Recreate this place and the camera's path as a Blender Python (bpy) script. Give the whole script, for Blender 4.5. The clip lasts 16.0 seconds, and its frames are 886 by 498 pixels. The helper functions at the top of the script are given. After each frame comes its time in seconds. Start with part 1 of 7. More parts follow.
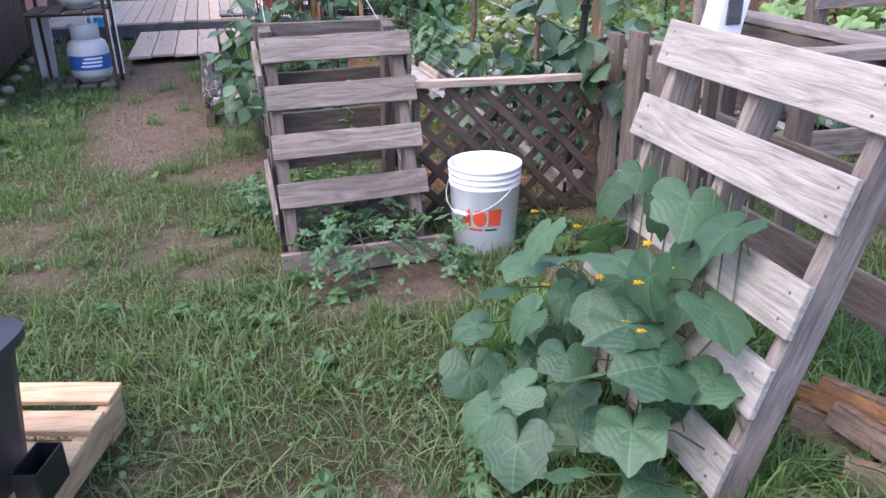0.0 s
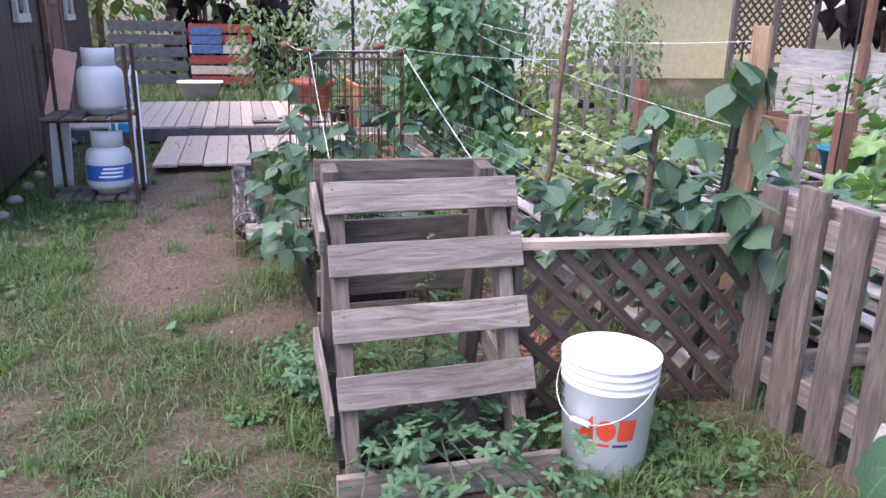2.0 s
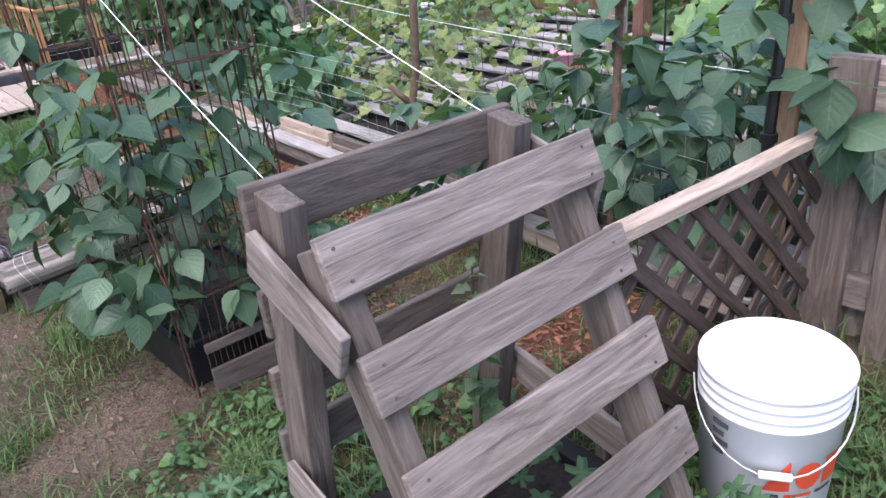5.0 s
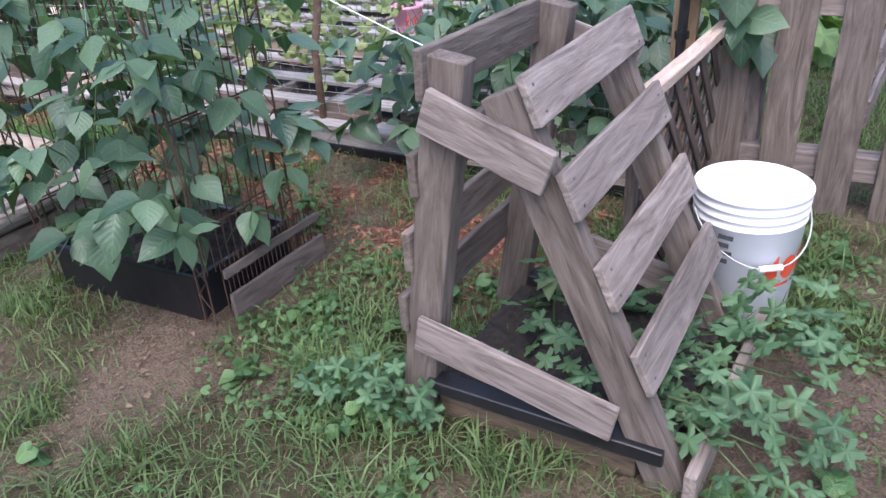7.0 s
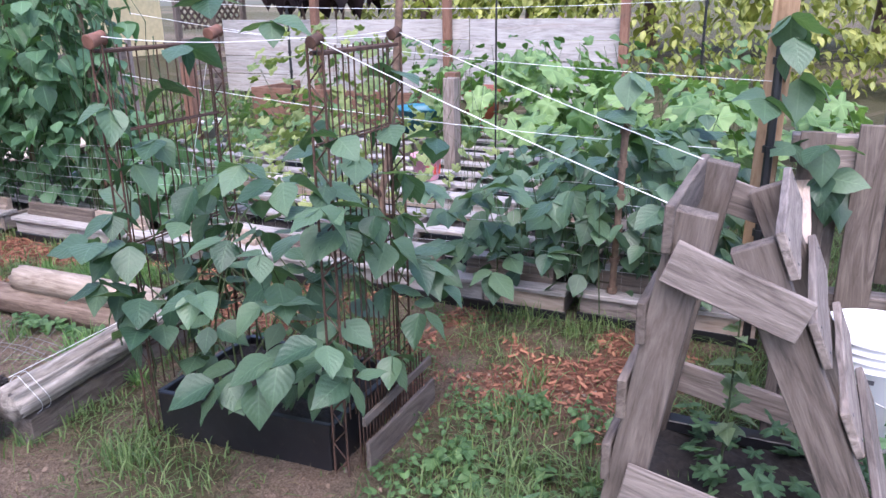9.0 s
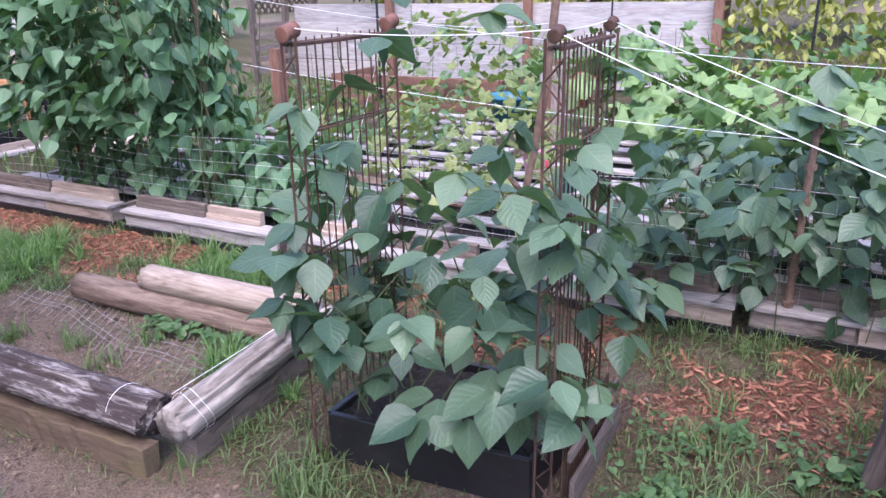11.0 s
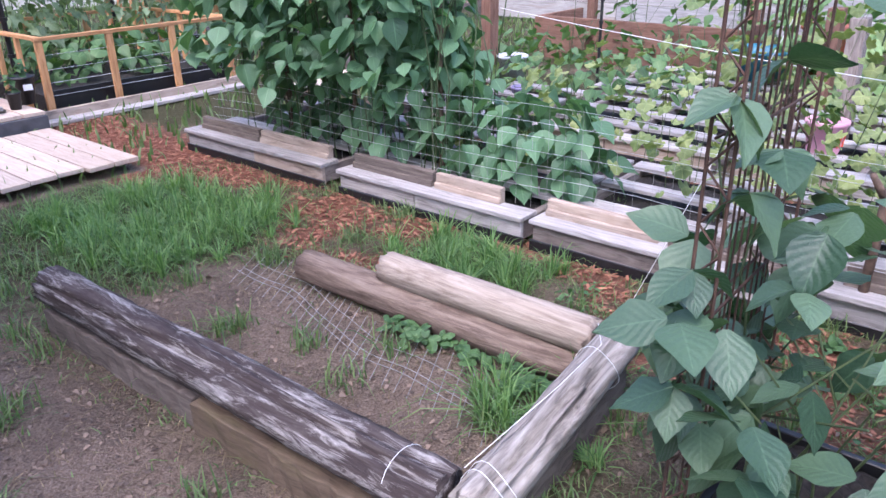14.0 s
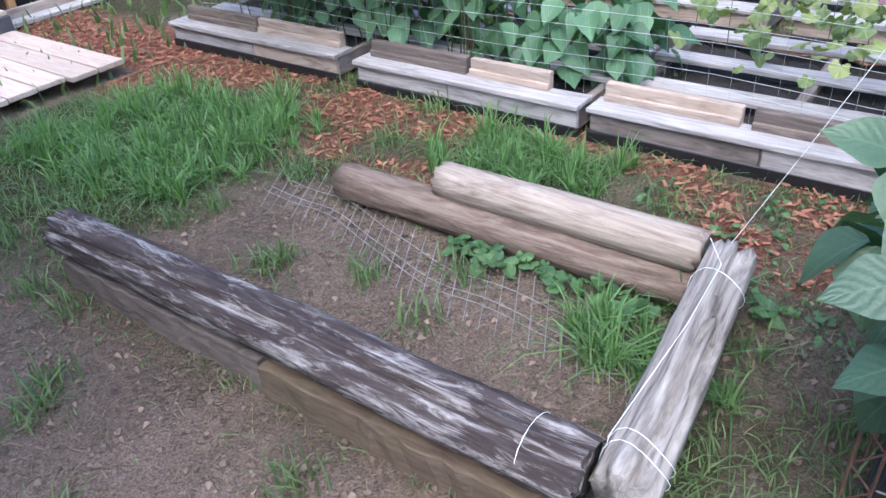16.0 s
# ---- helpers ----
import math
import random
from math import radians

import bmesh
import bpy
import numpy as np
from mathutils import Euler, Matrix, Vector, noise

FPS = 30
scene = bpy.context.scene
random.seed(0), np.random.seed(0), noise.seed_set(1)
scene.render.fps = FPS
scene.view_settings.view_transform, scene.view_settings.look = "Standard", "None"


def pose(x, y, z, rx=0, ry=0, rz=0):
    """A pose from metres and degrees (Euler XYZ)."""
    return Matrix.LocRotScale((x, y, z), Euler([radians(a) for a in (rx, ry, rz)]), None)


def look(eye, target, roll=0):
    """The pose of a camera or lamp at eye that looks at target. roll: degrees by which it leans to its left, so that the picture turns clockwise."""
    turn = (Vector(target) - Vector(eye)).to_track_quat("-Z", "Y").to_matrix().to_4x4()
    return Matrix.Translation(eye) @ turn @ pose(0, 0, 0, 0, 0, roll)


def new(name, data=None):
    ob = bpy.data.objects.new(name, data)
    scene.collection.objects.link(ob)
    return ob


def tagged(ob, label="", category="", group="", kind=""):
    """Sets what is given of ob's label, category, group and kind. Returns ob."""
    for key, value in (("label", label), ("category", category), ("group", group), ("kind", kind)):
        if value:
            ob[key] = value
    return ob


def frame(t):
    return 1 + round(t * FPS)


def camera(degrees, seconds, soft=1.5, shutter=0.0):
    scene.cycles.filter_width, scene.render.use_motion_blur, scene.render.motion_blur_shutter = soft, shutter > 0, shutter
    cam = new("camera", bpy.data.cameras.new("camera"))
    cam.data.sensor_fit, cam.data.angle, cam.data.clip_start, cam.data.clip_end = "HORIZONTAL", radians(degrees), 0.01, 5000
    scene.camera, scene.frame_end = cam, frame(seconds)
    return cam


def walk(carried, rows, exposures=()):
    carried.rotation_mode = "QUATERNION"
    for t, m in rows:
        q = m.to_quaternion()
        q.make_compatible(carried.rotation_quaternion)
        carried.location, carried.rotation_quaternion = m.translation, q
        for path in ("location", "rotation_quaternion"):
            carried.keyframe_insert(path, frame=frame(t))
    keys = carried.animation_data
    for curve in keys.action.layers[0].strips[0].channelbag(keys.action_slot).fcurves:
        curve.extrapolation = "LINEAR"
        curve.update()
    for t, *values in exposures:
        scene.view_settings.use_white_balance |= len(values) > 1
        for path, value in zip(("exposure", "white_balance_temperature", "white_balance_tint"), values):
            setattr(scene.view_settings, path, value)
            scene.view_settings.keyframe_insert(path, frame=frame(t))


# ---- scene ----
cam = camera(60.8, 16.0)
PATH = [
    (0, (0.852, 0.385, 1.317), (0.473, 2.17, 0.497), -0.7),
    (0.5, (0.733, 0.564, 1.341), (0.27, 2.387, 0.661), 1.5),
    (1, (0.628, 0.764, 1.346), (0.147, 2.611, 0.746), 2.5),
    (1.5, (0.493, 0.973, 1.35), (-0.029, 2.824, 0.803), -0.1),
    (2, (0.367, 1.135, 1.333), (-0.058, 3.002, 0.754), 1.3),
    (2.5, (0.25, 1.358, 1.327), (-0.112, 3.228, 0.716), 2.8),
    (3, (0.179, 1.59, 1.308), (-0.091, 3.477, 0.702), 2.0),
    (3.5, (0.049, 1.832, 1.319), (-0.085, 3.763, 0.814), 0.2),
    (4, (-0.089, 2.079, 1.318), (-0.191, 3.987, 0.728), 1.2),
    (4.5, (-0.221, 2.226, 1.341), (-0.256, 4.094, 0.629), 0.8),
    (5, (-0.448, 2.194, 1.316), (-0.159, 3.964, 0.433), -5.9),
    (7.5, (-1.387, 2.159, 1.234), (-0.427, 3.646, 0.303), -1.4),
    (8, (-1.491, 2.31, 1.236), (-0.478, 3.786, 0.344), 1.1),
    (8.5, (-1.589, 2.433, 1.263), (-0.565, 3.988, 0.532), 1.8),
    (9, (-1.788, 2.506, 1.285), (-0.645, 4.024, 0.66), -0.9),
    (11.5, (-2.045, 3.104, 1.314), (-1.078, 4.722, 0.644), -1.7),
    (12, (-2.116, 3.25, 1.336), (-1.273, 4.964, 0.74), -2.8),
    (12.5, (-2.178, 3.343, 1.345), (-1.455, 5.128, 0.807), -3.2),
    (13, (-2.171, 3.466, 1.333), (-1.477, 5.252, 0.758), -2.4),
    (13.5, (-2.141, 3.641, 1.332), (-1.542, 5.464, 0.768), 0.1),
    (14, (-2.128, 3.806, 1.279), (-1.435, 5.503, 0.479), -0.9),
    (14.5, (-2.22, 3.978, 1.288), (-1.598, 5.621, 0.332), -6.1),
    (15, (-2.247, 4.097, 1.287), (-1.624, 5.701, 0.266), -6.0),
    (15.5, (-2.245, 4.17, 1.275), (-1.658, 5.739, 0.181), -6.1),
    (16, (-2.226, 4.226, 1.279), (-1.573, 5.756, 0.169), -4.7),
]
EXPOSURES = [(0, 1.8, 6000, 21), (1.5, 1.93, 5980, 24), (3, 1.86, 5950, 21), (5, 1.66, 6000, 17), (8.5, 1.9, 5820, 21), (11.5, 2.0, 5750, 29), (13, 2.0, 5650, 30), (14.5, 1.97, 5650, 18), (16, 1.97, 5500, 12)]
walk(cam, [(t, look(e, g, r)) for t, e, g, r in PATH], EXPOSURES)

# ---- light ----
world = bpy.data.worlds.new("sky")
scene.world = world
world.use_nodes = True
wn = world.node_tree
sky = wn.nodes.new("ShaderNodeTexSky")
sky.sky_type = "NISHITA"
sky.sun_disc = False
SUN_EL, SUN_ROT = radians(60), radians(222)
sky.sun_elevation, sky.sun_rotation = SUN_EL, SUN_ROT
sky.air_density, sky.dust_density, sky.ozone_density = 1.0, 3.0, 0.6
wn.nodes["Background"].inputs[1].default_value = 0.15
wn.links.new(sky.outputs[0], wn.nodes["Background"].inputs[0])
sun = bpy.data.lights.new("sun", "SUN")
sun.energy, sun.angle, sun.color = 0.6, radians(45), (1.0, 0.93, 0.84)
sun_ob = new("sun", sun)
sun_dir = Vector((math.sin(SUN_ROT) * math.cos(SUN_EL), math.cos(SUN_ROT) * math.cos(SUN_EL), math.sin(SUN_EL)))
sun_ob.matrix_basis = look(sun_dir * 40, (0, 0, 0))

# ---- helpers of this scene ----
CU, SU = math.cos(radians(28)), math.sin(radians(28))
W = {}
rng = np.random.default_rng(7)
rnd = random.Random(5)


def G(u, v, z=0.0):
    """World point from the garden's own grid (u across the beds, v along them)."""
    return Vector((CU * u - SU * v, SU * u + CU * v, z))


def uv_of(x, y):
    return CU * x + SU * y, -SU * x + CU * y


def thing(name, at, label, category, group="", kind="", turn=28):
    ob = new(name)
    ob.empty_display_size = 0.1
    m = pose(at[0], at[1], at[2], 0, 0, turn)
    ob.matrix_basis = m
    W[ob] = m
    return tagged(ob, label, category, group, kind)


def child(name, me, parent, m, label=""):
    ob = new(name, me)
    if parent is not None:
        ob.parent = parent
        ob.matrix_basis = W[parent].inverted() @ m
    else:
        ob.matrix_basis = m
    W[ob] = m.copy()
    return tagged(ob, label) if label else ob


def mesh_of(name, bm, mat, smooth=False):
    me = bpy.data.meshes.new(name)
    bm.to_mesh(me)
    bm.free()
    me.materials.append(mat)
    if smooth:
        me.polygons.foreach_set("use_smooth", [True] * len(me.polygons))
    return me


def part(name, bm, mat, parent, label="", m=None, smooth=False):
    return child(name, mesh_of(name, bm, mat, smooth), parent, m if m is not None else W[parent], label)


def frame_of(a, b, up=(0, 0, 1)):
    """Pose at a, x axis towards b, z axis near up; and the length."""
    a, b, up = Vector(a), Vector(b), Vector(up)
    x = (b - a)
    n = x.length
    x.normalize()
    y = up.cross(x).normalized()
    z = x.cross(y)
    m = Matrix((x, y, z)).transposed().to_4x4()
    m.translation = a
    return m, n


def board_bm(n, w, t, seg=4, wave=0.0015, bev=0.0025):
    bm = bmesh.new()
    rows = []
    for i in range(seg + 1):
        x = n * i / seg
        e = [rnd.uniform(-wave, wave) for _ in range(4)]
        rows.append([bm.verts.new((x, sy * w / 2 + e[k], sz * t / 2 + e[k - 1])) for k, (sy, sz) in enumerate(((-1, -1), (1, -1), (1, 1), (-1, 1)))])
    for a, b in zip(rows, rows[1:]):
        for k in range(4):
            bm.faces.new((a[k], a[(k + 1) % 4], b[(k + 1) % 4], b[k]))
    bm.faces.new(rows[0][::-1])
    bm.faces.new(rows[-1])
    bmesh.ops.recalc_face_normals(bm, faces=bm.faces)
    if bev:
        sharp = [e for e in bm.edges if len(e.link_faces) == 2 and e.calc_face_angle() > 1.0]
        bmesh.ops.bevel(bm, geom=sharp, offset=bev, segments=1, affect="EDGES")
    return bm


def board(name, a, b, w, t, mat, parent, up=(0, 0, 1), label="", seg=4, wave=0.0015):
    """A sawn board from a to b: w across, t thick along up."""
    m, n = frame_of(a, b, up)
    return part(name, board_bm(n, w, t, seg, wave), mat, parent, label, m)


def tube(bm, a, b, r, n=6, r2=None, caps=True):
    a, b = Vector(a), Vector(b)
    m, _ = frame_of(a, b, (0, 0, 1) if abs((b - a).normalized().z) < 0.95 else (1, 0, 0))
    y, z = m.col[1].to_3d(), m.col[2].to_3d()
    r2 = r if r2 is None else r2
    ra = [bm.verts.new(a + (y * math.cos(k * math.tau / n) + z * math.sin(k * math.tau / n)) * r) for k in range(n)]
    rb = [bm.verts.new(b + (y * math.cos(k * math.tau / n) + z * math.sin(k * math.tau / n)) * r2) for k in range(n)]
    for k in range(n):
        bm.faces.new((ra[k], ra[(k + 1) % n], rb[(k + 1) % n], rb[k]))
    if caps:
        bm.faces.new(ra[::-1])
        bm.faces.new(rb)


def lathe(bm, prof, n=32, at=(0, 0, 0)):
    rings = []
    for r, z in prof:
        rings.append([bm.verts.new((at[0] + r * math.cos(k * math.tau / n), at[1] + r * math.sin(k * math.tau / n), at[2] + z)) for k in range(n)])
    for a, b in zip(rings, rings[1:]):
        for k in range(n):
            bm.faces.new((a[k], a[(k + 1) % n], b[(k + 1) % n], b[k]))
    bm.faces.new(rings[0][::-1])
    bm.faces.new(rings[-1])


def rope(bm, pts, r, n=5, taper=1.0):
    """One bent round rod through the points."""
    pts = [Vector(p) for p in pts]
    rings = []
    ref = Vector((0.31, 0.52, 0.79))
    for i, p in enumerate(pts):
        d = (pts[min(i + 1, len(pts) - 1)] - pts[max(i - 1, 0)]).normalized()
        y = ref.cross(d).normalized()
        z = d.cross(y)
        q = r * (1 + (taper - 1) * i / (len(pts) - 1))
        rings.append([bm.verts.new(p + (y * math.cos(k * math.tau / n) + z * math.sin(k * math.tau / n)) * q) for k in range(n)])
    for a, b in zip(rings, rings[1:]):
        for k in range(n):
            bm.faces.new((a[k], a[(k + 1) % n], b[(k + 1) % n], b[k]))
    bm.faces.new(rings[0][::-1])
    bm.faces.new(rings[-1])


def stem(parent, pts, r, n=4, mat=None, name="stem"):
    bm = bmesh.new()
    rope(bm, pts, r, n, 0.6)
    return part(name, bm, mat or M_STEM, parent, m=Matrix())


def sag(a, b, d, n=8):
    a, b = Vector(a), Vector(b)
    return [a.lerp(b, i / n) - Vector((0, 0, d * 4 * (i / n) * (1 - i / n))) for i in range(n + 1)]


# ---- materials ----
def nodes_of(name):
    mat = bpy.data.materials.new(name)
    mat.use_nodes = True
    nt = mat.node_tree
    return mat, nt, nt.nodes["Principled BSDF"], nt.nodes["Material Output"]


def ramp(nt, fac, stops):
    r = nt.nodes.new("ShaderNodeValToRGB")
    while len(r.color_ramp.elements) < len(stops):
        r.color_ramp.elements.new(0.5)
    for e, (p, c) in zip(r.color_ramp.elements, stops):
        e.position, e.color = p, (*c, 1)
    nt.links.new(fac, r.inputs[0])
    return r.outputs[0]


def noise_tex(nt, vec, scale, detail=5, rough=0.6, distort=0.0):
    n = nt.nodes.new("ShaderNodeTexNoise")
    n.inputs["Scale"].default_value, n.inputs["Detail"].default_value = scale, detail
    n.inputs["Roughness"].default_value, n.inputs["Distortion"].default_value = rough, distort
    if vec is not None:
        nt.links.new(vec, n.inputs["Vector"])
    return n.outputs["Fac"]


def mixc(nt, fac, a, b, mode="MIX"):
    m = nt.nodes.new("ShaderNodeMix")
    m.data_type, m.blend_type = "RGBA", mode
    for sock, v in ((m.inputs[0], fac), (m.inputs[6], a), (m.inputs[7], b)):
        if isinstance(v, (int, float)):
            sock.default_value = v
        elif isinstance(v, tuple):
            sock.default_value = (*v, 1)
        else:
            nt.links.new(v, sock)
    return m.outputs[2]


def math_node(nt, op, a, b):
    m = nt.nodes.new("ShaderNodeMath")
    m.operation = op
    for sock, v in ((m.inputs[0], a), (m.inputs[1], b)):
        if isinstance(v, (int, float)):
            sock.default_value = v
        else:
            nt.links.new(v, sock)
    return m.outputs[0]


def bump(nt, bsdf, h, strength, dist=0.01):
    b = nt.nodes.new("ShaderNodeBump")
    b.inputs["Strength"].default_value, b.inputs["Distance"].default_value = strength, dist
    nt.links.new(h, b.inputs["Height"])
    nt.links.new(b.outputs[0], bsdf.inputs["Normal"])


def wood(name, dark, mid, light, rough=0.85, grain=1.0, stain=(0.05, 0.045, 0.04), stain_amt=0.45, stain_lo=0.55, stain_scale=None):
    """Sawn or weathered timber, grain along the board's x."""
    mat, nt, bsdf, out = nodes_of(name)
    tc = nt.nodes.new("ShaderNodeTexCoord")
    info = nt.nodes.new("ShaderNodeObjectInfo")
    add = nt.nodes.new("ShaderNodeVectorMath")
    add.operation = "ADD"
    sc = nt.nodes.new("ShaderNodeVectorMath")
    sc.operation = "SCALE"
    nt.links.new(info.outputs["Random"], sc.inputs["Scale"])
    sc.inputs[0].default_value = (37, 19, 11)
    nt.links.new(tc.outputs["Object"], add.inputs[0])
    nt.links.new(sc.outputs[0], add.inputs[1])
    mp = nt.nodes.new("ShaderNodeMapping")
    mp.inputs["Scale"].default_value = (2.2 * grain, 17 * grain, 17 * grain)
    nt.links.new(add.outputs[0], mp.inputs[0])
    g = noise_tex(nt, mp.outputs[0], 1.3, 7, 0.62, 2.4)
    mp2 = nt.nodes.new("ShaderNodeMapping")
    mp2.inputs["Scale"].default_value = (6, 190, 190)
    nt.links.new(add.outputs[0], mp2.inputs[0])
    fine = noise_tex(nt, mp2.outputs[0], 1.0, 3, 0.7)
    if stain_scale:
        mp3 = nt.nodes.new("ShaderNodeMapping")
        mp3.inputs["Scale"].default_value = stain_scale
        nt.links.new(add.outputs[0], mp3.inputs[0])
        big = noise_tex(nt, mp3.outputs[0], 1.0, 8, 0.72, 0.6)
    else:
        big = noise_tex(nt, add.outputs[0], 3.2, 5, 0.6)
    col = ramp(nt, g, [(0.28, dark), (0.48, mid), (0.72, light)])
    col = mixc(nt, 0.18, col, ramp(nt, fine, [(0.3, dark), (0.7, light)]), "MIX")
    f = nt.nodes.new("ShaderNodeMapRange")
    f.inputs[1].default_value, f.inputs[2].default_value, f.inputs[4].default_value = stain_lo, stain_lo + 0.2, stain_amt
    nt.links.new(big, f.inputs[0])
    col = mixc(nt, f.outputs[0], col, stain)
    tint = ramp(nt, info.outputs["Random"], [(0.0, (0.82, 0.8, 0.78)), (0.5, (1, 0.98, 0.96)), (1.0, (1.15, 1.1, 1.04))])
    col = mixc(nt, 1.0, col, tint, "MULTIPLY")
    nt.links.new(col, bsdf.inputs["Base Color"])
    bsdf.inputs["Roughness"].default_value = rough
    bsdf.inputs["Specular IOR Level"].default_value = 0.25
    hh = math_node(nt, "ADD", math_node(nt, "MULTIPLY", g, 1.0), math_node(nt, "MULTIPLY", fine, 0.6))
    bump(nt, bsdf, hh, 0.7, 0.005)
    return mat


def plain(name, col, rough=0.5, metal=0.0, var=0.12, scale=8, dirt=None, dirt_lo=0.55, bumps=0.1, spec=0.5):
    """Painted, plastic or metal surface with slight mottling and dirt."""
    mat, nt, bsdf, out = nodes_of(name)
    tc = nt.nodes.new("ShaderNodeTexCoord")
    n = noise_tex(nt, tc.outputs["Object"], scale, 6, 0.6)
    lo, hi = tuple(c * (1 - var) for c in col), tuple(min(1, c * (1 + var)) for c in col)
    c = ramp(nt, n, [(0.3, lo), (0.7, hi)])
    if dirt:
        d = noise_tex(nt, tc.outputs["Object"], scale * 2.7, 8, 0.75)
        f = nt.nodes.new("ShaderNodeMapRange")
        f.inputs[1].default_value, f.inputs[2].default_value, f.inputs[4].default_value = dirt_lo, dirt_lo + 0.15, 0.8
        nt.links.new(d, f.inputs[0])
        c = mixc(nt, f.outputs[0], c, dirt)
    nt.links.new(c, bsdf.inputs["Base Color"])
    bsdf.inputs["Roughness"].default_value, bsdf.inputs["Metallic"].default_value = rough, metal
    bsdf.inputs["Specular IOR Level"].default_value = spec
    bump(nt, bsdf, n, bumps, 0.005)
    return mat


def leafy(name, dark, light, rough=0.5, trans=0.3, vein=0.2, spec=0.5):
    mat, nt, bsdf, out = nodes_of(name)
    info = nt.nodes.new("ShaderNodeObjectInfo")
    geo = nt.nodes.new("ShaderNodeNewGeometry")
    r = math_node(nt, "FRACT", math_node(nt, "ADD", info.outputs["Random"], geo.outputs["Random Per Island"]), 0.0)
    tc = nt.nodes.new("ShaderNodeTexCoord")
    n = noise_tex(nt, tc.outputs["Object"], 22, 4, 0.6)
    r2 = math_node(nt, "ADD", math_node(nt, "MULTIPLY", r, 0.7), math_node(nt, "MULTIPLY", n, 0.35))
    c = ramp(nt, r2, [(0.1, dark), (0.55, tuple((a + b) / 2 for a, b in zip(dark, light))), (1.0, light)])
    uvn = nt.nodes.new("ShaderNodeUVMap")
    uvn.uv_map = "UVMap"
    sep = nt.nodes.new("ShaderNodeSeparateXYZ")
    nt.links.new(uvn.outputs[0], sep.inputs[0])
    d = math_node(nt, "ABSOLUTE", math_node(nt, "SUBTRACT", sep.outputs[1], 0.5), 0.0)
    side = math_node(nt, "SINE", math_node(nt, "MULTIPLY", math_node(nt, "SUBTRACT", sep.outputs[0], math_node(nt, "MULTIPLY", d, 0.7)), 42.0), 0.0)
    ridge = nt.nodes.new("ShaderNodeMapRange")
    ridge.inputs[1].default_value, ridge.inputs[2].default_value = 0.0, 0.035
    ridge.inputs[3].default_value, ridge.inputs[4].default_value = vein, 0.0
    nt.links.new(d, ridge.inputs[0])
    c = mixc(nt, ridge.outputs[0], c, tuple(min(1, x * 2.2 + 0.02) for x in light))
    nt.links.new(c, bsdf.inputs["Base Color"])
    bsdf.inputs["Roughness"].default_value = rough
    bsdf.inputs["Specular IOR Level"].default_value = spec
    bump(nt, bsdf, math_node(nt, "ADD", math_node(nt, "MULTIPLY", side, 0.25), n), 0.35, 0.004)
    tr = nt.nodes.new("ShaderNodeBsdfTranslucent")
    nt.links.new(mixc(nt, 1.0, c, (1.2, 1.35, 0.5), "MULTIPLY"), tr.inputs[0])
    ms = nt.nodes.new("ShaderNodeMixShader")
    ms.inputs[0].default_value = trans
    nt.links.new(bsdf.outputs[0], ms.inputs[1])
    nt.links.new(tr.outputs[0], ms.inputs[2])
    nt.links.new(ms.outputs[0], out.inputs[0])
    return mat


M_GREY = wood("weathered_grey_wood", (0.075, 0.062, 0.055), (0.20, 0.17, 0.155), (0.34, 0.30, 0.275))
M_BROWNGREY = wood("weathered_brown_wood", (0.05, 0.041, 0.036), (0.125, 0.103, 0.09), (0.205, 0.175, 0.155))
M_PALE = wood("pale_weathered_wood", (0.17, 0.16, 0.155), (0.33, 0.315, 0.31), (0.47, 0.455, 0.45), stain_amt=0.35)
M_FRESH = wood("fresh_pine", (0.36, 0.23, 0.13), (0.56, 0.39, 0.24), (0.70, 0.53, 0.36), stain=(0.25, 0.16, 0.1), stain_amt=0.3)
M_SILVER = wood("silvered_slat", (0.13, 0.12, 0.115), (0.28, 0.265, 0.25), (0.40, 0.38, 0.365), stain_amt=0.35)
M_BEIGE = wood("beige_plank", (0.39, 0.31, 0.25), (0.53, 0.44, 0.365), (0.62, 0.53, 0.455), stain=(0.3, 0.23, 0.17), stain_amt=0.3)
M_TAN = wood("tan_board", (0.20, 0.155, 0.125), (0.36, 0.295, 0.245), (0.48, 0.41, 0.35), stain=(0.15, 0.1, 0.07), stain_amt=0.4)
M_LOGPALE = wood("stripped_log", (0.10, 0.075, 0.058), (0.27, 0.225, 0.185), (0.42, 0.37, 0.32), grain=0.8, stain=(0.09, 0.06, 0.045), stain_amt=0.6, stain_lo=0.52, stain_scale=(3, 14, 14))
M_LOGDARK = wood("rotten_dark_log", (0.018, 0.013, 0.013), (0.045, 0.033, 0.032), (0.10, 0.085, 0.08), stain=(0.46, 0.44, 0.43), stain_amt=0.9, stain_lo=0.5, stain_scale=(6, 42, 42))
M_LOGBARK = wood("brown_log_wood", (0.06, 0.042, 0.033), (0.15, 0.11, 0.085), (0.27, 0.215, 0.175), stain=(0.05, 0.034, 0.026), stain_amt=0.7, stain_lo=0.5, stain_scale=(5, 18, 18))
M_LOGGREY = wood("cracked_grey_log", (0.06, 0.05, 0.042), (0.27, 0.245, 0.22), (0.5, 0.47, 0.44), grain=0.9, stain=(0.04, 0.032, 0.028), stain_amt=0.85, stain_lo=0.56, stain_scale=(2.5, 30, 30))
M_MOSSY = wood("mossy_timber", (0.04, 0.03, 0.021), (0.10, 0.073, 0.052), (0.155, 0.12, 0.085), stain=(0.095, 0.095, 0.03), stain_amt=0.6, stain_lo=0.52, stain_scale=(2, 8, 8))
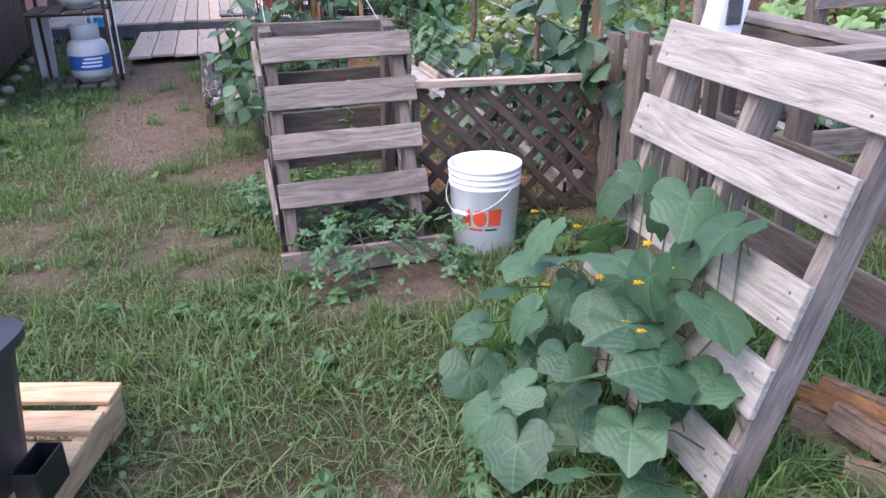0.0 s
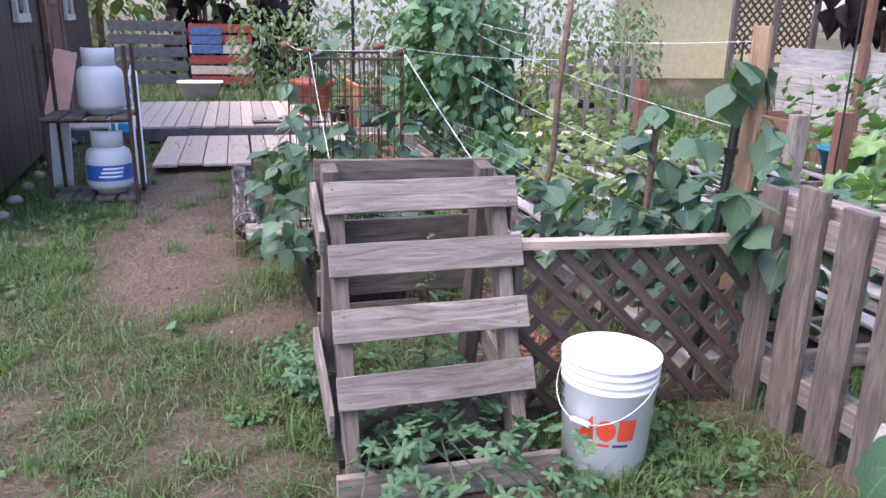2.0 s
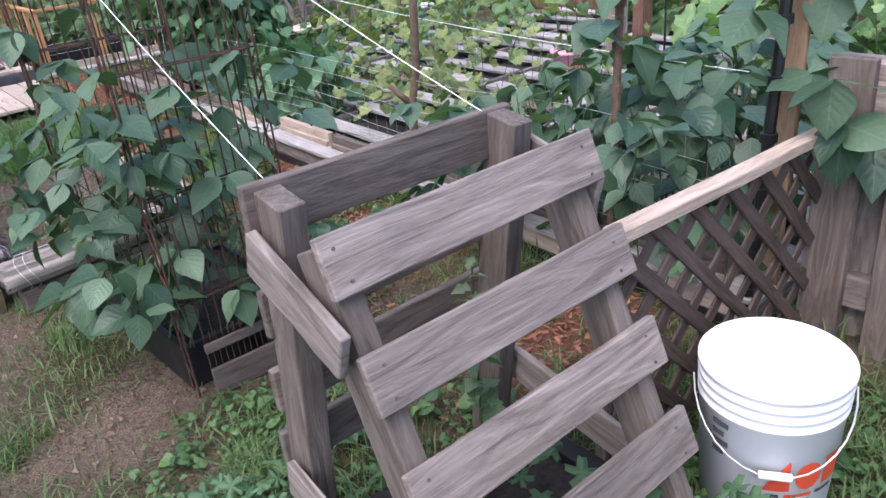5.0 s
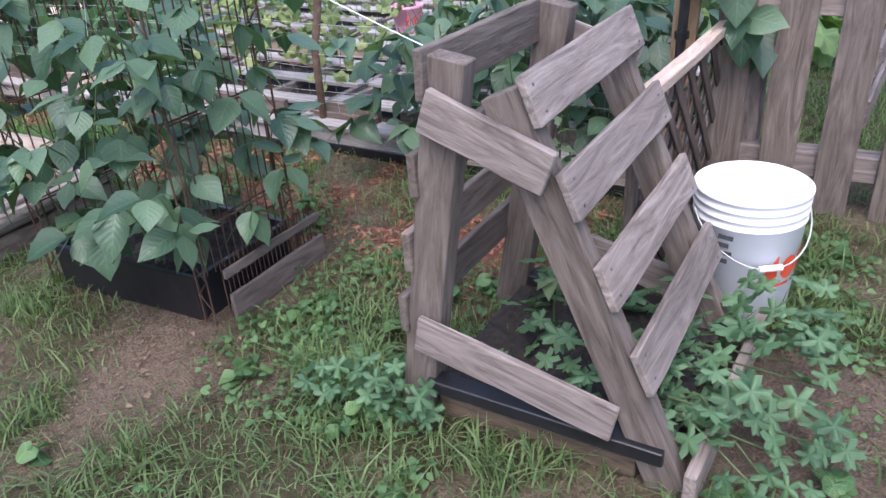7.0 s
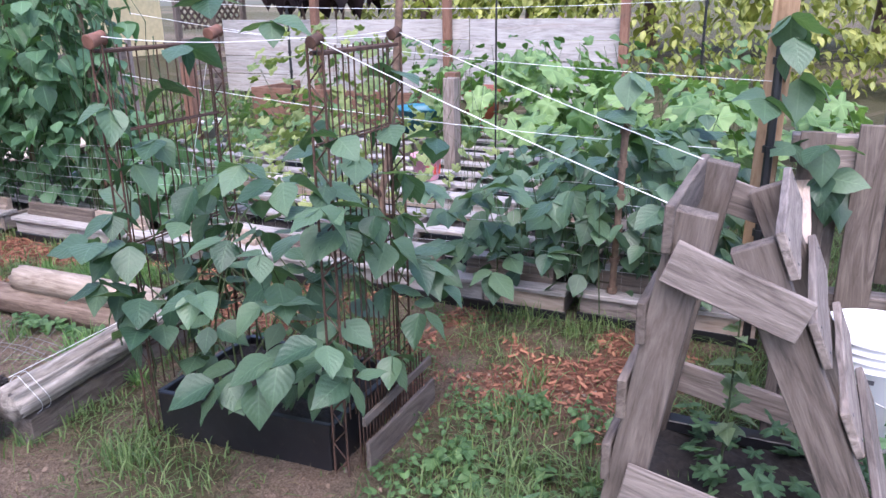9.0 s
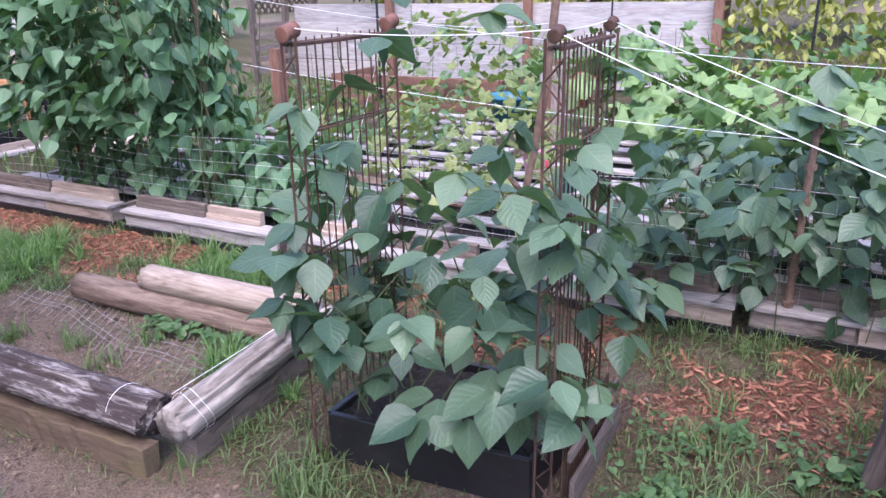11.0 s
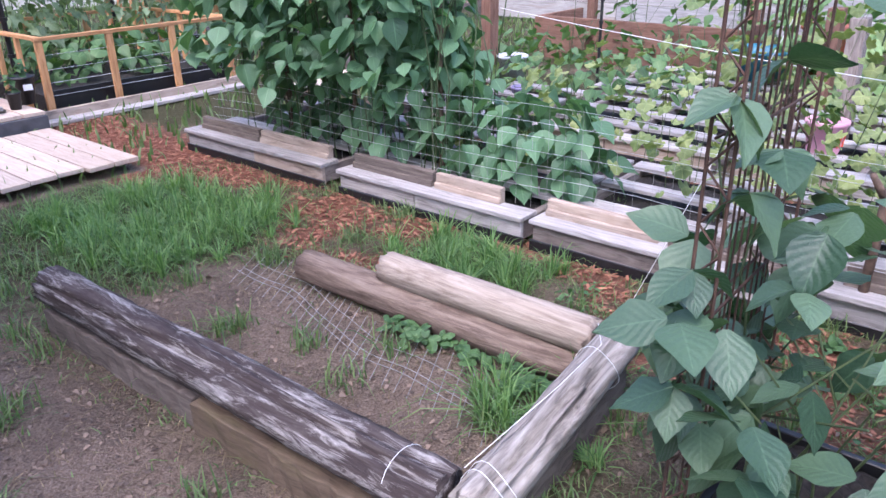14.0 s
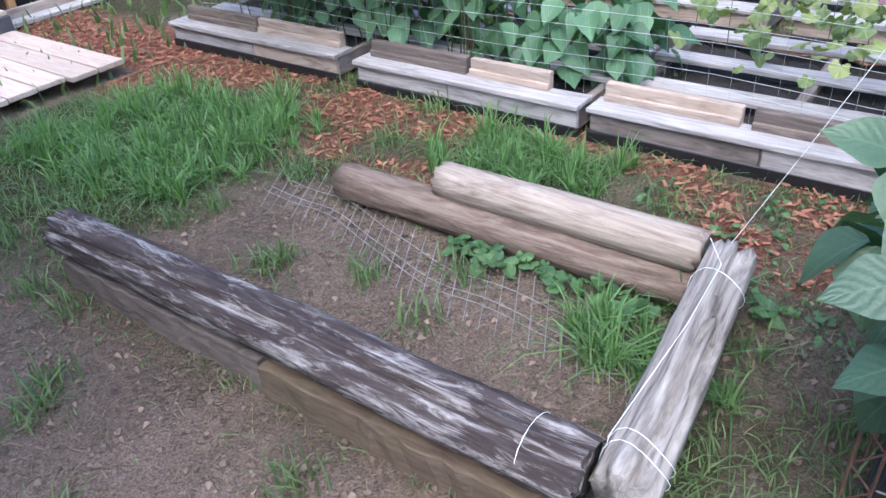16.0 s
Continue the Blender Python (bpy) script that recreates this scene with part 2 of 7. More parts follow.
M_LATTICE = wood("brown_lattice", (0.035, 0.024, 0.02), (0.075, 0.055, 0.046), (0.13, 0.10, 0.085))
M_ORANGE = wood("orange_cedar", (0.30, 0.15, 0.065), (0.48, 0.26, 0.12), (0.6, 0.36, 0.19), stain_amt=0.2)
M_FIREWOOD = wood("split_firewood", (0.09, 0.045, 0.022), (0.2, 0.105, 0.05), (0.3, 0.17, 0.09), stain_amt=0.6)
M_STAKE = wood("new_lumber", (0.2, 0.125, 0.07), (0.33, 0.22, 0.135), (0.43, 0.31, 0.2), stain_amt=0.3)
M_REDWOOD = wood("red_brown_board", (0.085, 0.045, 0.03), (0.165, 0.092, 0.065), (0.235, 0.14, 0.105))
M_HOUSE = plain("brown_siding", (0.048, 0.033, 0.028), 0.6, var=0.2, scale=3, spec=0.3)
M_TRIM = plain("cream_trim", (0.42, 0.39, 0.34), 0.6, var=0.08, scale=4, dirt=(0.3, 0.26, 0.2), dirt_lo=0.62)
M_CREAM = plain("cream_wall", (0.66, 0.61, 0.53), 0.8, var=0.06, scale=0.8, dirt=(0.5, 0.45, 0.38), dirt_lo=0.66)
M_WHITE = plain("white_plastic", (0.81, 0.81, 0.83), 0.35, var=0.03, scale=6, dirt=(0.55, 0.50, 0.43), dirt_lo=0.68, bumps=0.03)
M_RED = plain("red_print", (0.62, 0.08, 0.035), 0.4, var=0.08)
M_INK = plain("dark_print", (0.07, 0.07, 0.08), 0.5)
M_BLACK = plain("black_plastic", (0.012, 0.012, 0.014), 0.35, var=0.3, scale=12, dirt=(0.07, 0.055, 0.045), dirt_lo=0.6)
M_RUST = plain("rusty_wire", (0.075, 0.04, 0.027), 0.85, 0.2, var=0.5, scale=30, dirt=(0.05, 0.03, 0.022), dirt_lo=0.5)
M_RUSTCAN = plain("rusty_can", (0.17, 0.08, 0.055), 0.8, 0.1, var=0.35, scale=25, dirt=(0.09, 0.045, 0.03), dirt_lo=0.55)
M_STRING = plain("white_string", (0.75, 0.76, 0.76), 0.8, var=0.06)
M_WIRE = plain("galvanised_wire", (0.55, 0.56, 0.55), 0.5, 0.4, var=0.1)
M_WIREDULL = plain("dull_wire", (0.33, 0.32, 0.30), 0.6, 0.3, var=0.25, scale=20)
M_TERRA = plain("terracotta", (0.36, 0.10, 0.055), 0.6, var=0.15, scale=10, dirt=(0.42, 0.2, 0.14), dirt_lo=0.62)
M_TANK = plain("grey_tank_paint", (0.52, 0.53, 0.55), 0.4, var=0.06, dirt=(0.35, 0.33, 0.32), dirt_lo=0.64)
M_BLUE = plain("blue_label", (0.03, 0.11, 0.36), 0.4)
M_BLUEPAINT = plain("faded_blue_paint", (0.055, 0.11, 0.24), 0.8, var=0.3, scale=14)
M_REDPAINT = plain("faded_red_paint", (0.26, 0.045, 0.035), 0.8, var=0.3, scale=14)
M_WHITEPAINT = plain("faded_cream_paint", (0.5, 0.4, 0.32), 0.8, var=0.2, scale=14)
M_DARKPAL = plain("dark_stained_pallet", (0.075, 0.075, 0.085), 0.8, var=0.35, scale=10)
M_PINK = plain("pink_pot", (0.72, 0.36, 0.46), 0.45, var=0.1)
M_METALSHEET = wood("old_fence_sheet", (0.18, 0.175, 0.17), (0.33, 0.325, 0.32), (0.46, 0.455, 0.45), 0.7, 0.6, stain=(0.2, 0.115, 0.075), stain_amt=0.6, stain_lo=0.56, stain_scale=(0.8, 9, 9))
M_GLASS = plain("window_glass", (0.10, 0.11, 0.11), 0.12, var=0.15, scale=2)
M_PURPLE = plain("purple_plastic", (0.24, 0.2, 0.34), 0.5)
M_TEAL = plain("teal_plastic", (0.03, 0.17, 0.24), 0.4)
M_BLUEPOOL = plain("blue_plastic", (0.02, 0.33, 0.66), 0.35, var=0.1)
M_STONE = plain("pale_stone", (0.24, 0.21, 0.165), 0.9, var=0.25, scale=14, bumps=0.5)
M_SOIL = plain("potting_soil", (0.022, 0.018, 0.016), 0.95, var=0.6, scale=60, dirt=(0.07, 0.055, 0.045), dirt_lo=0.58, bumps=1.0)
M_BARK = plain("brown_bark", (0.13, 0.085, 0.06), 0.9, var=0.4, scale=35, bumps=0.8)
M_STEM = plain("green_stem", (0.055, 0.08, 0.03), 0.6, var=0.3, scale=20)
M_FLOWER = plain("yellow_petal", (0.85, 0.48, 0.02), 0.5)
L_BEAN = leafy("bean_leaf", (0.024, 0.062, 0.036), (0.13, 0.21, 0.122), rough=0.38, vein=0.14)
L_BUSH = leafy("pole_bean_leaf", (0.04, 0.10, 0.048), (0.15, 0.28, 0.145))
L_CUKE = leafy("cucumber_leaf", (0.022, 0.064, 0.031), (0.098, 0.185, 0.098), vein=0.2)
L_MELON = leafy("melon_leaf", (0.035, 0.09, 0.04), (0.115, 0.21, 0.10), vein=0.1)
L_SQUASH = leafy("squash_leaf", (0.07, 0.15, 0.05), (0.24, 0.36, 0.14), vein=0.12)
L_YELLOW = leafy("yellowing_vine_leaf", (0.10, 0.16, 0.055), (0.29, 0.33, 0.12))
L_TOMATO = leafy("tomato_leaf", (0.085, 0.14, 0.07), (0.25, 0.33, 0.19), trans=0.4)
L_DARK = leafy("dark_purple_leaf", (0.008, 0.006, 0.007), (0.035, 0.022, 0.022), trans=0.08, rough=0.7, spec=0.12, vein=0.03)
L_TREE = leafy("tree_leaf", (0.045, 0.085, 0.02), (0.17, 0.24, 0.06))
# brighter, yellower than L_TREE: the backlight on the far foliage is in the colour
L_TREEYEL = leafy("sun_tinted_tree_leaf", (0.13, 0.17, 0.035), (0.42, 0.42, 0.12))
L_GRASS = leafy("grass_blade", (0.055, 0.115, 0.038), (0.225, 0.305, 0.13), vein=0.0, trans=0.4)
L_WEED = leafy("weed_leaf", (0.036, 0.095, 0.032), (0.12, 0.215, 0.075))
L_LUSH = leafy("lush_grass_blade", (0.05, 0.135, 0.038), (0.26, 0.41, 0.16), vein=0.0, trans=0.45)
L_THATCH = leafy("dead_grass", (0.075, 0.055, 0.032), (0.23, 0.175, 0.105), vein=0.0)
L_DRY = leafy("dry_straw", (0.22, 0.165, 0.10), (0.42, 0.33, 0.22), vein=0.0)
M_CHIP = leafy("red_wood_chip", (0.13, 0.045, 0.025), (0.42, 0.19, 0.11), trans=0.0, vein=0.0, rough=0.85)


# ---- ground ----
def sm(a, b, x):
    t = np.clip((x - a) / (b - a), 0, 1)
    return t * t * (3 - 2 * t)


def band(x, a, b, soft):
    return sm(a - soft, a + soft, x) * (1 - sm(b - soft, b + soft, x))


def fbm(x, y, f, seed=0.0):
    """Cheap smooth value pattern from sums of sines, 0 to 1."""
    s = 0
    amp, tot = 1.0, 0.0
    for k in range(4):
        a = 1.7 * k + seed
        ca, sa = math.cos(a * 2.3), math.sin(a * 2.3)
        xx, yy = (x * ca - y * sa) * f, (x * sa + y * ca) * f
        s = s + amp * np.sin(xx + 1.3 * np.sin(yy * 0.8 + a) + a * 5) * np.sin(yy + 1.1 * np.sin(xx * 0.7 - a) + a * 3)
        tot += amp
        f, amp = f * 2.1, amp * 0.6
    return 0.5 + 0.5 * s / tot * 1.6


def cover(x, y):
    """Grass, mulch and mud on the ground at world x, y."""
    u, v = CU * x + SU * y, -SU * x + CU * y
    n1, n2, n3 = fbm(x, y, 2.2, 0.3), fbm(x, y, 7.0, 1.9), fbm(x, y, 1.1, 4.2)
    grass = 0.34 + 0.66 * sm(0.26, 0.5, 0.35 * n1 + 0.4 * n2 + 0.25 * n3)
    path = 0.95 * band(u, 0.1 + 0.25 * (n1 - 0.5), 0.6, 0.18) * band(v, 4.2, 8.1, 0.4)
    path = np.maximum(path, 0.35 * band(v, 2.9 + 0.3 * u, 3.6 + 0.3 * u, 0.3) * band(u, -2.5, 0.4, 0.4))
    mud = band(u, 0.9, 1.62, 0.1) * band(v, 5.2, 6.9, 0.12)
    mudside = band(u, 0.1, 0.86, 0.25) * band(v, 4.5, 7.2, 0.35)
    planter_dirt = band(u, 0.75, 1.7, 0.15) * band(v, 3.9, 4.3, 0.15)
    frontdirt = band(u, 1.15, 1.75, 0.12) * band(v, 2.3, 2.75, 0.12)
    mulch = band(u, 1.75, 2.55, 0.12) * band(v, 8.0, 10.3, 0.25)
    mulch = np.maximum(mulch, 0.95 * band(u, 1.78, 2.45, 0.12) * band(v, 4.2, 8.2, 0.2) * sm(0.35, 0.6, n2 * 0.6 + n1 * 0.4 + 0.08))
    mulch = np.maximum(mulch, 0.9 * band(u, 1.55, 2.45, 0.15) * band(v, 3.35, 4.5, 0.2) * sm(0.38, 0.6, n1))
    mulch = np.maximum(mulch, 0.75 * band(u, 3.3, 3.7, 0.1) * band(v, 3.0, 8.5, 0.3))
    lush = np.maximum(band(u, 1.15, 1.98, 0.14) * band(v, 6.95, 8.0, 0.14), band(u, 1.92, 2.3, 0.08) * band(v, 5.72, 6.35, 0.1))
    lush = np.maximum(lush, band(u, 1.6, 2.9, 0.12) * band(v, 0.6, 2.3, 0.2) * 0.7)
    lush = np.maximum(lush, 0.8 * band(u, 1.0, 1.75, 0.15) * band(v, 3.35, 4.05, 0.15))
    lush = np.maximum(lush, 0.8 * band(u, 1.25, 1.75, 0.1) * band(v, 5.0, 5.5, 0.12) * sm(0.4, 0.6, n2))
    g = grass * (1 - 0.93 * path) * (1 - 0.93 * mud) * (1 - 0.88 * mudside) * (1 - 0.9 * planter_dirt) * (1 - frontdirt) * (1 - 0.8 * np.clip(mulch, 0, 1))
    g = np.maximum(g, lush)
    wet = np.clip(band(u, 0.35, 0.9, 0.15) * band(v, 4.9, 6.6, 0.3) * sm(0.45, 0.62, n1) + mud * sm(0.5, 0.7, n3 * 0.5 + n1 * 0.5) + frontdirt * 1.0, 0, 1)
    pads = np.maximum(band(u, 0.06, 0.98, 0.01) * band(v, 7.68, 9.42, 0.01), band(u, 0.92, 2.02, 0.01) * band(v, 8.28, 9.42, 0.01))
    g, mulch, lush = g * (1 - pads), mulch * (1 - pads), lush * (1 - pads)
    return np.clip(g, 0, 1), np.clip(mulch * (1 - lush), 0, 1), wet, lush


def height(x, y):
    return 0.012 * (fbm(x, y, 3.1, 2.2) - 0.5) + 0.006 * (fbm(x, y, 11.0, 0.9) - 0.5)


def axis(lo, hi, step):
    core = list(np.arange(lo, hi, step))
    out, d = [], step
    x = hi
    while x < 900:
        out.append(x)
        d *= 1.35
        x += d
    left, d, x = [], step, lo - step
    while x > -900:
        left.append(x)
        d *= 1.35
        x -= d
    return np.array(left[::-1] + core + out)


gx, gy = axis(-6.0, 4.5, 0.05), axis(-0.5, 11.5, 0.05)
X, Y = np.meshgrid(gx, gy, indexing="ij")
Z = height(X, Y)
gc, mc, wc, lc = cover(X, Y)
nxg, nyg = len(gx), len(gy)
idx = np.arange(nxg * nyg).reshape(nxg, nyg)
quads = np.stack([idx[:-1, :-1], idx[1:, :-1], idx[1:, 1:], idx[:-1, 1:]], -1).reshape(-1, 4)
gme = bpy.data.meshes.new("ground")
gme.vertices.add(nxg * nyg)
gme.vertices.foreach_set("co", np.stack([X, Y, Z], -1).reshape(-1).astype(np.float32))
gme.loops.add(quads.size)
gme.loops.foreach_set("vertex_index", quads.reshape(-1).astype(np.int32))
gme.polygons.add(len(quads))
gme.polygons.foreach_set("loop_start", np.arange(0, quads.size, 4, dtype=np.int32))
gme.update()
ca = gme.color_attributes.new("cover", "FLOAT_COLOR", "POINT")
ca.data.foreach_set("color", np.stack([gc, mc, wc, np.ones_like(gc)], -1).reshape(-1).astype(np.float32))


def ground_material():
    mat, nt, bsdf, out = nodes_of("bare_earth_and_turf")
    tc = nt.nodes.new("ShaderNodeTexCoord")
    at = nt.nodes.new("ShaderNodeVertexColor")
    at.layer_name = "cover"
    sep = nt.nodes.new("ShaderNodeSeparateColor")
    nt.links.new(at.outputs[0], sep.inputs[0])
    P = tc.outputs["Object"]
    a, b, c = noise_tex(nt, P, 3, 6, 0.65), noise_tex(nt, P, 28, 6, 0.7), noise_tex(nt, P, 140, 4, 0.7)
    dirt = ramp(nt, a, [(0.3, (0.235, 0.155, 0.108)), (0.55, (0.335, 0.237, 0.172)), (0.75, (0.40, 0.305, 0.235))])
    dirt = mixc(nt, 0.55, dirt, ramp(nt, b, [(0.35, (0.125, 0.083, 0.057)), (0.62, (0.385, 0.29, 0.215))]))
    dirt = mixc(nt, 0.45, dirt, ramp(nt, c, [(0.4, (0.05, 0.035, 0.026)), (0.6, (0.40, 0.32, 0.26))]))
    vor = nt.nodes.new("ShaderNodeTexVoronoi")
    vor.feature = "DISTANCE_TO_EDGE"
    vor.inputs["Scale"].default_value = 26
    warp = nt.nodes.new("ShaderNodeVectorMath")
    warp.operation = "ADD"
    nt.links.new(P, warp.inputs[0])
    nz = nt.nodes.new("ShaderNodeTexNoise")
    nz.inputs["Scale"].default_value, nz.inputs["Detail"].default_value = 14, 4
    nt.links.new(P, nz.inputs["Vector"])
    sc_ = nt.nodes.new("ShaderNodeVectorMath")
    sc_.operation = "SCALE"
    sc_.inputs["Scale"].default_value = 0.09
    nt.links.new(nz.outputs["Color"], sc_.inputs[0])
    nt.links.new(sc_.outputs[0], warp.inputs[1])
    nt.links.new(warp.outputs[0], vor.inputs["Vector"])
    crust = nt.nodes.new("ShaderNodeMapRange")
    crust.inputs[1].default_value, crust.inputs[2].default_value = 0.0, 0.16
    nt.links.new(vor.outputs["Distance"], crust.inputs[0])
    flake = math_node(nt, "MULTIPLY", math_node(nt, "SUBTRACT", 1.0, crust.outputs[0]), ramp(nt, a, [(0.42, (0, 0, 0)), (0.62, (1, 1, 1))]))
    dirt = mixc(nt, math_node(nt, "MULTIPLY", flake, 0.38), dirt, (0.1, 0.068, 0.05))
    turf = ramp(nt, b, [(0.3, (0.05, 0.052, 0.024)), (0.6, (0.10, 0.092, 0.048)), (0.8, (0.165, 0.13, 0.078))])
    mulch = ramp(nt, b, [(0.3, (0.10, 0.04, 0.025)), (0.55, (0.22, 0.09, 0.055)), (0.8, (0.33, 0.17, 0.11))])
    col = mixc(nt, sep.outputs[0], dirt, turf)
    col = mixc(nt, sep.outputs[1], col, mulch)
    col = mixc(nt, math_node(nt, "MULTIPLY", sep.outputs[2], 0.28), col, (0.07, 0.055, 0.045))
    nt.links.new(col, bsdf.inputs["Base Color"])
    bsdf.inputs["Roughness"].default_value = 0.95
    bsdf.inputs["Specular IOR Level"].default_value = 0.15
    h = math_node(nt, "ADD", math_node(nt, "MULTIPLY", b, 1.0), math_node(nt, "MULTIPLY", c, 0.6))
    h = math_node(nt, "SUBTRACT", h, math_node(nt, "MULTIPLY", flake, 0.35))
    bump(nt, bsdf, h, 1.0, 0.035)
    return mat


gme.materials.append(ground_material())
ground = tagged(new("ground", gme), "trampled garden earth with patchy grass and mulch", "ground", kind="structure")


# ---- foliage helpers ----
def strip_leaf(name, mat, widths, length=1.0, fold=0.18, droop=0.25, cols=4, wavy=0.03):
    """A leaf on +x, tip at length, from a row of half widths."""
    r = random.Random(name)
    verts, uvs, faces = [], [], []
    n = len(widths)
    for i, w in enumerate(widths):
        s = i / (n - 1)
        for j in range(cols + 1):
            q = 2 * j / cols - 1
            verts.append((length * s, w * q, abs(q) * w * fold * 2 - droop * s * s + r.uniform(-wavy, wavy) * abs(q)))
            uvs.append((s, 0.5 + 0.5 * q))
    for i in range(n - 1):
        for j in range(cols):
            a = i * (cols + 1) + j
            faces.append((a, a + cols + 1, a + cols + 2, a + 1))
    return leaf_data(name, verts, faces, uvs, mat)


def lobed_leaf(name, mat, lobes=5, depth=0.18, cup=0.12, teeth=0.03):
    """A palmate leaf; stalk joins at the origin, tip on +x."""
    r = random.Random(name)
    n = 30
    verts, uvs, faces = [(0, 0, 0)], [(0.1, 0.5)], []
    for ring, k in ((1, 0.55), (2, 1.0)):
        for i in range(n):
            th = math.tau * i / n
            d = abs(((th + math.pi) % math.tau) - math.pi)
            rad = 0.5 * (1 - depth + depth * abs(math.cos(lobes * th / 2)) ** 0.7 * 1.6 - depth * 0.6) * (1.0 - 0.62 * max(0, (d - 2.55) / 0.6) ** 1.0 if d > 2.55 else 1.0)
            rad *= 1 + (teeth if i % 2 else -teeth) * (ring - 1)
            x, y = rad * k * math.cos(th) * 1.05, rad * k * math.sin(th)
            verts.append((x + 0.0, y, cup * k * (0.3 + 0.3 * math.cos(lobes * th) * k) - 0.16 * max(0, x) ** 2 * 3 - 0.1 * k * k + r.uniform(-0.02, 0.02)))
            uvs.append((0.2 + 0.8 * k, 0.5 + 0.16 * math.sin(lobes * th / 2) * (1 if i % 2 else 0.9)))
    for i in range(n):
        j = (i + 1) % n
        faces.append((0, 1 + i, 1 + j))
        faces.append((1 + i, 1 + n + i, 1 + n + j, 1 + j))
    return leaf_data(name, verts, faces, uvs, mat)


def angled_leaf(name, mat, cup=0.1, sag_=0.25):
    """A broad cucumber leaf with five blunt points; stalk joins at the notch, tip on +x."""
    r = random.Random(name)
    ang = [0, 26, 52, 82, 112, 146, 166, 180]
    rad = [0.60, 0.49, 0.56, 0.46, 0.53, 0.47, 0.36, 0.07]
    veins = (0, 52, 112)
    n, verts, uvs, faces = 44, [(0, 0, 0)], [(0.1, 0.5)], []
    for k in (0.3, 0.65, 1.0):
        for i in range(n):
            th = 360 * i / n
            d = abs((th + 180) % 360 - 180)
            q = float(np.interp(d, ang, rad)) * (1 + (r.uniform(-0.05, 0.05) if k == 1.0 else 0))
            near = min(abs(d - v) for v in veins)
            x, y = q * k * math.cos(radians(th)), q * k * math.sin(radians(th))
            z = 0.035 * k * min(1, near / 24) + cup * k * k * 0.4 * abs(math.sin(radians(th))) - sag_ * max(0, x) ** 2 - 0.07 * k ** 3 + r.uniform(-0.012, 0.012) * k
            verts.append((x, y, z))
            uvs.append((k, 0.5 + 0.5 * min(1, near / 30) * k))
    for i in range(n):
        j = (i + 1) % n
        faces.append((0, 1 + i, 1 + j))
        for a in (0, n):
            faces.append((1 + a + i, 1 + a + n + i, 1 + a + n + j, 1 + a + j))
    return leaf_data(name, verts, faces, uvs, mat)


def leaf_data(name, verts, faces, uvs, mat):
    me = bpy.data.meshes.new(name)
    me.from_pydata(verts, [], faces)
    lay = me.uv_layers.new(name="UVMap")
    for lp in me.loops:
        lay.data[lp.index].uv = uvs[lp.vertex_index]
    me.materials.append(mat)
    me.polygons.foreach_set("use_smooth", [True] * len(me.polygons))
    return me


BEANW = [0.05, 0.26, 0.37, 0.385, 0.325, 0.225, 0.11, 0.0]
HEARTW = [0.12, 0.34, 0.42, 0.41, 0.34, 0.23, 0.11, 0.0]
bean_leaves = [strip_leaf("bean_leaf_%s" % k, L_BEAN, BEANW, 1.0, f, d) for k, f, d in (("a", 0.09, 0.16), ("b", 0.17, 0.3), ("c", 0.03, 0.08))]
bush_leaves = [strip_leaf("heart_leaf_%s" % k, L_BUSH, HEARTW, 1.0, f, d) for k, f, d in (("a", 0.12, 0.2), ("b", 0.28, 0.35), ("c", 0.02, 0.1))]
cuke_leaves = [angled_leaf("cucumber_leaf_%s" % k, L_CUKE, c, d) for k, c, d in (("a", 0.1, 0.25), ("b", 0.25, 0.45), ("c", -0.08, 0.15))]
melon_leaves = [lobed_leaf("melon_leaf_%s" % k, L_MELON, 5, d, 0.16, 0.11) for k, d in (("a", 0.42), ("b", 0.34))]
squash_leaves = [lobed_leaf("squash_leaf_%s" % k, L_SQUASH, 5, d, 0.2, 0.07) for k, d in (("a", 0.17), ("b", 0.2))]
vine_leaves = [lobed_leaf("vine_leaf_a", L_YELLOW, 5, 0.12, 0.15, 0.05)]
tomato_leaves = [strip_leaf("tomato_leaflet", L_TOMATO, [0.03, 0.3, 0.18, 0.34, 0.16, 0.0], 1.0, 0.2, 0.5, 2)]
dark_leaves = [strip_leaf("dark_leaf", L_DARK, HEARTW, 1.0, 0.2, 0.4)]
weed_leaves = [strip_leaf("weed_leaf_a", L_WEED, BEANW, 1.0, 0.2, 0.3, 2), lobed_leaf("weed_leaf_b", L_WEED, 3, 0.1, 0.1, 0.0)]
ivy_leaves = [lobed_leaf("ivy_leaf", L_WEED, 3, 0.06, 0.1, 0.03)]
tree_leaves = [strip_leaf("tree_leaf_a", L_TREE, [0.02, 0.26, 0.26, 0.0], 1.0, 0.2, 0.3, 2)]
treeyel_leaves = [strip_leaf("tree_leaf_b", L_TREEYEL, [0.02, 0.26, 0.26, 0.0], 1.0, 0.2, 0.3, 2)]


def leaf_pose(p, out, size, tilt=0.5, r=rnd, spread=0.8):
    """Leaf at p; its tip points along out and hangs by tilt; the face turns up and outward."""
    a = math.atan2(out[1], out[0]) + r.gauss(0, spread)
    pitch = tilt + r.gauss(0, 0.3)
    m = Matrix.Rotation(a, 4, "Z") @ Matrix.Rotation(pitch, 4, "Y") @ Matrix.Rotation(r.gauss(0, 0.35), 4, "X")
    return Matrix.Translation(p) @ m @ Matrix.Scale(size, 4)


def leaves(parent, meshes, poses, name="leaf"):
    for m in poses:
        child(name, rnd.choice(meshes), parent, m)


